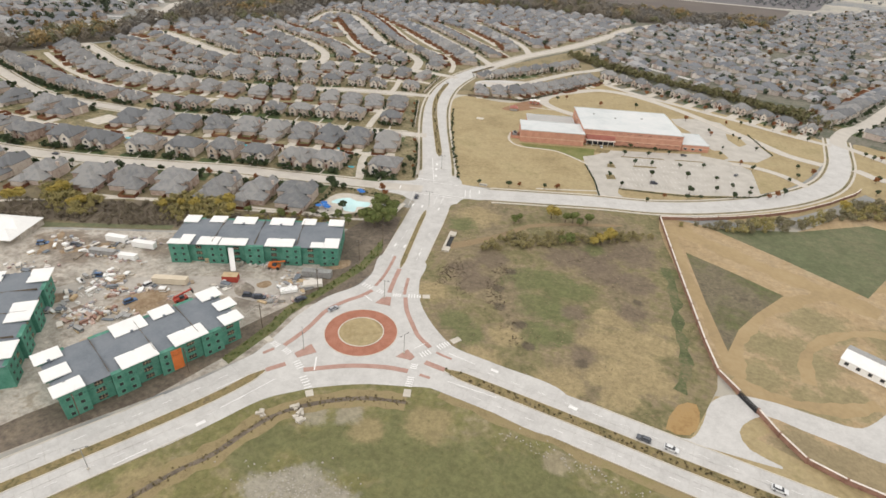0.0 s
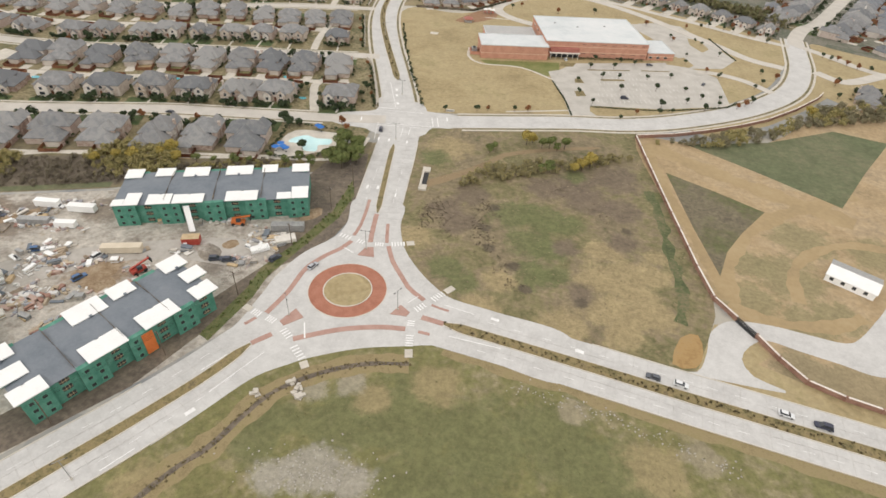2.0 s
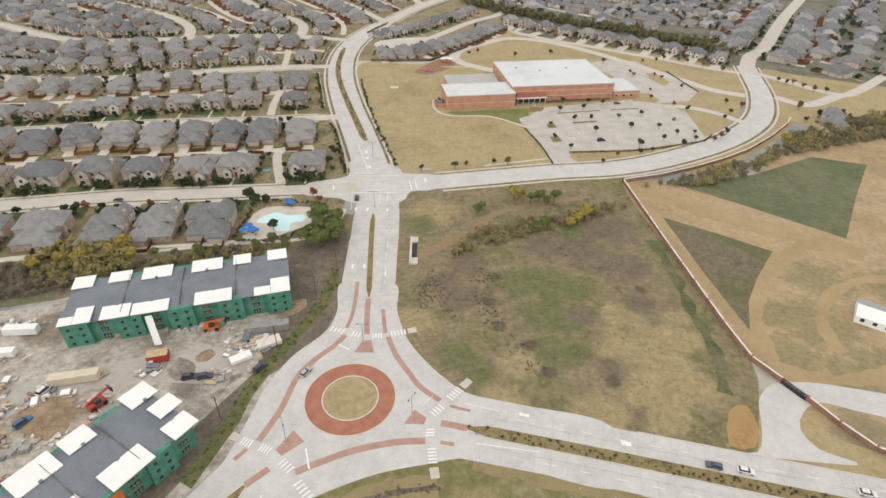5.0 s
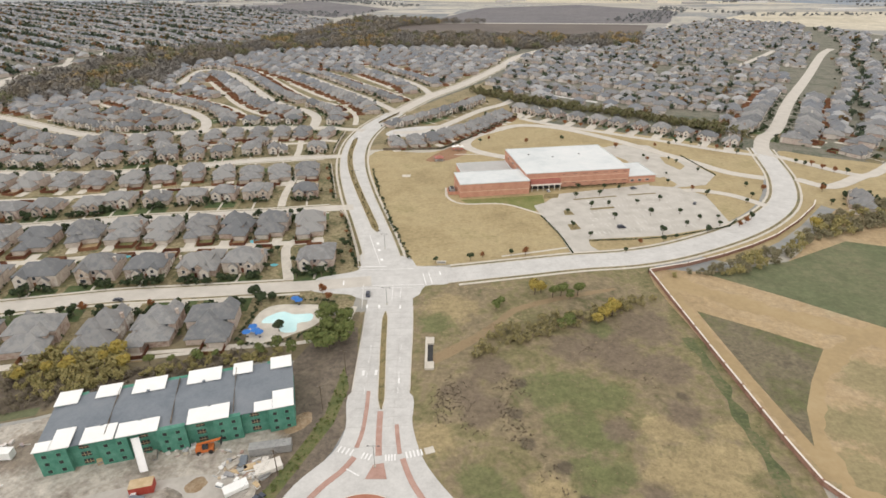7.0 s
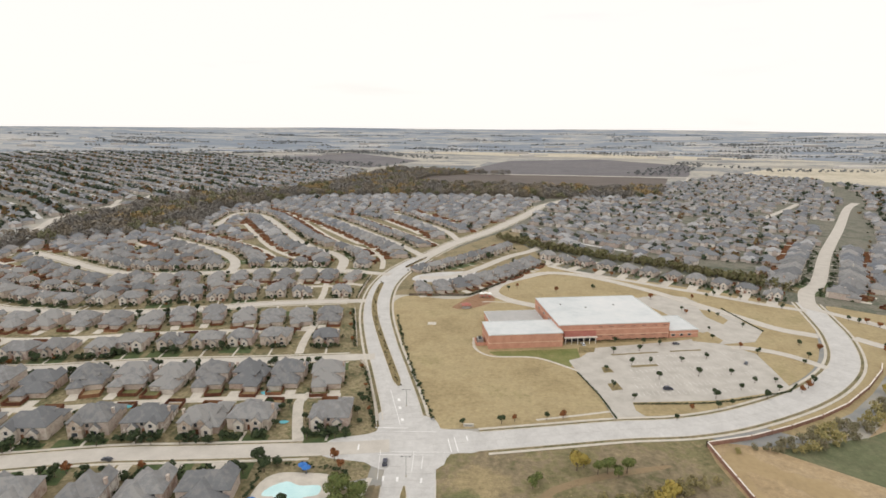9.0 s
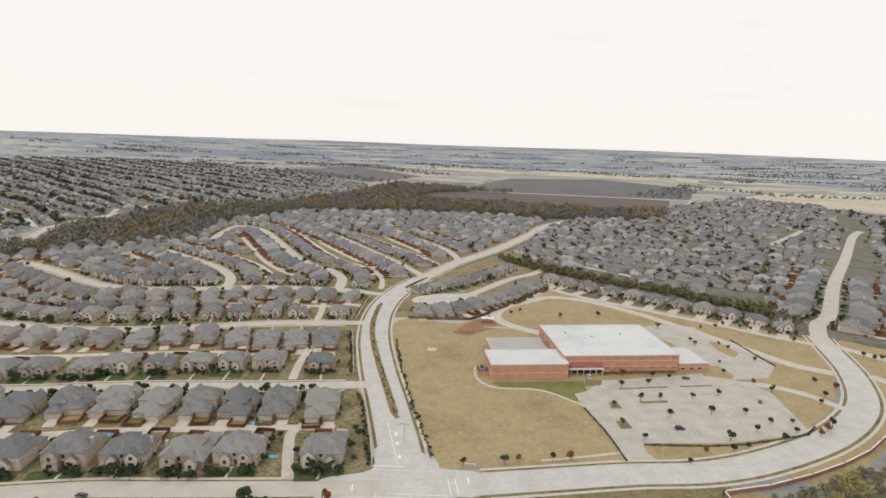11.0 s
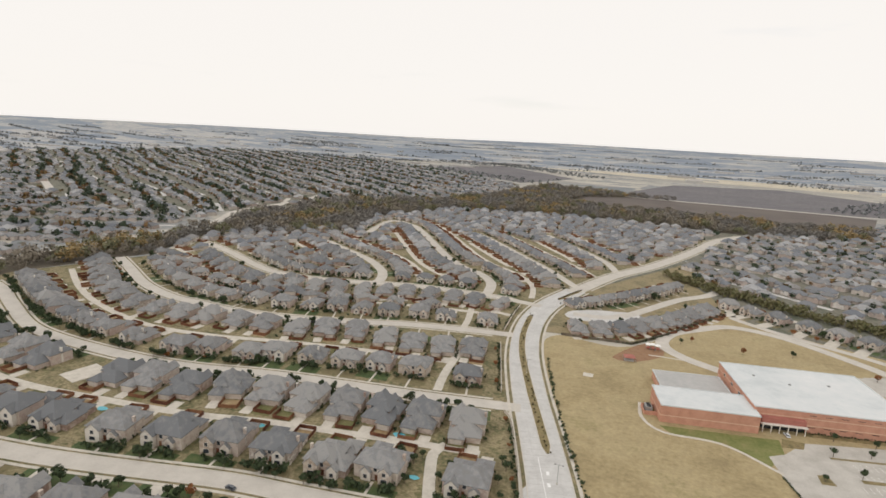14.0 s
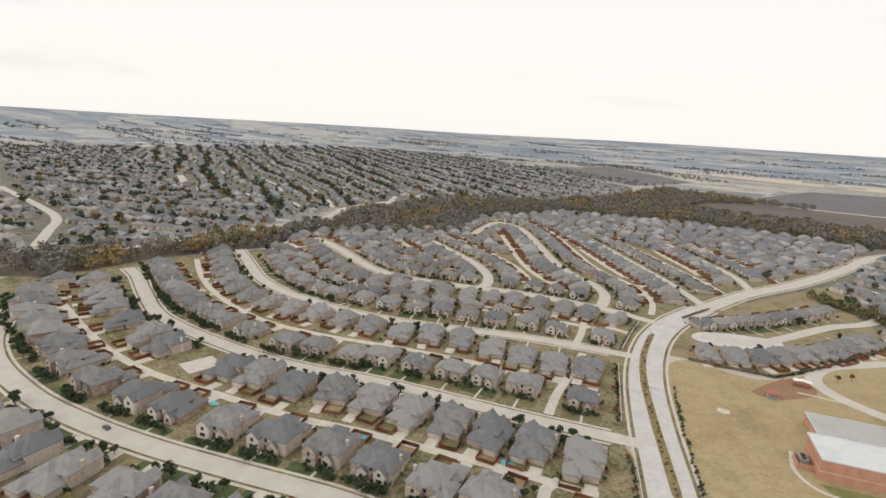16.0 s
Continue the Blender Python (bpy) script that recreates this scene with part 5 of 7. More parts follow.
def median(pts, width, name="median", mat=None, label="planted median of brown grass and low weeds", z=.22):
    ln = spline(pts, 3.0)
    k = np.linspace(0, 1, len(ln))
    taper = np.minimum(1, np.minimum(k, 1 - k) * len(ln) / 3 + .25)
    s = Solid()
    ribbon(s, ln, width / 2 * taper, -width / 2 * taper, -.2, z)
    setting(name, s, mat or M_MEDIAN, label, "median")
    e = Solid()
    ribbon(e, ln, width / 2 * taper + .28, width / 2 * taper, -.2, z + .05)
    ribbon(e, ln, -width / 2 * taper, -width / 2 * taper - .28, -.2, z + .05)
    setting("kerb", e, M_KERB, "concrete kerb round the median", "kerb")


median([(-32.1, -32.8), (-41, -48.7), (-54.2, -67.6), (-66, -83.3), (-90, -116), (-130, -175)], 3.4)
median([(28.5, -12.2), (53, -17), (82, -23), (108, -28.6), (131, -33.2), (200, -47.5), (300, -69)], 4.0)
median([(-8.8, 47), (-10.2, 60), (-12.2, 80), (-13.6, 95), (-14.6, 108)], 2.3)
median([(-29.6, 191), (-39.8, 222), (-51, 256), (-63.9, 299), (-70.5, 330), (-73.3, 354), (-75, 386)], 4.2)
median([(-61, 440), (-55, 458), (-46, 480)], 3.2)
mp_ = []
for pts, wd, st in (([(-29.6, 191), (-39.8, 222), (-51, 256), (-63.9, 299), (-70.5, 330), (-73.3, 354), (-75, 386)], 1.2, 5.0), ([(28.5, -12.2), (53, -17), (82, -23), (108, -28.6), (131, -33.2), (200, -47.5)], 1.5, 1.1)):
    for q in spline(pts, st):
        mp_.append((q[0] + vr.uniform(-wd, wd), q[1] + vr.uniform(-wd, wd), .15, vr.uniform(.35, .9) * (1.0 if st > 2 else .55), vr.uniform(0, 6)))
for q in spline([(-61, 440), (-55, 458), (-46, 480)], 4):
    mp_.append((q[0], q[1], .1, 1.1, 0))
scatter("median_shrubs", mp_, BUSH, island("leaf_dull_shrub", [(.05, .055, .03), (.09, .075, .04), (.14, .10, .05)]), "dull brown-green shrubs along the medians", "shrubs")


def disc_ring(r0, r1, z, mat, name, label, cx=CX, cy=CY, n=72, z0=-.2):
    s = Solid()
    a = [2 * math.pi * i / n for i in range(n)]
    if r0 <= 0:
        s.prism([(cx + r1 * math.cos(t), cy + r1 * math.sin(t)) for t in a], z0, z)
    else:
        for i in range(n):
            t0, t1 = a[i], a[i] + 2 * math.pi / n
            c = [(cx + r * math.cos(t), cy + r * math.sin(t)) for r, t in ((r0, t0), (r1, t0), (r1, t1), (r0, t1))]
            s.face([(*c[0], z), (*c[1], z), (*c[2], z), (*c[3], z)])
            s.face([(*c[1], z0), (*c[2], z0), (*c[2], z), (*c[1], z)])
            s.face([(*c[0], z0), (*c[0], z), (*c[3], z), (*c[3], z0)])
    return setting(name, s, mat, label, "roundabout")


disc_ring(8.9, 14.1, .16, M_BRICKRED, "truck_apron", "raised ring of red brick paving")
disc_ring(14.1, 14.4, .20, M_KERB, "kerb", "concrete kerb round the brick ring")
disc_ring(8.55, 8.95, .34, M_KERB, "kerb", "pale kerb round the central island")
disc_ring(0, 8.6, .24, M_LAWN, "central_island", "round island of dormant tan grass")


def band(pts, width, mat=M_BRICKPINK, z=.152, label="band of weathered red brick paving"):
    s = Solid()
    ribbon(s, spline(pts, 2.0), width / 2, -width / 2, -.1, z)
    setting("brick_band", s, mat, label, "pavement")


band([(-14.5, 25.7), (-17.3, 20.5), (-22.7, 13.8), (-26.9, 5.8), (-28.6, -5.5), (-30, -11.2), (-32.4, -18.7)], 1.9)
band([(.8, 25.5), (4.3, 17), (9.3, 9.1), (13.8, 2.8), (20, -2.1)], 1.8)
band([(-19.5, -28.3), (-11.9, -24.3), (-3.7, -20.7), (7.2, -17.8), (16, -17)], 2.1)
band([(-14.5, 29.5), (-13.7, 36), (-13.8, 46), (-14.5, 56)], 1.4)
band([(-6.9, 26.5), (-7.9, 34.5), (-8.9, 46)], 2.0)
band([(-.3, 27.4), (-1.6, 34), (-2.6, 40)], 1.4)
band([(20.5, -10.6), (24, -11.3), (28.5, -12.2)], 2.2)
band([(20.5, -17.4), (24.5, -17.9)], 1.2)
band([(23, -4), (26, -5), (29.5, -5.8)], 1.0)
band([(-27, -27.5), (-32, -32.5)], 2.0)
band([(-35, -21.5), (-37.5, -25)], 1.2)
for tri in ([(-9.9, 17.5), (-3.3, 17.7), (-4.9, 23.6), (-8.1, 22.9)], [(9.4, -11.2), (15.2, -11.2), (16, -9), (12.2, -6)], [(-26.7, -21.5), (-24.6, -23.2), (-19.3, -18.4), (-23.2, -14.8)]):
    s = Solid()
    c = tri if sum(tri[i - 1][0] * tri[i][1] - tri[i][0] * tri[i - 1][1] for i in range(4)) > 0 else tri[::-1]
    s.prism(c, -.1, .20)
    setting("splitter_island", s, M_BRICKPINK, "red brick splitter island", "pavement")


def marks(name, quads, label, mat=M_PAINT, z=.168):
    s = Solid()
    for (x, y, lx, wx, a) in quads:
        c = rect(x, y, lx, wx, a)
        mx, my = (c[2][0] - x) / 2, (c[2][1] - y) / 2
        s.prism([(px - mx, py - my) for px, py in c], z - .02, z)
    setting(name, s, mat, label, "road marking")


def zebra(p0, p1, n, length=2.6, wide=.55):
    """Bars across a walk from p0 to p1, each lying along the traffic's way."""
    a = math.atan2(p1[1] - p0[1], p1[0] - p0[0]) + math.pi / 2
    return [(p0[0] + (p1[0] - p0[0]) * (i + .5) / n, p0[1] + (p1[1] - p0[1]) * (i + .5) / n, length, wide, a) for i in range(n)]


bars = (zebra((-20.5, 29), (-15, 27.3), 4) + zebra((-12.5, 26.6), (-9, 25.6), 3) + zebra((-5, 25.6), (-1.2, 26), 4) + zebra((1.4, 26.8), (7.2, 28.4), 5)
        + zebra((26.5, 3), (22.8, -1.6), 5) + zebra((20.8, -4.2), (17.6, -7.8), 4) + zebra((17.3, -12.6), (17.4, -15.6), 3) + zebra((18, -19.2), (18.6, -24.6), 5)
        + zebra((-37.5, -18.6), (-34, -19.9), 4) + zebra((-31.5, -20.6), (-28, -22), 4) + zebra((-24.4, -24.8), (-20.5, -28), 4) + zebra((-18.5, -31), (-13.5, -36), 5))
marks("crosswalk", bars, "white crosswalk bars")
for p0, p1 in (((7.6, 28.6), (10.6, 29.6)), ((27, 3.6), (29.6, 6.6)), ((18.8, -25.6), (19.4, -29)), ((-13.2, -36.6), (-11.6, -39)), ((-38, -18.2), (-41, -17))):
    s = Solid()
    ribbon(s, np.array([p0, p1], float), 1.3, -1.3, -.1, .19)
    setting("kerb_ramp", s, M_CONC2, "pale concrete kerb ramp", "pavement")
q = []
for key, offs, a0, a1 in (("east_road", (-7.0, 6.4), 22, 300), ("west_road", (-6.6, 6.6), 18, 230), ("north_road", (-6.2, 6.0), 30, 70)):
    line, w = LINES[key]
    nn = normals(line)
    dd = np.gradient(line, axis=0)
    for off in offs:
        for i in range(int(a0 / 5), min(len(line), int(a1 / 5)), 2):
            p = line[i] + nn[i] * off
            q.append((p[0], p[1], 3.2, .16, math.atan2(dd[i][1], dd[i][0])))
marks("lane_marking", q, "dashed white lane lines")
q = [(-27, 121, 20, .2, radians(97)), (-13.3, 124, 13, .25, radians(93)), (-9.4, 124, 9, .25, radians(93)), (-16.6, 128.6, 24, .35, radians(4)), (-11, 131.2, 25, .3, radians(4)), (-26.5, 149.2, 15, .5, radians(3)),
     (-19, 146.8, 27, .3, radians(4)), (1.2, 137.5, 11, .4, radians(102)), (4, 138.5, 11, .4, radians(102)), (-38.2, 132.6, 4.4, .7, radians(98)), (8.6, 143.6, 4, .7, radians(102)),
     (-28, 169, 36, .3, radians(107)), (-27.2, 176, 2.6, 1.4, radians(107)), (-25.4, 168, 2.6, 1.4, radians(107)), (-22.6, 157, 2.6, 1.4, radians(107)), (-18, 112, 3, 1, radians(95)), (-23.6, 112, 3, .8, radians(95)),
     (-8.4, 112, 3, .9, radians(93)), (-18, 66, 3, 1, radians(93)), (-13.2, 66.5, 3, 1, radians(93)), (-4, 62, 3, .6, radians(92)), (33, -4.4, 11, .3, radians(-14)), (40, -18.6, 18, .3, radians(-7)),
     (-17, -24, 7, .5, radians(110)), (-14, 19.8, 5, .5, radians(150)), (16, -2.6, 5, .3, radians(52)), (-40, -42, 9, .3, radians(55)), (-50, -77, 9, .3, radians(55)), (-31.5, -44, 20, .3, radians(60)), (-38.6, -60, 3, 1.3, radians(56)),
     (46, -6.8, 3, 1.2, radians(-14)), (75, -16, 3, 1.5, radians(-14)), (98, -22, 3, 1.5, radians(-14))]
marks("road_marking", q, "white turn arrows, stop bars and edge lines")
q = []
for key in ("avenue", "collector_road", "north_road", "east_road", "west_road"):
    line, w = LINES[key]
    nn = normals(line)
    dd = np.gradient(line, axis=0)
    for i in range(2, min(len(line) - 1, 110)):
        p = line[i]
        q.append((p[0], p[1], w - .4, .06, math.atan2(nn[i][1], nn[i][0])))
        for off in ((-w / 4, w / 4) if w > 15 else (0,)):
            p2 = p + nn[i] * off
            q.append((p2[0], p2[1], 5.1, .06, math.atan2(dd[i][1], dd[i][0])))
marks("pavement_joint", q, "tar-sealed joints between concrete slabs", surface("joint_sealant", [(.44, .425, .40), (.48, .465, .44)], .5), .1575)


# ---- lots: alleys, drives, walks, fences, shrubs ----
s = Solid()
s.prism(rect(-289, 154.5, 15.5, 19, radians(-14)), -.2, .3)
setting("house_slab", s, M_CONC2, "bare pale concrete house slab", "slab")
ALLEYS = [
    [(-58, 178), (-95, 173), (-121, 168), (-160, 161), (-200, 151), (-248, 144.5), (-290, 140), (-330, 142), (-373, 150), (-438, 167), (-490, 184)],
    [(-101, 268), (-150, 262), (-205, 251), (-262, 236.5), (-315, 233), (-380, 250), (-431, 274), (-485, 308)],
    [(-112, 371), (-135, 368), (-171, 361), (-201, 353), (-231, 346), (-295, 335), (-335, 336), (-372, 352), (-405, 372), (-440, 398)],
] + LINKS
for k, pts in enumerate(ALLEYS):
    s = Solid()
    ribbon(s, spline(pts, 5), 2.5, -2.5, -.2, .070 + .002 * k)
    setting("alley", s, M_CONC2, "cream concrete alley behind the houses", "road")

panel_long, panel_side = Solid(), Solid()
panel_long.box(0, -.05, 0, 9.4, .05, 1.85)
for k in range(5):
    panel_long.box(k * 2.32, -.12, 0, k * 2.32 + .12, .1, 1.95)
panel_side.box(-.05, 0, 0, .05, 9.0, 1.85)
for k in range(5):
    panel_side.box(-.12, k * 2.2, 0, .1, k * 2.2 + .12, 1.95)
ME_LONG, ME_SIDE = panel_long.mesh("panel", M_FENCE), panel_side.mesh("panel", M_FENCE)
walk_s, drive_s = Solid(), Solid()
walk_s.box(-.6, 0, -.2, .6, 12.5, .10)
drive_s.box(-2.7, 0, -.2, 2.7, 8.0, .055)
lawn_s = Solid()
lawn_s.box(-9.6, 0, -.2, 9.6, 9.6, .04)
FRONTS = [lawn_s.mesh("front_lawn", m) for m in (surface("front_lawn_green", [(.05, .078, .03), (.075, .108, .04), (.115, .125, .052)], .2), surface("front_lawn_dry", [(.14, .118, .065), (.20, .165, .09), (.115, .11, .05)], .2))]
ME_WALK, ME_DRIVE = walk_s.mesh("front_walk", M_CONC2), drive_s.mesh("driveway", M_CONC2)
yard_s = Solid()
yard_s.box(-4.6, 0, -.2, 4.6, 8.8, .045)
YARDS = [yard_s.mesh("back_yard", m) for m in (surface("back_yard_green", [(.10, .115, .04), (.17, .165, .07), (.22, .19, .10)], .15), surface("back_yard_dry", [(.25, .17, .09), (.33, .24, .13), (.40, .32, .20)], .15))]


def fence():
    f = thing("wood_fence", "reddish-brown cedar privacy fence round a back yard", "fence", "back yard fences")
    part("panel", ME_LONG, None, f, at=(-4.7, 9.0, 0))
    part("panel", ME_SIDE, None, f, at=(-4.7, 0, 0))
    part("panel", ME_SIDE, None, f, at=(4.7, 0, 0))
    return f


rl = random.Random(17)
fence0 = fence()
shrubs, hedges, rusts = [], [], []
street_spots = []
for k, (x, y, a, size) in enumerate(LOTS):
    near = k < 185
    ux, uy, vx, vy = math.cos(a), math.sin(a), -math.sin(a), math.cos(a)

    def at(u, v):
        return x + u * ux + v * vx, y + u * uy + v * vy

    sgn = -1 if rl.random() < .5 else 1
    gar = [4.2, -4.0, 4.6, -4.4, 3.6, -4.2][k % 6] * 1.0
    if near:
        fx, fy = at(-sgn * 4.2, 10.4 * size)
        copy_thing(fence0, Matrix.Translation((fx, fy, .03)) @ Matrix.Rotation(a + rl.uniform(-.03, .03), 4, 'Z') @ Matrix.Diagonal((rl.uniform(.85, 1.0), rl.uniform(.7, 1.0), 1, 1)))
        o = tagged(new("back_yard", YARDS[rl.random() < .5]), "patch of back yard grass", "ground", kind="structure")
        o.matrix_basis = Matrix.Translation((fx, fy, 0)) @ Matrix.Rotation(a, 4, 'Z')
        wx, wy = at(0, -20.2 * size)
        o = tagged(new("front_lawn", FRONTS[rl.random() < (.25 if y < 200 else .6)]), "front lawn of clipped grass", "ground", kind="structure")
        o.matrix_basis = Matrix.Translation((wx, wy, 0)) @ Matrix.Rotation(a, 4, 'Z') @ Matrix.Diagonal((size, size, 1, 1))
        kerb = float((np.hypot(ALL_ROAD[:, 0] - x, ALL_ROAD[:, 1] - y) - ALL_HALF).min())
        wx, wy = at(rl.uniform(-1.5, 1.5), 1.6 - kerb)
        o = tagged(new("front_walk", ME_WALK), "pale concrete front walk", "pavement", kind="structure")
        o.matrix_basis = Matrix.Translation((wx, wy, 0)) @ Matrix.Rotation(a, 4, 'Z') @ Matrix.Diagonal((1, max(.2, (kerb - 1.6 - 8.2 * size) / 12.5), 1, 1))
        rear = y > 100
        dx, dy = at(sgn * 4.0, 12.2 * size if rear else .6 - kerb)
        o = tagged(new("driveway", ME_DRIVE), "pale concrete driveway", "pavement", kind="structure")
        o.matrix_basis = Matrix.Translation((dx, dy, 0)) @ Matrix.Rotation(a, 4, 'Z') @ Matrix.Diagonal((1, 1 if rear else max(.3, (kerb - 9 * size) / 8), 1, 1))
    for j in range((rl.randint(8, 13) if y < 330 else rl.randint(4, 6)) if near else rl.randint(1, 3)):
        u, v = rl.uniform(-9.6, 9.6), rl.uniform(-14.2, -11.2) * size
        px, py = at(u, v)
        shrubs.append((px, py, .0, rl.uniform(.9, 2.4) if y < 240 else rl.uniform(.7, 1.8), rl.uniform(0, 6)))
    for j in range(rl.randint(3, 6)):
        px, py = at(rl.choice((-1, 1)) * rl.uniform(8.7, 10), rl.uniform(-9, 14))
        shrubs.append((px, py, .0, rl.uniform(.5, 1.3), rl.uniform(0, 6)))
    if rl.random() < .12:
        px, py = at(rl.uniform(-7, 7), rl.uniform(-15, -12))
        rusts.append((px, py, 0, rl.uniform(1.2, 2.0), 0))
    for q_ in range(rl.choice((1, 2, 2, 3)) if y < 240 else rl.choice((0, 1, 1, 2))):
        (street_spots if y < 330 or rl.random() < .35 else []).append(at(rl.uniform(-9, 9), -15.5 * size + rl.uniform(-1.5, 1)))
discard([fence0])
scatter("yard_shrubs", shrubs, BUSH, LEAF_DARK, "dark evergreen foundation shrubs by the houses", "shrubs")
scatter("autumn_shrubs", rusts, BUSH, LEAF_RUST, "rust-coloured small yard trees", "shrubs")
plant_all(oli + small, street_spots[:190], 12, .85, 1.35)
scatter("yard_trees", [(x, y, 0, rl.uniform(.3, .52), rl.uniform(0, 6)) for x, y in street_spots[190:]], WOOD, LEAF_DARK, "small dark trees in front yards", "trees")
# trees mixed among the distant houses
ft = [q for q in FAR_TREES if math.hypot(q[0], q[1]) > 1200 or (np.hypot(ALL_ROAD[:, 0] - q[0], ALL_ROAD[:, 1] - q[1]) - ALL_HALF).min() > 3]
rl.shuffle(ft)
cut = int(len(ft) * .72)
scatter("suburb_trees", ft[:cut], FARW, island("leaf_suburb", [(.035, .055, .04), (.055, .076, .05), (.085, .10, .058)]), "dark evergreen trees among distant houses", "trees")
scatter("suburb_trees", ft[cut:], FARW, island("leaf_suburb_autumn", [(.10, .09, .045), (.16, .12, .055), (.20, .12, .05), (.14, .07, .045)]), "autumn trees among distant houses", "trees")
# belt of evergreen trees behind the crescent houses
gb = []
for q in spline([(38, 590), (66, 554), (98, 526), (130, 506), (152, 492), (176, 476), (200, 459), (222, 442), (244, 425), (270, 402)], 4.0):
    for j in range(rl.choice((2, 3, 4, 6))):
        gb.append((q[0] + rl.uniform(-6, 11), q[1] + rl.uniform(-6, 14), 0, rl.uniform(.35, 1.1), rl.uniform(0, 6)))
scatter("tree_belt", gb, WOOD, island("leaf_belt", [(.095, .11, .05), (.135, .14, .062), (.19, .17, .08), (.15, .128, .08)]), "green tree belt behind the crescent houses", "trees")
# driveways of the crescent houses
cl_line = LINES["crescent_road"][0]
for x, y in CRESCENT:
    p = cl_line[int(np.argmin(np.hypot(cl_line[:, 0] - x, cl_line[:, 1] - y)))]
    d = (p - np.array((x, y))) / np.linalg.norm(p - np.array((x, y)))
    s = Solid()
    ribbon(s, np.array([np.array((x, y)) + d * 7, p - d * 3.3]), 4.6, -3.4, -.1, .062)
    setting("driveway", s, M_CONC2, "wide cream concrete front driveway", "pavement")
# hedge and dark fence along the court's rear
cf = thing("court_fence", "dark stained fence and hedge behind the court houses", "fence")
cp = [(-46, 351), (-20, 352.5), (3, 355), (15, 371), (27, 388.5), (50, 426), (73.6, 463)]
for p0, p1 in zip(cp, cp[1:]):
    s = Solid()
    ribbon(s, np.array([p0, p1], float), .06, -.06, 0, 2.0)
    part("panel", s, M_MUD, cf)
hd = [(q[0] + rl.uniform(-1, 1), q[1] + rl.uniform(.3, 1.8), 0, rl.uniform(.7, 1.2), 0) for q in spline(cp, 1.6)]
avh = [(q[0] + rl.uniform(-.8, .8), q[1], 0, rl.uniform(.5, 1.3), 0) for q in spline([(-8, 158), (-17, 187), (-28, 222), (-40, 266), (-47, 300)], 2.6)]
scatter("hedge", hd + avh, BUSH, LEAF_DARK, "dark hedge along the school lawn", "hedge")


# ---- vehicles ----
rim_s = Solid()
rim_s.prism([(.2 * math.cos(t * math.pi / 5), .2 * math.sin(t * math.pi / 5)) for t in range(10)], -.01, .01)
RIM = rim_s.mesh("rim", M_STEEL)


def car(label, paint, seed=0, van=False):
    o = thing("car", label, "car", "cars")
    L, W, H = (5.2, 1.95, 1.9) if van else (4.6, 1.8, 1.45)
    body = Solid()
    prof = [(-L / 2, .35), (-L / 2, .80), (-L / 2 + .15, .92), (L / 2 - 1.3, .95), (L / 2 - .15, .75), (L / 2, .6), (L / 2, .35)]
    k = len(body.v)
    for sy, inset in ((-W / 2, 0), (W / 2, 0)):
        body.v += [(px, sy, pz) for px, pz in prof]
    n = len(prof)
    body.f += [tuple(range(n - 1, -1, -1)), tuple(range(n, 2 * n))] + [(i, (i + 1) % n, n + (i + 1) % n, n + i) for i in range(n)]
    body.m += [0] * (n + 2)
    b = part("body", body, paint, o)
    cab = Solid()
    z0, z1 = .93, H
    lo = [(-L / 2 + .25, -W / 2 + .08), (L / 2 - 1.25, -W / 2 + .08), (L / 2 - 1.25, W / 2 - .08), (-L / 2 + .25, W / 2 - .08)]
    hi = [(-L / 2 + .6, -W / 2 + .28), (L / 2 - 2.1, -W / 2 + .28), (L / 2 - 2.1, W / 2 - .28), (-L / 2 + .6, W / 2 - .28)]
    cab.v += [(x, y, z0) for x, y in lo] + [(x, y, z1) for x, y in hi]
    cab.f += [(i, (i + 1) % 4, 4 + (i + 1) % 4, 4 + i) for i in range(4)]
    part("window", cab, M_GLASS, o, "dark glass cabin windows")
    rf = Solid()
    rf.prism([(x * 1.02, y * 1.02) for x, y in hi], z1 - .05, z1 + .04)
    part("roof", rf, paint, o)
    wheel = Solid()
    wheel.prism([(.33 * math.cos(t * math.pi / 6), .33 * math.sin(t * math.pi / 6)) for t in range(12)], -.11, .11)
    wm = wheel.mesh("wheel", M_RUBBER)
    for wx in (-L / 2 + .85, L / 2 - .9):
        for wy in (-W / 2 + .05, W / 2 - .05):
            w = part("wheel", wm, None, o, at=(wx, wy, .33))
            w.rotation_euler = (radians(90), 0, 0)
            part("rim", RIM, None, w, at=(0, 0, .115 if wy < 0 else -.115))
    return o


def paint(name, c):
    return surface(name, [tuple(v * .92 for v in c), c], .5, .35, spec=.5)


CARS = {"white": car("white sedan on pale concrete", paint("white_car_paint", (.75, .76, .77))), "silver": car("silver-grey car on pale concrete", paint("silver_car_paint", (.42, .44, .47))),
        "dark": car("dark blue sports utility car", paint("dark_car_paint", (.035, .04, .07)), van=True), "grey": car("dark grey car on pale concrete", paint("grey_car_paint", (.10, .11, .13))),
        "red": car("red car parked on a driveway", paint("red_car_paint", (.42, .035, .03)))}
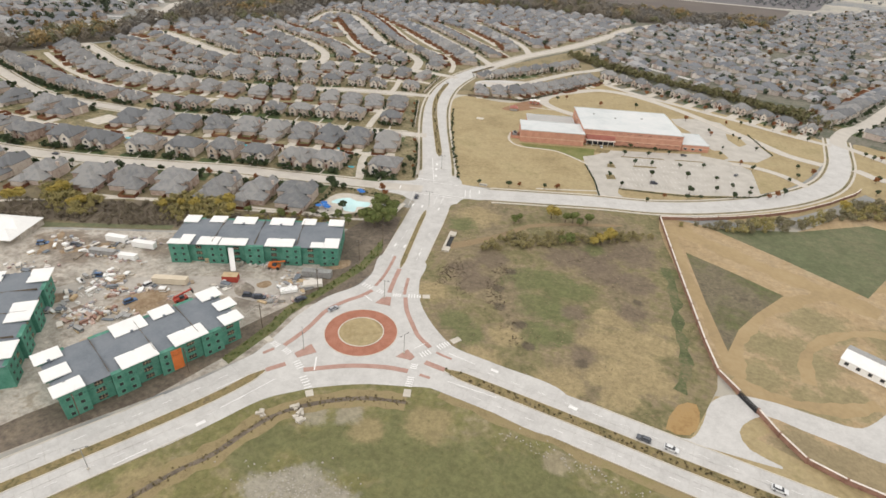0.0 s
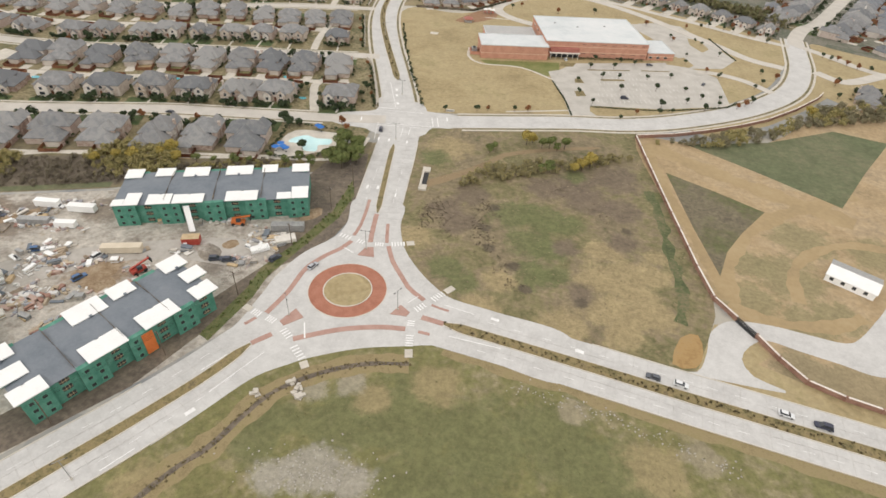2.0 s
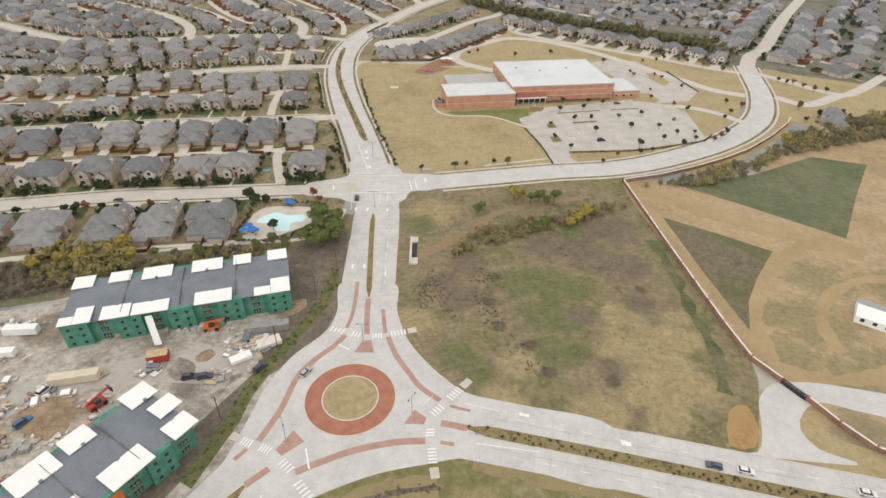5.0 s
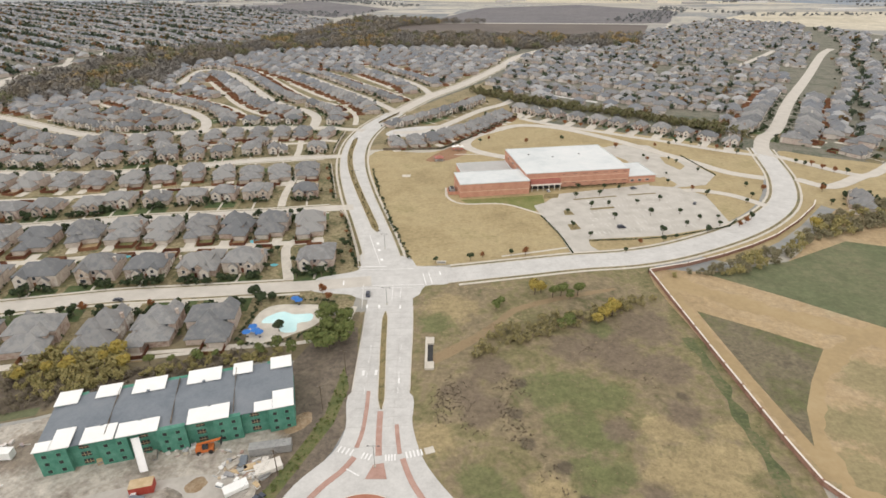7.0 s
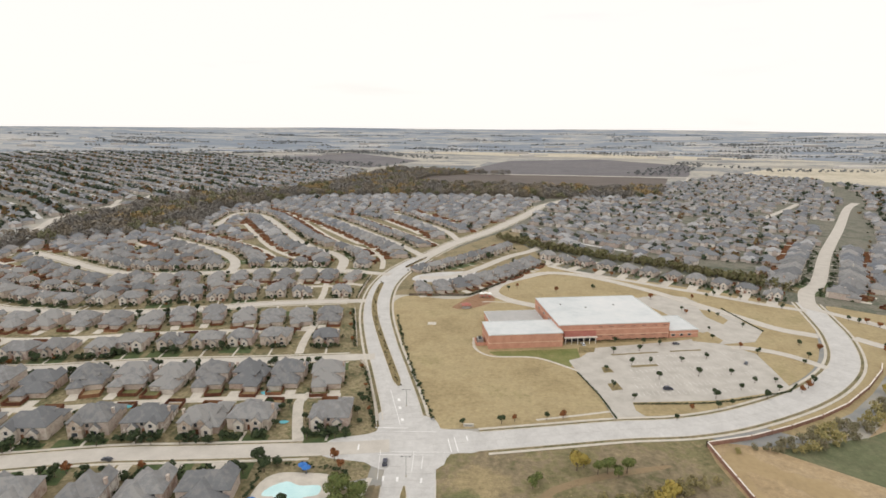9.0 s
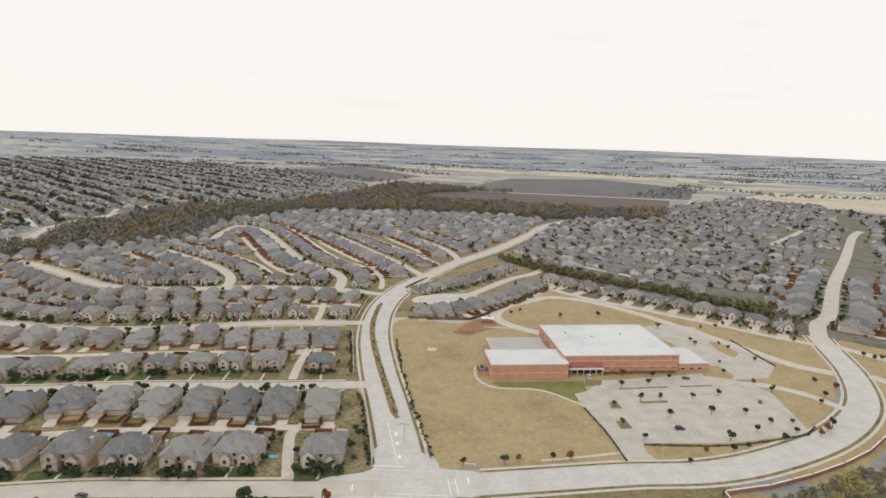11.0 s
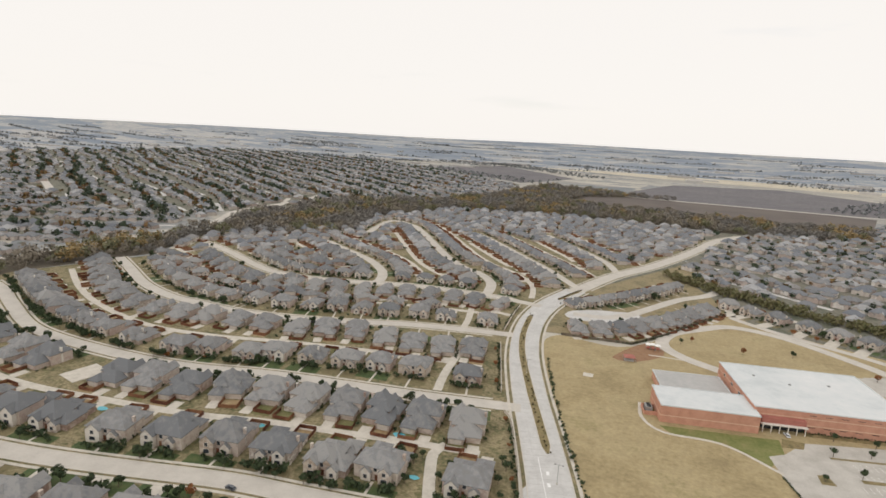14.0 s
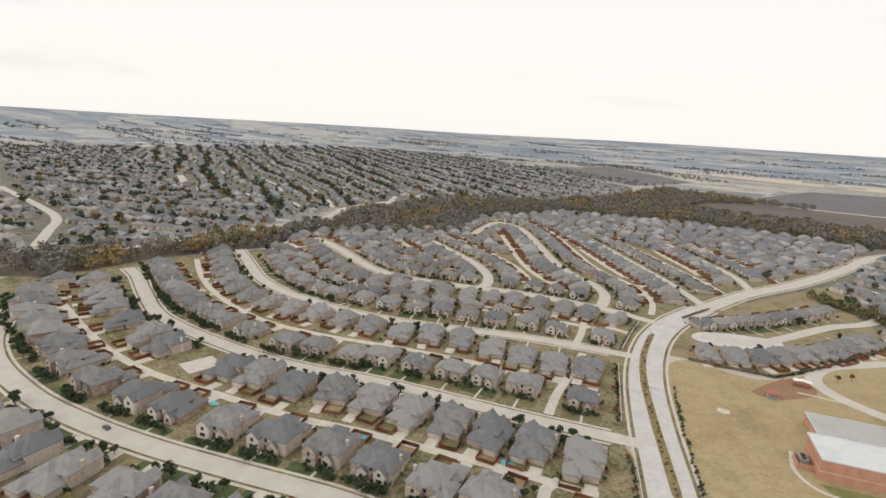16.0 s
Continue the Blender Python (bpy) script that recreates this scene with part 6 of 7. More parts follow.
for kind, x, y, deg in (("white", 106.5, -24.2, 346), ("grey", 98, -22.8, 166), ("white", 137, -30, 346), ("dark", 147, -32.4, 166), ("silver", -24.5, 7.5, 62), ("grey", -140, 114, 172), ("dark", -24.6, 122, 96),
                        ("grey", -255, 96.5, 178), ("dark", 114, 200, 10), ("grey", 139, 264.5, 12), ("white", 79, 258, 100), ("red", -117, 188, 75), ("dark", -92, 186, 20), ("white", -133, 180, 70), ("dark", -95, 184, 70),
                        ("white", -176, 206, 10), ("dark", -70, 183, 10), ("grey", 171, 238, 60), ("dark", -215, 288, 170), ("white", 60, 690, 60)):
    copy_thing(CARS[kind], Matrix.Translation((x, y, .16)) @ Matrix.Rotation(radians(deg), 4, 'Z'))
discard(list(CARS.values()))


# ---- street lamps and utility poles ----
def lamp_post():
    o = thing("street_lamp", "tall dark street lamp with twin arms", "street lamp", "street lamps")
    s = Solid()
    s.prism([(.11 * math.cos(t * math.pi / 4), .11 * math.sin(t * math.pi / 4)) for t in range(8)], 0, 9)
    part("pole", s, M_STEEL, o)
    for sx in (-1, 1):
        s = Solid()
        s.box(min(0, sx * 1.6), -.05, 8.8, max(0, sx * 1.6), .05, 8.92)
        arm = part("arm", s, M_STEEL, o)
        s = Solid()
        s.box(sx * 1.6 - .35, -.14, 8.72, sx * 1.6 + .35, .14, 8.9)
        part("lamp_head", s, M_DARK, arm)
    s = Solid()
    s.box(-.3, -.3, 0, .3, .3, .5)
    part("base", s, M_CONC2, o)
    return o


lp = lamp_post()
for x, y, a in ((-7.5, 22.1, 0), (11.6, -8.4, 60), (-24.5, -18.2, 120), (-14.7, 114, 0), (-58, -84, 40), (-56, 273, 0), (-22.5, 170, 0)):
    copy_thing(lp, Matrix.Translation((x, y, .2)) @ Matrix.Rotation(radians(a), 4, 'Z'))
discard([lp])


def utility_pole():
    o = thing("utility_pole", "weathered wooden utility pole with crossarm", "utility pole", "utility poles")
    s = Solid()
    s.prism([(.16 * math.cos(t * math.pi / 4), .16 * math.sin(t * math.pi / 4)) for t in range(8)], 0, 11)
    part("pole", s, M_BARK, o)
    s = Solid()
    s.box(-1.2, -.07, 10.2, 1.2, .07, 10.35)
    arm = part("crossarm", s, M_BARK, o)
    for k in (-1.05, 0.4, 1.05):
        s = Solid()
        s.box(k - .06, -.06, 10.35, k + .06, .06, 10.6)
        part("insulator", s, M_STEEL, arm)
    return o


up = utility_pole()
POLES = [(-24.6, 66), (-29, 46), (-36.5, 18), (-45.5, -12), (-56, -42), (-74, -70)]
for x, y in POLES:
    copy_thing(up, Matrix.Translation((x, y, 0)) @ Matrix.Rotation(radians(-20), 4, 'Z'))
discard([up])
wire = thing("overhead_wire", "thin dark overhead power wires between poles", "wire")
for off in (-1.0, .4, 1.0):
    for (xa, ya), (xb, yb) in zip(POLES, POLES[1:]):
        s = Solid()
        ln = np.linspace((xa + off, ya), (xb + off, yb), 7)
        for i in range(7):
            pz = 10.55 - 4 * .7 * (i / 6) * (1 - i / 6)
            s.v += [(ln[i][0] - .02, ln[i][1], pz), (ln[i][0] + .02, ln[i][1], pz), (ln[i][0], ln[i][1], pz + .035)]
        for i in range(6):
            k = 3 * i
            s.f += [(k, k + 1, k + 4, k + 3), (k + 1, k + 2, k + 5, k + 4), (k + 2, k, k + 3, k + 5)]
            s.m += [0] * 3
        part("cable", s, M_DARK, wire)


# ---- boundary wall, gate, drive and trailer house ----
M_WALLCAP = surface("pale_wall_cap", [(.66, .60, .54), (.78, .72, .66)], .4, .8)
M_WALLBR = surface("brown_wall_brick", [(.20, .11, .08), (.28, .16, .12), (.33, .20, .15)], .4, .9)
bw = thing("boundary_wall", "long brown brick boundary wall with pale coping", "wall")
WQ = [(114.2, 147), (136, 154), (158.8, 164.7), (179, 176), (198.8, 189.4), (222, 210), (243.6, 232.6), (250, 242)]
WP = [(114.2, 147), (119.5, 85.4), (124.2, 36.6), (126.7, 19.1), (132.6, 9.6), (137.3, 2), (142, -7.3), (147.9, -16), (157.9, -20.7), (167.7, -23.6), (240, -42), (330, -62)]
for i, (p0, p1) in enumerate(list(zip(WP, WP[1:])) + list(zip(WQ, WQ[1:]))):
    if i == 4:
        continue
    p0, p1 = np.array(p0, float), np.array(p1, float)
    n = max(1, int(np.linalg.norm(p1 - p0) / 12))
    for k in range(n):
        ln = np.array([p0 + (p1 - p0) * k / n, p0 + (p1 - p0) * (k + 1) / n])
        s = Solid()
        ribbon(s, ln, .2, -.2, 0, 2.0)
        bay = part("wall_bay", s, M_WALLBR, bw)
        s = Solid()
        ribbon(s, ln, .34, -.34, 2.0, 2.14)
        part("coping", s, M_WALLCAP, bay)
        s = Solid()
        s.box(ln[0][0] - .35, ln[0][1] - .35, 0, ln[0][0] + .35, ln[0][1] + .35, 2.25)
        part("pier", s, M_WALLBR, bw)
gate = thing("sliding_gate", "black metal sliding gate across a drive", "gate")
g0, g1 = np.array([132.6, 9.6]), np.array([137.3, 2.0])
for z in (.25, 1.0, 1.85):
    s = Solid()
    ribbon(s, np.array([g0, g1]), .06, -.06, z, z + .14)
    part("rail", s, M_DARK, gate)
for k in range(46):
    q = g0 + (g1 - g0) * k / 45
    s = Solid()
    s.box(q[0] - .05, q[1] - .05, .2, q[0] + .05, q[1] + .05, 2.0)
    part("bar", s, M_DARK, gate)
s = Solid()
ribbon(s, np.array([g0, g1]), .75, -.75, -.1, .11)
setting("gate_track", s, M_DARK, "dark steel gate track across the drive", "pavement")
patch("drive", [(104, -18), (113, -17.5), (118, -9), (121.5, 1), (127, 7), (133, 9.4), (145, 9.4), (158, 7), (169, 5.4), (176, 9.5), (188, 22), (205, 40), (215, 30), (200, 8), (190, -4), (174.6, -8.4), (163, -5), (151, -1.6),
                (141, 1.4), (134, -2.6), (129.6, -9), (131.5, -16), (140, -21)], .05, M_CONC, "pale concrete access drive", "road", step=4)
patch("orange_soil", [(105.5, -15.5), (110.5, -3), (117, -.5), (117, -9), (113, -16)], .03, surface("orange_soil", [(.30, .19, .08), (.38, .25, .11), (.34, .24, .12)], .1), "patch of bare orange soil")
M_TRACK = surface("ochre_track", [(.32, .24, .135), (.37, .275, .15), (.40, .305, .175)], .06)
for pts, wide in (([(120, 140), (121, 110), (126, 70), (131, 34), (134, 20)], 5), ([(119, 141), (135, 128), (158, 112), (182, 98), (205, 84)], 12), ([(133, 20), (137, 40), (150, 64), (172, 84), (198, 100), (216, 112)], 8),
                  ([(132, 18), (140, 13), (152, 11), (168, 13), (182, 20)], 6), ([(160, 24), (163, 40), (171, 52), (184, 62), (198, 67), (214, 66)], 5)):
    line = spline(pts, 2.5)
    half = np.array([wide / 2 * (1 + .22 * math.sin(k * .5) + .14 * math.sin(k * 1.7 + 1)) for k in range(len(line))])
    s = Solid()
    ribbon(s, line, half, -half * .9, -.1, .0195 + .0005 * wide / 3)
    setting("bare_track", s, M_TRACK, "worn ochre track curving through stubble")
tl = thing("trailer_house", "long white metal shed with grey roof", "shed", at=(174.6, 40.4, .03), turn=math.atan2(-9.5, 14.5))
s = Solid()
s.box(0, 0, 0, 17.5, 12.0, 3.2)
part("wall", s, M_WHITE, tl)
for y0, y1, m in ((-.4, 6.2, M_WHITE), (6.2, 12.4, M_STEEL)):
    s = Solid()
    zA, zB = (3.2, 4.6) if y0 < 0 else (4.6, 3.2)
    s.face([(-.4, y0, zA), (17.9, y0, zA), (17.9, y1, zB), (-.4, y1, zB)])
    s.face([(-.4, y1, zB - .12), (17.9, y1, zB - .12), (17.9, y0, zA - .12), (-.4, y0, zA - .12)])
    part("roof", s, m, tl)
for k in range(4):
    part("window", WIN, None, tl, at=(2.2 + 4 * k, -.03, 1.1))
s = Solid()
ribbon(s, spline([(-200, 58), (-155, 65.3), (-134.6, 70.6), (-113, 75.1), (-86, 79.5), (-62, 84)], 4.0), 1.1, -1.1, -.1, .05)
setting("footpath", s, M_CONC2, "narrow pale footpath behind the houses", "pavement")
for pts in ([(-33.5, 149), (-42, 182), (-51.5, 212), (-57, 220)], [(-64, 242), (-75, 285), (-82, 312)], [(-86, 340), (-88, 380), (-88, 404)]):
    wl_ = thing("screen_wall", "tan masonry screen wall with pale cap", "wall", "screen walls")
    line = spline(pts, 6.0)
    for p0, p1 in zip(line, line[1:]):
        s = Solid()
        ribbon(s, np.array([p0, p1]), .1, -.1, -.1, 1.75)
        pn = part("panel", s, M_STONE, wl_)
        s = Solid()
        ribbon(s, np.array([p0, p1]), .2, -.2, 1.75, 1.9)
        part("cap", s, M_CONC2, pn)
av = [(q[0] - 1.6 + rl.uniform(-.7, .7), q[1] + rl.uniform(-1, 1), 0, rl.uniform(.5, 1.4), rl.uniform(0, 6)) for pts in ([(-33.5, 149), (-42, 182), (-51.5, 212)], [(-64, 242), (-75, 285), (-82, 312)], [(-86, 340), (-88, 404)]) for q in spline(pts, 3.0)]
scatter("wall_shrubs", av, BUSH, LEAF_DARK, "dark shrubs along the screen walls", "shrubs")
plant_all([oli[0], small[0], small[1]], [(-44, 170), (-45, 160), (-42, 151), (-64, 147), (-68, 152), (-47, 175), (-66, 161), (-58, 143), (-50, 146), (-80, 145), (-82, 159), (-80, 164), (-88, 160)], 42, .7, 1.2)
plant_all(rust, [(-40, 163), (-47, 188), (-54, 210), (-69, 250), (-76, 275), (-82, 298)], 41, .5, .75)
# culvert head beside the road
cu = thing("culvert_headwall", "concrete culvert headwall with black slab as shade of its opening", "culvert", at=(5.2, 68.5, 0), turn=radians(2))
s = Solid()
s.box(0, 0, -.2, 1.0, 20, 1.0)
part("headwall", s, M_CONC2, cu)
for y in (0, 15.8):
    s = Solid()
    s.box(1.0, y, -.2, 3.6, y + 4.2, .8)
    part("wing_wall", s, M_CONC2, cu)
# near-black slab between the wings paints the shade inside the culvert
s = Solid()
s.box(1.0, 4.2, -.2, 3.2, 15.8, .12)
part("apron_slab", s, M_DARK, cu)
patch("ditch", [(9, 72), (24, 85), (37, 99.5), (44, 109), (64, 119), (90, 128), (92, 131), (64, 123), (42, 112), (35, 103), (22, 89.5), (8, 78)], .03, surface("ditch_earth", [(.20, .145, .085), (.28, .205, .12), (.24, .19, .11)], .2), "narrow brown drainage ditch")
dl = spline([(-46, -98), (-34.8, -77.9), (-28.5, -69.6), (-22.8, -57.5), (-18.3, -49.7), (-11, -43.1), (-1.9, -37.5), (8, -33.6), (20, -31.5)], 2.0)
# ditch laid as flat strips: a tan bank and a darker middle line
for half, z, m, text in ((4.2, .022, surface("tan_bank", [(.22, .175, .09), (.29, .23, .125), (.25, .21, .10)], .2), "tan grass bank of the ditch"), (.85, .035, M_MUD, "dark wet drainage ditch in meadow")):
    s = Solid()
    wob = np.array([half * (1 + .5 * noise.noise(Vector((k * .31, half, 0)))) for k in range(len(dl))])
    ribbon(s, dl, wob, -wob * .9, -.1, z)
    setting("ditch", s, m, text)
scatter("ditch_weeds", [(q[0] + rl.uniform(-1.5, 1.5), q[1] + rl.uniform(-1.5, 1.5), -.15, rl.uniform(.2, .45), rl.uniform(0, 6)) for q in dl for _ in range(3)], BUSH, island("ditch_weed", [(.15, .125, .065), (.20, .165, .085), (.25, .20, .11)]), "brown weeds along the ditch", "weeds")
el = spline([(30, -23.5), (46, -27.5), (70, -32.2), (102, -39.2), (132, -45.6), (200, -60), (320, -84)], 4.0)
s = Solid()
wob = np.array([2.4 + 2.6 * noise.noise(Vector((k * .37, 4, 0))) for k in range(len(el))])
ribbon(s, el, 3.0, -wob, -.1, .021)
setting("verge", s, MATS["tan_bank"], "tan grass verge beside the road")
rocks = Solid()
for k in range(420):
    if k < 260:
        x, y = rl.gauss(2, 9), rl.gauss(-72, 3.6)
    else:
        u = rl.random()
        x, y = 52 + 66 * u + rl.gauss(0, 1.5), -34 - 19 * u ** 1.4 + rl.gauss(0, 1.4)
    h = rl.uniform(.06, .22)
    n = rl.randint(5, 7)
    ring = [(x + h * 1.6 * rl.uniform(.6, 1.2) * math.cos(6.283 * i / n), y + h * 1.6 * rl.uniform(.6, 1.2) * math.sin(6.283 * i / n)) for i in range(n)]
    rocks.prism(ring, -.05, h * rl.uniform(.5, 1))
tagged(new("limestone_rubble", rocks.mesh("limestone_rubble", island("limestone", [(.30, .275, .23), (.38, .355, .305), (.45, .42, .37)]))), "pale broken limestone strewn over the meadow", "rubble", kind="stuff")
for x, y, r in ((-11.5, -47.4, 2.2), (-22.8, -50.3, 1.6), (-14, -45, 1.2), (-9.5, -49.6, 1.3)):
    o = thing("rubble_pile", "pale broken concrete rubble heap", "rubble", "rubble heaps", at=(x, y, 0))
    for k in range(14):
        a, q, h = rl.uniform(0, 6.3), rl.uniform(0, r), rl.uniform(.25, .7)
        s = Solid()
        s.box(q * math.cos(a) - h, q * math.sin(a) - h * .7, -.1, q * math.cos(a) + h, q * math.sin(a) + h * .7, h + .5 * (r - q) / r, 0, rl.uniform(0, 3))
        part("concrete_block", s, M_CONC2, o)


# ---- school grounds ----
patch("car_park", [(91.5, 184), (135, 190), (181, 206), (183, 234), (184, 254), (172, 266), (160, 278), (140, 270), (86, 254), (74, 238), (66.5, 233), (69, 217), (76, 190), (79, 164), (96.5, 167), (91, 176)], .045, M_LOT,
      "pale concrete school car park with worn bay lines", "car park", smooth=False)
patch("car_park", [(161, 306), (178, 331), (196, 341), (206, 294), (188, 283.5), (176, 294)], .049, M_LOT, "pale concrete side car park", "car park", smooth=False)
patch("car_park", [(158, 272), (162, 306), (176, 330), (168, 371), (138, 362), (141, 345), (150, 330), (158, 300)], .047, M_LOT, "pale concrete service yard", "car park", smooth=False)
for pl in ([(102, 226.5), (118, 230), (117.4, 232.6), (101.4, 229)], [(84, 196), (90, 198), (88.6, 206), (83, 204)], [(84, 218), (90, 219), (88, 227), (84, 225)], [(94, 243), (124, 250), (123.8, 251.6), (93.8, 244.6)],
           [(132, 252), (152, 256), (151.8, 257.6), (131.8, 253.6)], [(74, 245), (84, 247), (86, 254), (76, 254)], [(88, 262), (136, 271.5), (135, 276), (88, 267)]):
    patch("planting_island", pl, .10, M_MEDIAN, "kerbed planting island", "ground", smooth=False)
q = []
for r in range(6):
    bx, by = 97 + r * 1.2, 193 + r * 9.4
    for k in range(27 if r else 24):
        q.append((bx + k * 2.75, by + k * .55, 4.6, .14, radians(101)))
patch("car_park", [(144.0, 365.2), (164.2, 373.9), (180.6, 368.8), (188.3, 346.3), (197.6, 327.2), (207.0, 294.4), (192.3, 273.4), (167.4, 267.5), (165.4, 286.5), (157.0, 294.4), (153.4, 313.9), (151.9, 344.8)], .0505, M_LOT, "pale concrete drive beside the school", "car park", smooth=False)
s = Solid()
ribbon(s, spline([(278.3, 335.2), (289.1, 329.7), (298.1, 316.0), (309.9, 294.4)], 5.0), 1.2, -1.2, -.1, .06)
setting("footpath", s, M_CONC2, "pale footpath beside the collector road", "pavement")
for pts in ([(180.2, 338.0), (189.2, 334.5), (192.5, 314.9), (185.4, 305.6), (179.1, 320.2)], [(153.7, 281.0), (168.4, 289.9), (172.6, 274.4), (167.9, 268.7), (152.2, 271.2)]):
    patch("planting_bed", pts, .058, M_LAWN, "tan planting island in the paving", smooth=False)
plant_all(small + rust[:1], [(184.1, 328.6), (187.3, 321.2), (165.7, 333.4), (166.5, 326.2), (170.4, 292.8), (166.1, 275.7)], 51, .6, .9)
marks("bay_line", q, "worn white parking bay lines", z=.056)
green = [(18.7, 241.5), (66, 250), (74.5, 252), (74, 238), (65, 222), (48, 236.4), (24, 235.4)]
patch("school_lawn", green, .035, surface("irrigated_lawn", [(.14, .16, .05), (.19, .20, .07), (.25, .22, .10)], .1), "greener lawn before the school", smooth=False)
for pts, wd in (([(9, 264), (10.5, 246), (21, 235), (47.4, 235), (70, 219)], 1.8), ([(41, 162.5), (60, 168), (79, 174)], 1.5), ([(14, 340), (22, 341), (36, 341)], 1.6), ([(-24, 288), (-18, 288)], 5.2)):
    s = Solid()
    ribbon(s, spline(pts, 3), wd / 2, -wd / 2, -.2, .075)
    setting("footpath", s, M_CONC2, "cream concrete footpath", "pavement")
hs = []
for pts in ([(92, 182), (135, 187.5), (178, 203)], [(178, 203), (186, 212)], [(198, 341), (206.8, 293.8)], [(79.5, 167), (76, 189), (69, 216)]):
    for p in spline(pts, .9):
        hs.append((p[0], p[1], 0, .5 + rl.uniform(-.1, .15), rl.uniform(0, 6)))
for p in spline([(86, 266), (110, 270.5), (136, 276)], 1.6):
    hs.append((p[0], p[1] + rl.uniform(-2, 0), 0, rl.uniform(.4, .8), 0))
scatter("clipped_hedge", hs, BUSH, LEAF_DARK, "low dark clipped hedge round the car park", "hedge")


def school_at(u, v):
    return 63.5 + u * math.cos(SA) - v * math.sin(SA), 262.3 + u * math.sin(SA) + v * math.cos(SA)


win = Solid()
win.box(-1.3, -.14, 0, 1.3, .05, 1.5, 0)
win.box(-1.15, -.2, .12, 1.15, -.12, 1.38, 1)
SWIN = win.mesh("window", M_TRIM, M_GLASS)
shade = Solid()
shade.box(-1.6, -1.0, 1.55, 1.6, .02, 1.7)
SHADE = shade.mesh("awning", M_DARK)
for z in (1.6, 8.0):
    for k in range(7):
        x, y = school_at(28 + k * 7.4, -.05)
        w = part("window", SWIN, None, school, at=(x, y, z))
        w.rotation_euler = (0, 0, SA)
        part("awning", SHADE, None, w, label="dark metal sun shade")
for k in range(3):
    x, y = 139.5 + 5.6 * k, 275.9 + 1.05 * k
    w = part("window", SWIN, None, school, at=(x + 1.4, y + .2, 1.4))
    w.rotation_euler = (0, 0, SA)
s = Solid()
s.prism(rect(67.2, 257.6, 22, 7.0, SA), 4.0, 4.4)
part("canopy", s, M_TRIM, school, "pale entrance canopy")
s = Solid()
s.prism(rect(67.4, 259.6, 21, 3.4, SA), 4.4, 7.2)
part("entrance_panel", s, surface("faded_red_panel", [(.34, .13, .105), (.42, .17, .135)], .3, .7), school, "red entrance fascia")
for k in range(6):
    x, y = 68 + 4 * k * math.cos(SA), 258 + 4 * k * math.sin(SA)
    s = Solid()
    s.box(x - .2, y - .2, 0, x + .2, y + .2, 4.0)
    part("column", s, M_TRIM, school)
s = Solid()
s.prism(rect(67.6, 262.0, 21, .3, SA), .1, 3.4)
part("entrance_glazing", s, M_GLASS, school, "dark entrance glazing")
for u, v in ((14, 40), (30, 32), (52, 36)):
    x, y = school_at(u, v)
    s = Solid()
    s.box(x - .7, y - .5, 11.4, x + .7, y + .5, 12.1)
    part("roof_unit", s, M_STEEL, school, "small rooftop ventilation unit")
for k in range(4):
    u, v = -.04, 8 + 12 * k
    x, y = school_at(u, v)
    w = part("window", SWIN, None, school, at=(x, y, 7.6))
    w.rotation_euler = (0, 0, SA - math.pi / 2)
chl = thing("cooling_unit", "grey rooftop-style chiller inside a low brick pen", "cooling unit", at=(12, 252, .03), turn=SA)
s = Solid()
s.box(0, 0, 0, 3.4, 5.5, 3.6)
part("cabinet", s, M_STEEL, chl)
for k in range(2):
    s = Solid()
    s.prism([(1.7 + 1.1 * math.cos(t * .524), 1.5 + 2.6 * k + 1.1 * math.sin(t * .524)) for t in range(12)], 3.6, 4.0)
    part("fan_cowl", s, M_DARK, chl)
s = Solid()
for y in (-1.5, 7.0):
    s.box(-1.2, y, 0, 5.6, y + .3, 2.2)
s.box(-1.2, -1.2, 0, -.9, 7.0, 2.2)
part("pen_wall", s, M_SBRICK, chl)
pv = thing("play_shelter", "small red-roofed play shelter on mulch", "shelter", at=(-1.5, 320, .03), turn=SA)
s = Solid()
s.hip(1, .5, 7, 5.5, 3.0, .5)
part("roof", s, MATS["faded_red_panel"], pv)
for x in (.3, 7.7):
    for y in (.3, 5.7):
        s = Solid()
        s.box(x - .1, y - .1, 0, x + .1, y + .1, 3.0)
        part("post", s, M_STEEL, pv)
s = Solid()
s.box(1, 1.5, 0, 7, 4.5, .8)
part("bench", s, M_MEMB2, pv)
patch("mulch", [(-9, 324), (2, 322), (14, 330), (24, 345), (22, 362), (12, 362), (2, 348)], .03, surface("red_mulch", [(.22, .12, .07), (.30, .175, .10), (.26, .17, .11)], .3), "reddish-brown playground mulch")
pg = thing("play_structure", "white and pale playground climbing frame", "playground", at=(14, 352, .03))
for k in range(3):
    s = Solid()
    s.hip(-2 + 3.2 * k, -1.5, 1 + 3.2 * k, 1.5, 3.4 + .4 * (k % 2), .7, .2)
    part("canopy", s, M_WHITE, pg)
    for px in (-1.8 + 3.2 * k, .8 + 3.2 * k):
        for py in (-1.3, 1.3):
            s = Solid()
            s.box(px - .08, py - .08, 0, px + .08, py + .08, 3.4)
            part("post", s, M_STEEL, pg)
    s = Solid()
    s.box(-1.8 + 3.2 * k, -1.3, 1.2, .8 + 3.2 * k, 1.3, 1.32)
    part("deck", s, M_REDMET, pg)
s = Solid()
s.box(6.5, 153.4, 0, 11.5, 154.1, 1.5)
sgn_ = thing("monument_sign", "low cream stone school sign", "sign")
part("sign_wall", s, M_CONC2, sgn_)
s = Solid()
s.box(7.2, 153.3, .5, 10.8, 153.42, 1.2)
part("sign_panel", s, M_STEEL, sgn_)

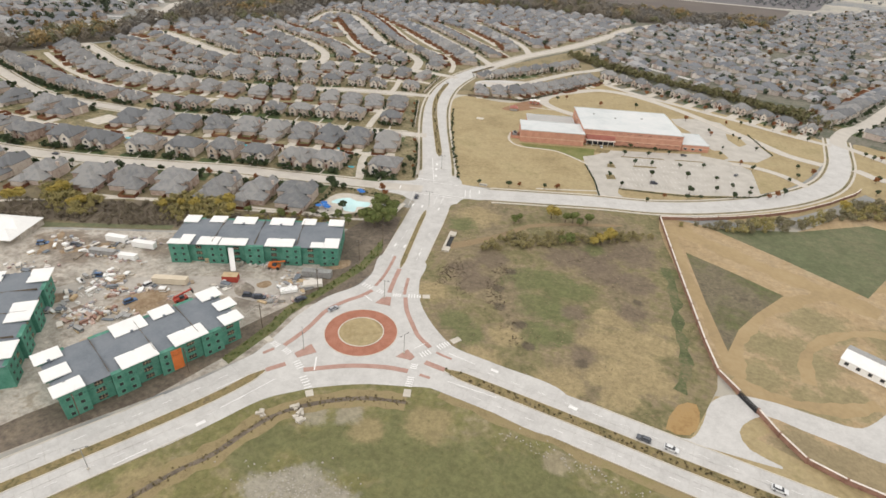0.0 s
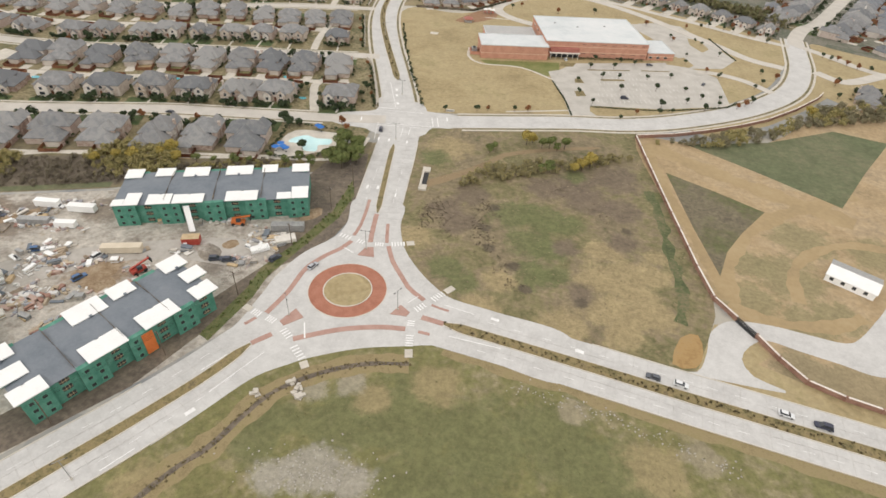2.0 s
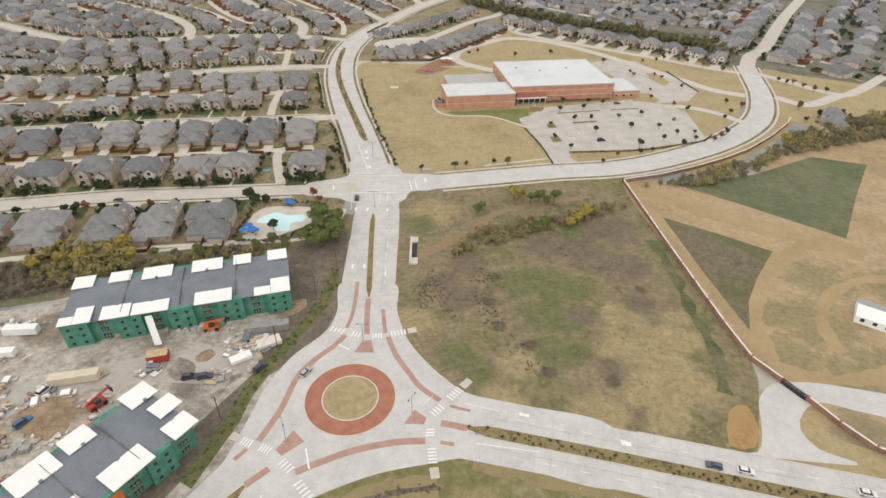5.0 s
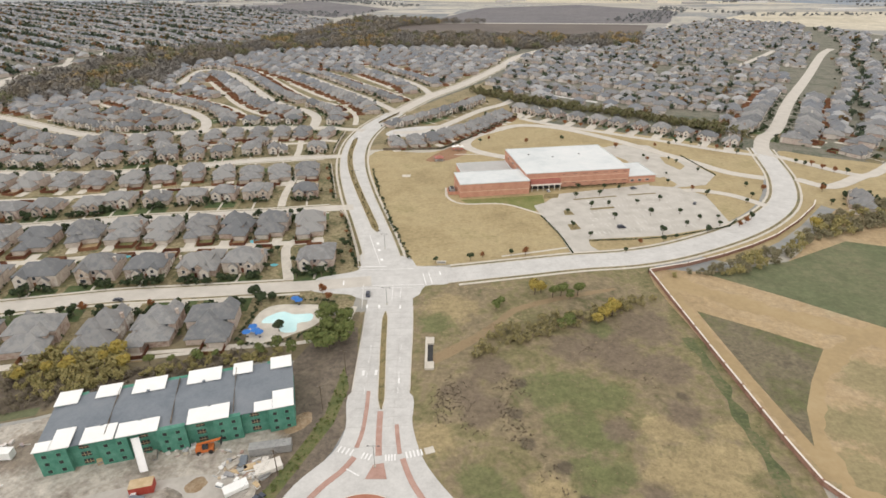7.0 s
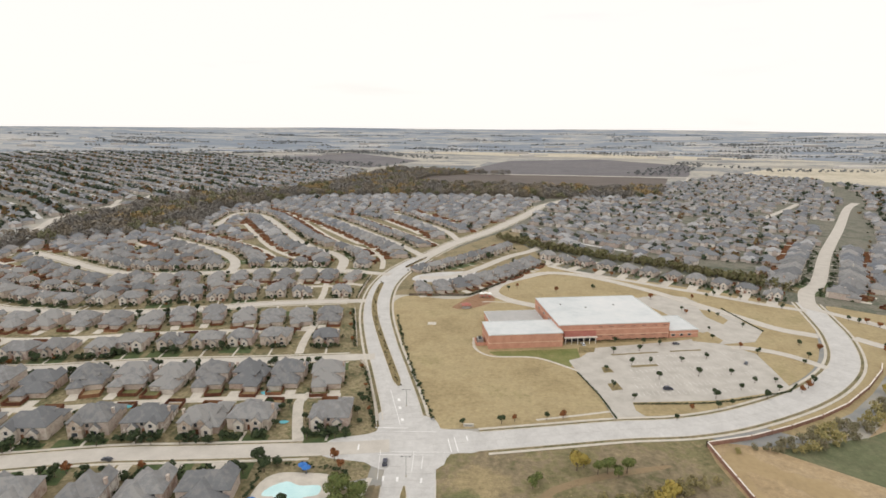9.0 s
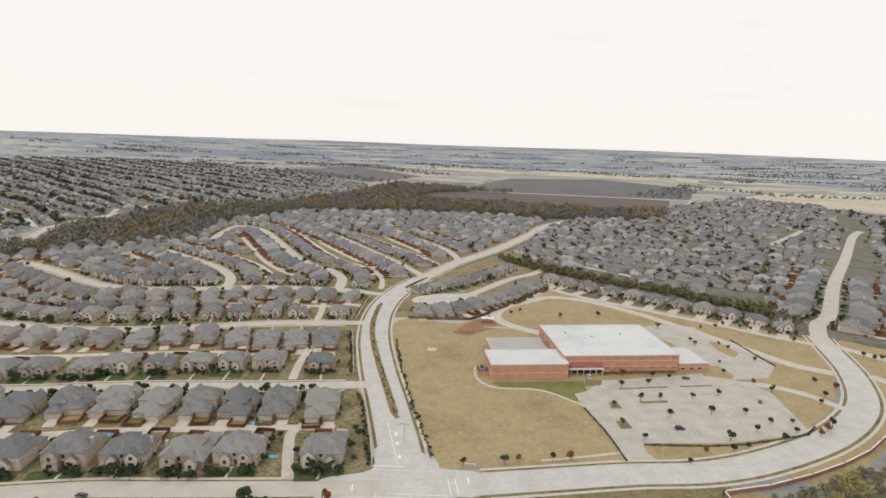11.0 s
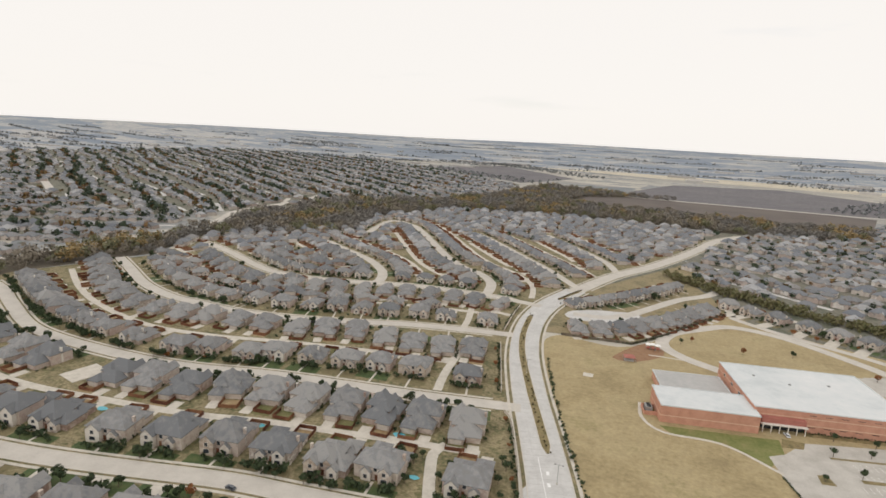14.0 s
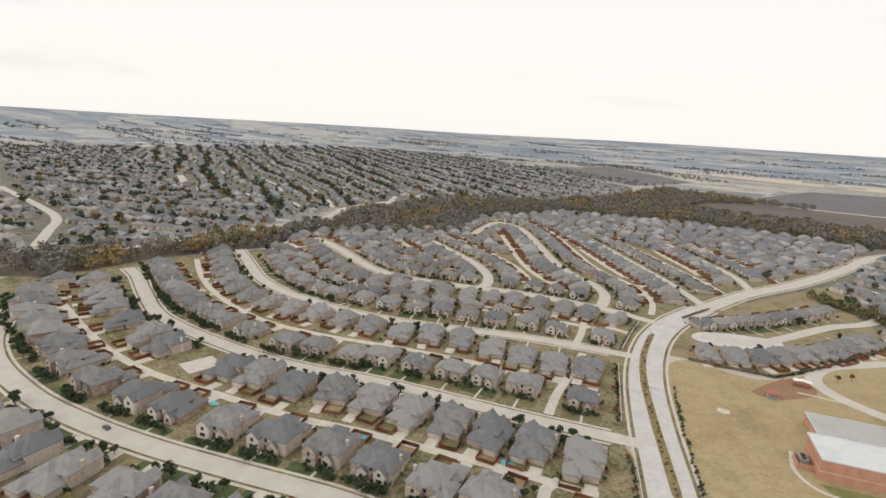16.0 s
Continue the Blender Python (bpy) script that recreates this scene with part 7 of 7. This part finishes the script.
# ---- pool ----
patch("pool_deck", [(-71.5, 93), (-71, 106), (-66, 112), (-56, 113), (-45, 112.5), (-41, 106), (-44, 97), (-52, 90), (-60, 85), (-69, 84)], .06, M_CONC2, "pale pool deck", step=3)
patch("pool_water", [(-67.5, 98), (-66.6, 102.6), (-61, 107), (-55.2, 105), (-47.2, 105.6), (-46.6, 100.2), (-51.8, 98), (-51, 92.2), (-57, 91.6), (-61.5, 97.4)], .10, M_WATER, "turquoise swimming pool water", "pool", step=2)


def umbrella(col):
    o = thing("sun_umbrella", "blue canvas pool umbrella", "umbrella", "pool umbrellas")
    s = Solid()
    ring = [(1.7 * math.cos(t * .785), 1.7 * math.sin(t * .785), 2.2) for t in range(8)]
    for i in range(8):
        s.face([ring[i], ring[(i + 1) % 8], (0, 0, 2.9)])
        s.face([ring[(i + 1) % 8], ring[i], (0, 0, 2.75)])
    part("canopy", s, col, o)
    s = Solid()
    s.box(-.04, -.04, 0, .04, .04, 2.8)
    part("pole", s, M_STEEL, o)
    s = Solid()
    s.box(-.4, -.4, 0, .4, .4, .12)
    part("base", s, M_DARK, o)
    return o


um = umbrella(M_BLUE)
for x, y in ((-69, 92), (-67, 89.4), (-70.3, 88), (-65, 88), (-55, 113), (-57, 114.6)):
    copy_thing(um, Matrix.Translation((x, y, .06)) @ Matrix.Rotation(rl.uniform(0, 1), 4, 'Z') @ Matrix.Scale(1.15, 4))
discard([um])
pf = [(q[0] + rl.uniform(-.7, .7), q[1] + rl.uniform(-.7, .7), 0, rl.uniform(.5, 1.2), 0) for q in spline([(-74, 116), (-73, 100), (-73, 84), (-60, 82.5), (-48, 88), (-41, 96), (-38, 108), (-42, 116), (-60, 117), (-72, 117)], 2.0)]
scatter("pool_hedge", pf, BUSH, LEAF_DARK, "dark hedge round the pool", "hedge")
# footpath behind the houses
s = Solid()
ribbon(s, spline([(-260, 20), (-200, 50), (-158, 66.5), (-114, 71.5), (-75, 80), (-45, 85), (-32, 94), (-29, 112)], 4), 1.1, -1.1, -.2, .07)
setting("footpath", s, M_CONC2, "cream concrete greenbelt footpath", "pavement")
patch("greenbelt", [(-320, -10), (-206, 14), (-173, 26), (-128, 40), (-60, 72), (-26, 74), (-26, 108), (-80, 92), (-170, 76), (-300, 62), (-400, 60)], .013, surface("greenbelt_grass", [(.11, .095, .06), (.16, .135, .085), (.21, .175, .105), (.13, .105, .075)], .04, fine=9, fine_amt=.5), "brown weedy greenbelt strip", smooth=False)
patch("green_bank", [(-215, 10), (-172, 27), (-128, 41), (-129, 45), (-172, 31), (-217, 16)], .03, M_GREENF, "seeded green silt bank", smooth=False)

# ---- apartment blocks under construction ----
wo = Solid()
wo.box(-.8, -.06, 0, .8, .04, 1.5, 0)
wo.box(-.6, -.09, .16, .6, -.05, 1.34, 1)
AWIN = wo.mesh("window", surface("pale_green_trim", [(.10, .30, .21), (.14, .36, .26)], .5), M_DARK)
# flat framed panel; its near-black face paints the shade of a recessed balcony
bo = Solid()
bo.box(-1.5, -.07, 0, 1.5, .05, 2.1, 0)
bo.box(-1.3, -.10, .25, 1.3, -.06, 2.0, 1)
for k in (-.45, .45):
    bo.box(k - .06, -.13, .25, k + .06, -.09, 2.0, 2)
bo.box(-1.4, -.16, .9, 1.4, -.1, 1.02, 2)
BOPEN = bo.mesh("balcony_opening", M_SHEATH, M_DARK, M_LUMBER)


def apartments(x, y, w, d, a, bays, front, back, seed, h=9.3):
    """A three-storey block in sheathing: front and back name the sheets of white roofing as (from, to, depth) in shares of its length."""
    rng = random.Random(seed)
    o = thing("apartment_building", "unfinished apartment block in green sheathing with white roof sheets", "building", "apartment blocks", at=(x, y, 0.03), turn=a)
    s = Solid()
    s.box(0, 0, 0, w, d, h)
    part("wall", s, M_SHEATH, o, "green sheathing boards")
    step = w / bays
    for k in range(bays):
        if k % 2 == 0:
            for y0, y1 in ((-1.5, .02), (d - .02, d + 1.5)):
                s = Solid()
                s.box(k * step, y0, 0, (k + 1) * step, y1, h + .2)
                part("bay", s, M_SHEATH, o)
        for f in range(3):
            z = .8 + f * 3.05
            for sd in (0, 1):
                yy = (-1.5 if k % 2 == 0 else 0) if sd == 0 else d + (1.5 if k % 2 == 0 else 0)
                if k % 2 == 0:
                    for fx in (.27, .73):
                        wv = part("window", AWIN, None, o, at=((k + fx) * step, yy - (.03 if sd == 0 else -.03), z))
                        wv.rotation_euler = (0, 0, sd * math.pi)
                else:
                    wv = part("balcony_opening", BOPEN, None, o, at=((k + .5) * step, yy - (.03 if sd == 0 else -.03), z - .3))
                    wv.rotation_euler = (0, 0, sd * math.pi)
    for f in range(3):
        for v in (.25, .5, .75):
            for ex, rz in ((-.03, -90), (w + .03, 90)):
                wv = part("window", AWIN, None, o, at=(ex, d * v, .8 + 3.05 * f))
                wv.rotation_euler = (0, 0, radians(rz))
    r = Solid()
    r.hip(0, -.4, w, d + .4, h + .1, .10, .5)
    part("roof", r, M_FELT, o, "blue-grey felt roof")
    for rows, v0, sg in ((front, -2.1, 1), (back, d + 2.1, -1)):
        for u0, u1, dep in rows:
            s = Solid()
            va, vb = sorted((v0, v0 + sg * dep))
            s.box(u0 * w - .3, va, h + .9, u1 * w + .3, vb, h + 1.2)
            sheet = part("roof_sheet", s, M_WHITE, o, "white roof sheathing")
            s = Solid()
            s.box(u0 * w + .4, va + .6, h, u1 * w - .4, vb - .6, h + .9)
            part("roof_curb", s, M_SHEATH, sheet)
            if u1 - u0 > .11:
                s = Solid()
                um_ = (u0 + u1) / 2 * w
                s.box(um_ - .45, (vb if sg > 0 else va) - .3, h + .3, um_ + .45, (vb if sg > 0 else va) + .5, h + 1.5)
                part("roof_hatch", s, M_FELT, o)
    for k in range(3):
        s = Solid()
        xx = w * (k + 1) / 4
        s.box(xx - .06, .5, h + .1, xx + .06, d - .5, h + .1 + .10 * d / 2 + .12)
        part("roof_seam", s, M_MUD, o)
    return o


FR = [(0, .05, 4.2), (.06, .125, 8.5), (.17, .285, 7.0), (.30, .45, 6.2), (.57, .73, 7.0), (.84, .908, 4.6), (.918, 1.0, 8.5)]
BK = [(.0, .085, 7.0), (.16, .25, 6.2), (.31, .44, 7.2), (.54, .68, 7.2), (.74, .82, 6.2), (.91, 1.0, 6.5)]
ba = apartments(-108.2, 17.2, 75, 23, math.atan2(22.2, 71.5), 9, FR, BK, 1)
s = Solid()
s.face([(26, -1.6, 8.6), (28.4, -1.6, 8.6), (30.4, -8.0, .4), (28.0, -8.0, .4)])
s.face([(28.0, -8.0, .25), (30.4, -8.0, .25), (28.4, -1.6, 8.4), (26, -1.6, 8.4)])
s.face([(26, -1.6, 8.6), (28.0, -8.0, .4), (28.0, -8.0, .9), (26, -1.6, 9.1)])
s.face([(28.4, -1.6, 8.6), (30.4, -8.0, .4), (30.4, -8.0, .9), (28.4, -1.6, 9.1)])
part("debris_chute", s, M_WHITE, ba, "white sloping debris chute")
FR2 = [(-.02, .12, 6.2), (.31, .50, 7.5), (.60, .79, 7.5), (.90, 1.02, 6.5)]
BK2 = [(-.03, .10, 6.5), (.37, .55, 8.0), (.60, .72, 6.5), (.90, 1.03, 7.0)]
MD2 = [(-.03, .10), (.91, 1.03)]
bb = apartments(-79.0, -70.6, 58.5, 21.5, math.atan2(48.6, 28.4), 8, FR2, BK2, 2)
for u0, u1 in MD2:
    s = Solid()
    s.box(u0 * 60, 7.2, 10.2, u1 * 60, 13.4, 10.5)
    part("roof_sheet", s, M_WHITE, bb, "white roof sheathing")
    s = Solid()
    s.box(u0 * 60 + .6, 7.8, 9.3, u1 * 60 - .6, 12.8, 10.2)
    part("roof_curb", s, M_SHEATH, bb)
s = Solid()
s.box(33, -1.75, .4, 36.5, -.02, 8.8)
part("wall_wrap", s, M_ORANGE, bb, "orange weather barrier panel")
apartments(-105.5, -66, 58, 20, math.atan2(50, -33), 8, [(.05, .2, 7), (.4, .6, 8), (.84, 1.0, 7.5)], [(.1, .3, 7), (.5, .7, 7), (.9, 1.02, 7.5)], 3)
cl_ = thing("clubhouse", "low unfinished clubhouse with white hipped roof", "building", at=(-213, 2, .03), turn=radians(12))
s = Solid()
s.box(0, 0, 0, 30, 16, 3.6)
part("wall", s, M_SITE, cl_)
s = Solid()
s.hip(0, 0, 30, 16, 3.6, .5)
part("roof", s, M_WHITE, cl_)
s = Solid()
s.hip(20, -6, 30, 4, 3.4, .5)
part("porch_roof", s, M_WHITE, cl_)


# ---- building site clutter ----
def lift(label, mat):
    o = thing("telehandler", label, "telehandler", "site machines")
    s = Solid()
    s.box(-2.2, -1.1, .6, 2.2, 1.1, 1.5)
    s.box(-2.2, -1.1, 1.5, -.6, 1.1, 1.9)
    part("body", s, mat, o)
    s = Solid()
    s.box(-.5, -1.0, 1.5, 1.0, -.1, 2.6)
    part("cab", s, M_GLASS, o)
    s = Solid()
    k = len(s.v)
    s.v += [(-2.0, .2, 1.9), (-2.0, .8, 1.9), (4.2, .8, 2.9), (4.2, .2, 2.9), (-2.0, .2, 2.4), (-2.0, .8, 2.4), (4.2, .8, 3.3), (4.2, .2, 3.3)]
    s.f += [(0, 1, 2, 3), (7, 6, 5, 4), (0, 3, 7, 4), (1, 5, 6, 2), (0, 4, 5, 1), (3, 2, 6, 7)]
    s.m += [0] * 6
    part("boom", s, mat, o)
    s = Solid()
    s.box(4.1, -.6, 1.8, 4.4, 1.5, 3.2)
    part("fork_carriage", s, M_DARK, o)
    wl_ = Solid()
    wl_.prism([(.62 * math.cos(t * math.pi / 6), .62 * math.sin(t * math.pi / 6)) for t in range(12)], -.22, .22)
    wm = wl_.mesh("wheel", M_RUBBER)
    for wx in (-1.5, 1.5):
        for wy in (-1.1, 1.1):
            w = part("wheel", wm, None, o, at=(wx, wy, .62))
            w.rotation_euler = (radians(90), 0, 0)
    return o


t1, t2 = lift("orange telehandler parked on site dirt", M_ORANGE), lift("red telehandler parked on site dirt", M_REDMET)
for src, x, y, deg in ((t1, -62.5, 27, 15), (t2, -85, -8, 60)):
    copy_thing(src, Matrix.Translation((x, y, .03)) @ Matrix.Rotation(radians(deg), 4, 'Z') @ Matrix.Scale(1.2, 4))
discard([t1, t2])


def container(label, x, y, deg, L, W, H, mat):
    o = thing("site_container", label, "container", "site containers", at=(x, y, .03), turn=radians(deg))
    s = Solid()
    n = int(L / .5)
    lo = [(L * k / n, -.06 if k % 2 else 0) for k in range(n + 1)]
    hi = [(L * k / n, W + (.06 if k % 2 else 0)) for k in range(n, -1, -1)]
    s.prism(lo + hi, .3, H)
    part("body", s, mat, o)
    s = Solid()
    s.box(-.05, -.08, H, L + .05, W + .08, H + .12)
    part("roof", s, M_LUMBER if mat is M_REDMET else mat, o)
    for k in (.15, .85):
        s = Solid()
        s.box(L * k - .15, .1, 0, L * k + .15, W - .1, .3)
        part("skid", s, M_DARK, o)
    for k in (0, 1):
        s = Solid()
        s.box(L - .02, .1 + k * (W / 2 - .05), .45, L + .06, W / 2 - .05 + k * (W / 2 - .05), H - .15)
        part("door", s, mat, o)


container("long cream office trailer", -104, -1.5, 14, 14.5, 3.0, 3.0, surface("cream_trailer", [(.60, .52, .40), (.68, .60, .48)], .3, .7))
container("red storage container with plywood lid", -77.5, 9.2, 16, 6.5, 3.4, 3.2, M_REDMET)
container("pale grey storage trailer on dirt", -47.5, 24.6, 12, 13, 3.0, 3.2, M_STEEL)
container("white storage trailer on site dirt", -133, 20.4, 6, 11, 2.8, 3.0, M_WHITE)
container("white storage trailer on site dirt", -148, 21, 4, 10, 2.8, 3.0, M_WHITE)
container("white storage trailer on site dirt", -146, 8.8, 8, 12, 2.6, 2.6, M_STEEL)
container("white storage trailer on site dirt", -131, 9.6, 8, 8, 2.6, 2.6, M_WHITE)
container("low white material box on dirt", -49.5, 9.5, 35, 7, 3, 1.6, M_WHITE)
container("low white material box on dirt", -42.5, 16.5, 30, 8, 4, 1.8, M_TRIM)

HEAP = [surface("heap_" + n, [tuple(v * .8 for v in c), c], .6, .8) for n, c in (("pink_board", (.52, .38, .32)), ("lumber", (.55, .45, .33)), ("rust_wrap", (.34, .20, .155)), ("white_wrap", (.70, .68, .66)), ("grey_sheet", (.36, .36, .37)), ("tan_sheet", (.48, .39, .29)))]


def waste_heap(x, y, rx, ry, h, n, deg, seed):
    """A long heap of boards, wrapped bundles and offcuts lying across one another."""
    r_ = random.Random(seed)
    o = thing("waste_heap", "heap of mixed boards, wraps and offcuts on dirt", "building material", "waste heaps", at=(x, y, 0), turn=radians(deg))
    for k in range(n // 3):
        u, v = r_.uniform(-.75, .75), r_.uniform(-.75, .75)
        z = h * (1 - u * u - v * v) * r_.uniform(.2, 1)
        L, W_, T = r_.uniform(1.2, 3.6), r_.uniform(.5, 1.7), r_.uniform(.15, .6)
        s = Solid()
        s.box(u * rx - L / 2, v * ry - W_ / 2, -.05, u * rx + L / 2, v * ry + W_ / 2, max(.1, z) + T, 0, r_.uniform(0, 3.1))
        part("board", s, r_.choice(HEAP), o)


for k, (x, y, rx, ry, h, n, deg) in enumerate(((-119, -6, 7, 3.5, 1.8, 90, 75), (-113, -12, 6, 3, 1.5, 70, 70), (-108, -26, 8, 3.5, 1.6, 90, 65), (-116, -30, 6, 3, 1.2, 60, 80), (-98, -36, 8, 2.6, 1.4, 60, 62), (-52, 20, 4, 2.5, 1.2, 40, 110),
                                               (-138, 11, 12, 2.4, 1.4, 90, 8), (-92, 4, 4, 2, 1.0, 30, 20), (-84, -13, 4, 2.5, 1.2, 40, 50))):
    waste_heap(x, y, rx, ry, h, n, deg, 60 + k)

PAL = [M_LUMBER, M_WHITE, M_STEEL, M_SITE, M_TRIM, M_STEEL, M_FELT, M_SITE, M_WHITE]
rd = random.Random(77)
debris = Solid()
for cx, cy, rx, ry, n in ((-124, -8, 4, 9, 90), (-115, -28, 6, 7, 80), (-136, 11, 13, 3, 70), (-105, -6, 4, 6, 40), (-48, 20, 6, 4, 60), (-51, 6, 6, 2.5, 30), (-160, 14, 12, 4, 50), (-136, 26, 12, 3, 40), (-84, -6, 6, 4, 25),
                          (-70, 27, 20, 2, 40), (-66, -12, 12, 4, 22), (-92, -20, 10, 4, 22), (-160, -10, 14, 8, 40)):
    for k in range(n):
        x, y = cx + rd.gauss(0, rx * .55), cy + rd.gauss(0, ry * .55)
        L, W_, H = rd.choice(((rd.uniform(.5, 1.4), rd.uniform(.4, 1.1), rd.uniform(.2, .9)), (rd.uniform(2, 4.5), rd.uniform(.15, .5), rd.uniform(.1, .4)), (rd.uniform(1, 2.4), rd.uniform(.8, 1.3), rd.uniform(.3, 1.1))))
        debris.box(x - L / 2, y - W_ / 2, 0, x + L / 2, y + W_ / 2, H, 0, rd.uniform(0, 3.1))
tagged(new("building_debris", debris.mesh("building_debris", island("debris_mix", [(.20, .17, .14), (.36, .33, .30), (.50, .42, .32), (.62, .60, .57), (.78, .77, .75), (.42, .28, .23), (.30, .33, .37), (.70, .68, .64)]))), "loose building materials and offcuts strewn about", "building material", kind="stuff")


def stack(x, y, a, L, W, n, mat, mat2):
    o = thing("material_stack", "strapped stack of building boards on pallets", "building material", "material stacks", at=(x, y, .03), turn=a)
    for k in range(n):
        s = Solid()
        j = rl.uniform(-.2, .2)
        s.box(j, j * .5, .15 + k * .55, L + j, W + j * .5, .62 + k * .55)
        part("board", s, mat if k % 2 == 0 else mat2, o)
    s = Solid()
    s.box(.1, .1, 0, L - .1, W - .1, .15)
    part("pallet", s, M_LUMBER, o)


for cx, cy, rx, ry, n in ((-124, -6, 7, 6, 15), (-122, -24, 7, 8, 15), (-106, -32, 9, 7, 11), (-46, 16, 6, 5, 12), (-102, -6, 6, 5, 7), (-74, 5, 6, 4, 7), (-136, 14, 10, 4, 8), (-158, 6, 12, 8, 9), (-52, 4, 5, 3, 5), (-84, 22, 14, 2, 6), (-168, -24, 14, 14, 10),
                          (-150, -30, 12, 10, 9)):
    for k in range(n):
        stack(cx + rl.uniform(-rx, rx), cy + rl.uniform(-ry, ry), rl.uniform(0, 3.1), rl.uniform(1.6, 4.6), rl.uniform(1.0, 2.2), rl.randint(1, 3), rl.choice(PAL), rl.choice(PAL))


def mound(x, y, rx, ry, h, mat, label, seed):
    r_ = random.Random(seed)
    o = thing("dirt_mound", label, "dirt heap", "dirt heaps", at=(x, y, 0), turn=r_.uniform(0, 3))
    s = Solid()
    n, m = 18, 6
    s.v.append((0, 0, h))
    for j in range(1, m + 1):
        for i in range(n):
            t, q = 2 * math.pi * i / n, j / m
            w = 1 + .28 * noise.noise(Vector((math.cos(t) * 1.4 + seed, math.sin(t) * 1.4, q * 2)))
            s.v.append((rx * q * w * math.cos(t), ry * q * w * math.sin(t), h * (1 - q) ** 1.3 * (1 + .5 * noise.noise(Vector((i * .7, j * .9, seed)))) - (.15 if j == m else 0)))
    for i in range(n):
        s.f.append((0, 1 + i, 1 + (i + 1) % n))
    for j in range(m - 1):
        for i in range(n):
            a_, b_ = 1 + j * n + i, 1 + j * n + (i + 1) % n
            s.f.append((a_, a_ + n, b_ + n, b_))
    s.m = [0] * len(s.f)
    part("earth", s, mat, o)


M_BROWND = surface("turned_brown_earth", [(.22, .15, .09), (.30, .22, .14), (.38, .30, .21)], .25, fine=6, fine_amt=.5, bump=.1)
for i, (x, y, rx, ry, h) in enumerate(((-66, 8, 7, 4.5, 1.6), (-100, -10, 9, 6, 1.2), (-96, -16, 8, 5, 1.0), (-132, -22, 6, 4, .8), (-150, 14, 16, 3, .7), (-170, 12, 12, 3, .8), (-108, -44, 10, 3, .8), (-36, 40, 6, 4, 1.2), (-60, 14, 4, 3, .8))):
    mound(x, y, rx, ry, h, M_BROWND if i % 3 else M_SITE, "heap of turned brown earth", i)
patch("soil_ground", [(-50, 52), (-46, 74), (-40, 92), (-25, 96), (-22, 76), (-17, 49), (-22, 28), (-30, 12), (-41, 2), (-42, 20), (-37, 36)], .027, M_MUD, "dark churned soil beside the road", smooth=False)
patch("site_ruts", [(-135, -12), (-100, 6), (-60, 18), (-44, 12), (-50, 2), (-72, 2), (-100, -6), (-124, -30), (-110, -60), (-122, -60), (-140, -30)], .028, surface("compacted_ruts", [(.37, .34, .30), (.44, .41, .37), (.50, .47, .43)], .06), "compacted grey haul route")
PICK = [car("blue pickup truck on site dirt", paint("blue_truck_paint", (.06, .14, .30)), van=True), car("dark pickup truck on site dirt", paint("dark_truck_paint", (.06, .07, .10)), van=True), car("white work van on site dirt", paint("white_van_paint", (.72, .72, .72)), van=True)]
for k, x, y, deg in ((0, -103.5, -15, 60), (1, -61.5, 4.2, 15), (1, -56.5, 4.6, 15), (2, -139, 22.6, 5), (1, -157, 12.6, 0), (0, -172, 9, 30), (2, -104.5, -2.8, 70), (1, -40, 9, 60), (0, -128, -4, 20)):
    copy_thing(PICK[k], Matrix.Translation((x, y, .05)) @ Matrix.Rotation(radians(deg), 4, 'Z'))
discard(PICK)
discard(small + rust + big + yel + dk + oli + grn)

# ---- private pools and far town buildings ----
for x, y, r in ((-97, 177, 3.0), (-78, 150, 2.2), (-160, 157, 2.6), (-237, 138, 2.8), (277, 221, 3.2)):
    s = Solid()
    s.prism([(x + r * (1 + .15 * math.sin(3 * t * .393)) * math.cos(t * .393), y + .65 * r * math.sin(t * .393)) for t in range(16)], -.2, .13)
    setting("garden_pool", s, surface("garden_pool_water", [(.10, .42, .52), (.16, .52, .60)], .3, .1), "small bright blue garden pool", "pool")
fb = Solid()
for k in range(170):
    a, r = rl.uniform(.25, 2.9), rl.uniform(2000, 3900)
    x, y = r * math.cos(a), 300 + r * math.sin(a)
    z = (104 * ((r - 2700) / 2180) ** 1.35 if r > 2700 else 0) - 2
    w, d = rl.uniform(15, 70), rl.uniform(12, 35)
    fb.box(x - w, y - d / 2, z, x + w, y + d / 2, z + rl.uniform(6, 12), 0, rl.uniform(-.3, .3))
tagged(new("distant_town", fb.mesh("distant_town", island("far_town", [(.30, .29, .28), (.45, .43, .41), (.62, .60, .58)]))), "pale distant warehouses and town buildings", "buildings", kind="stuff")
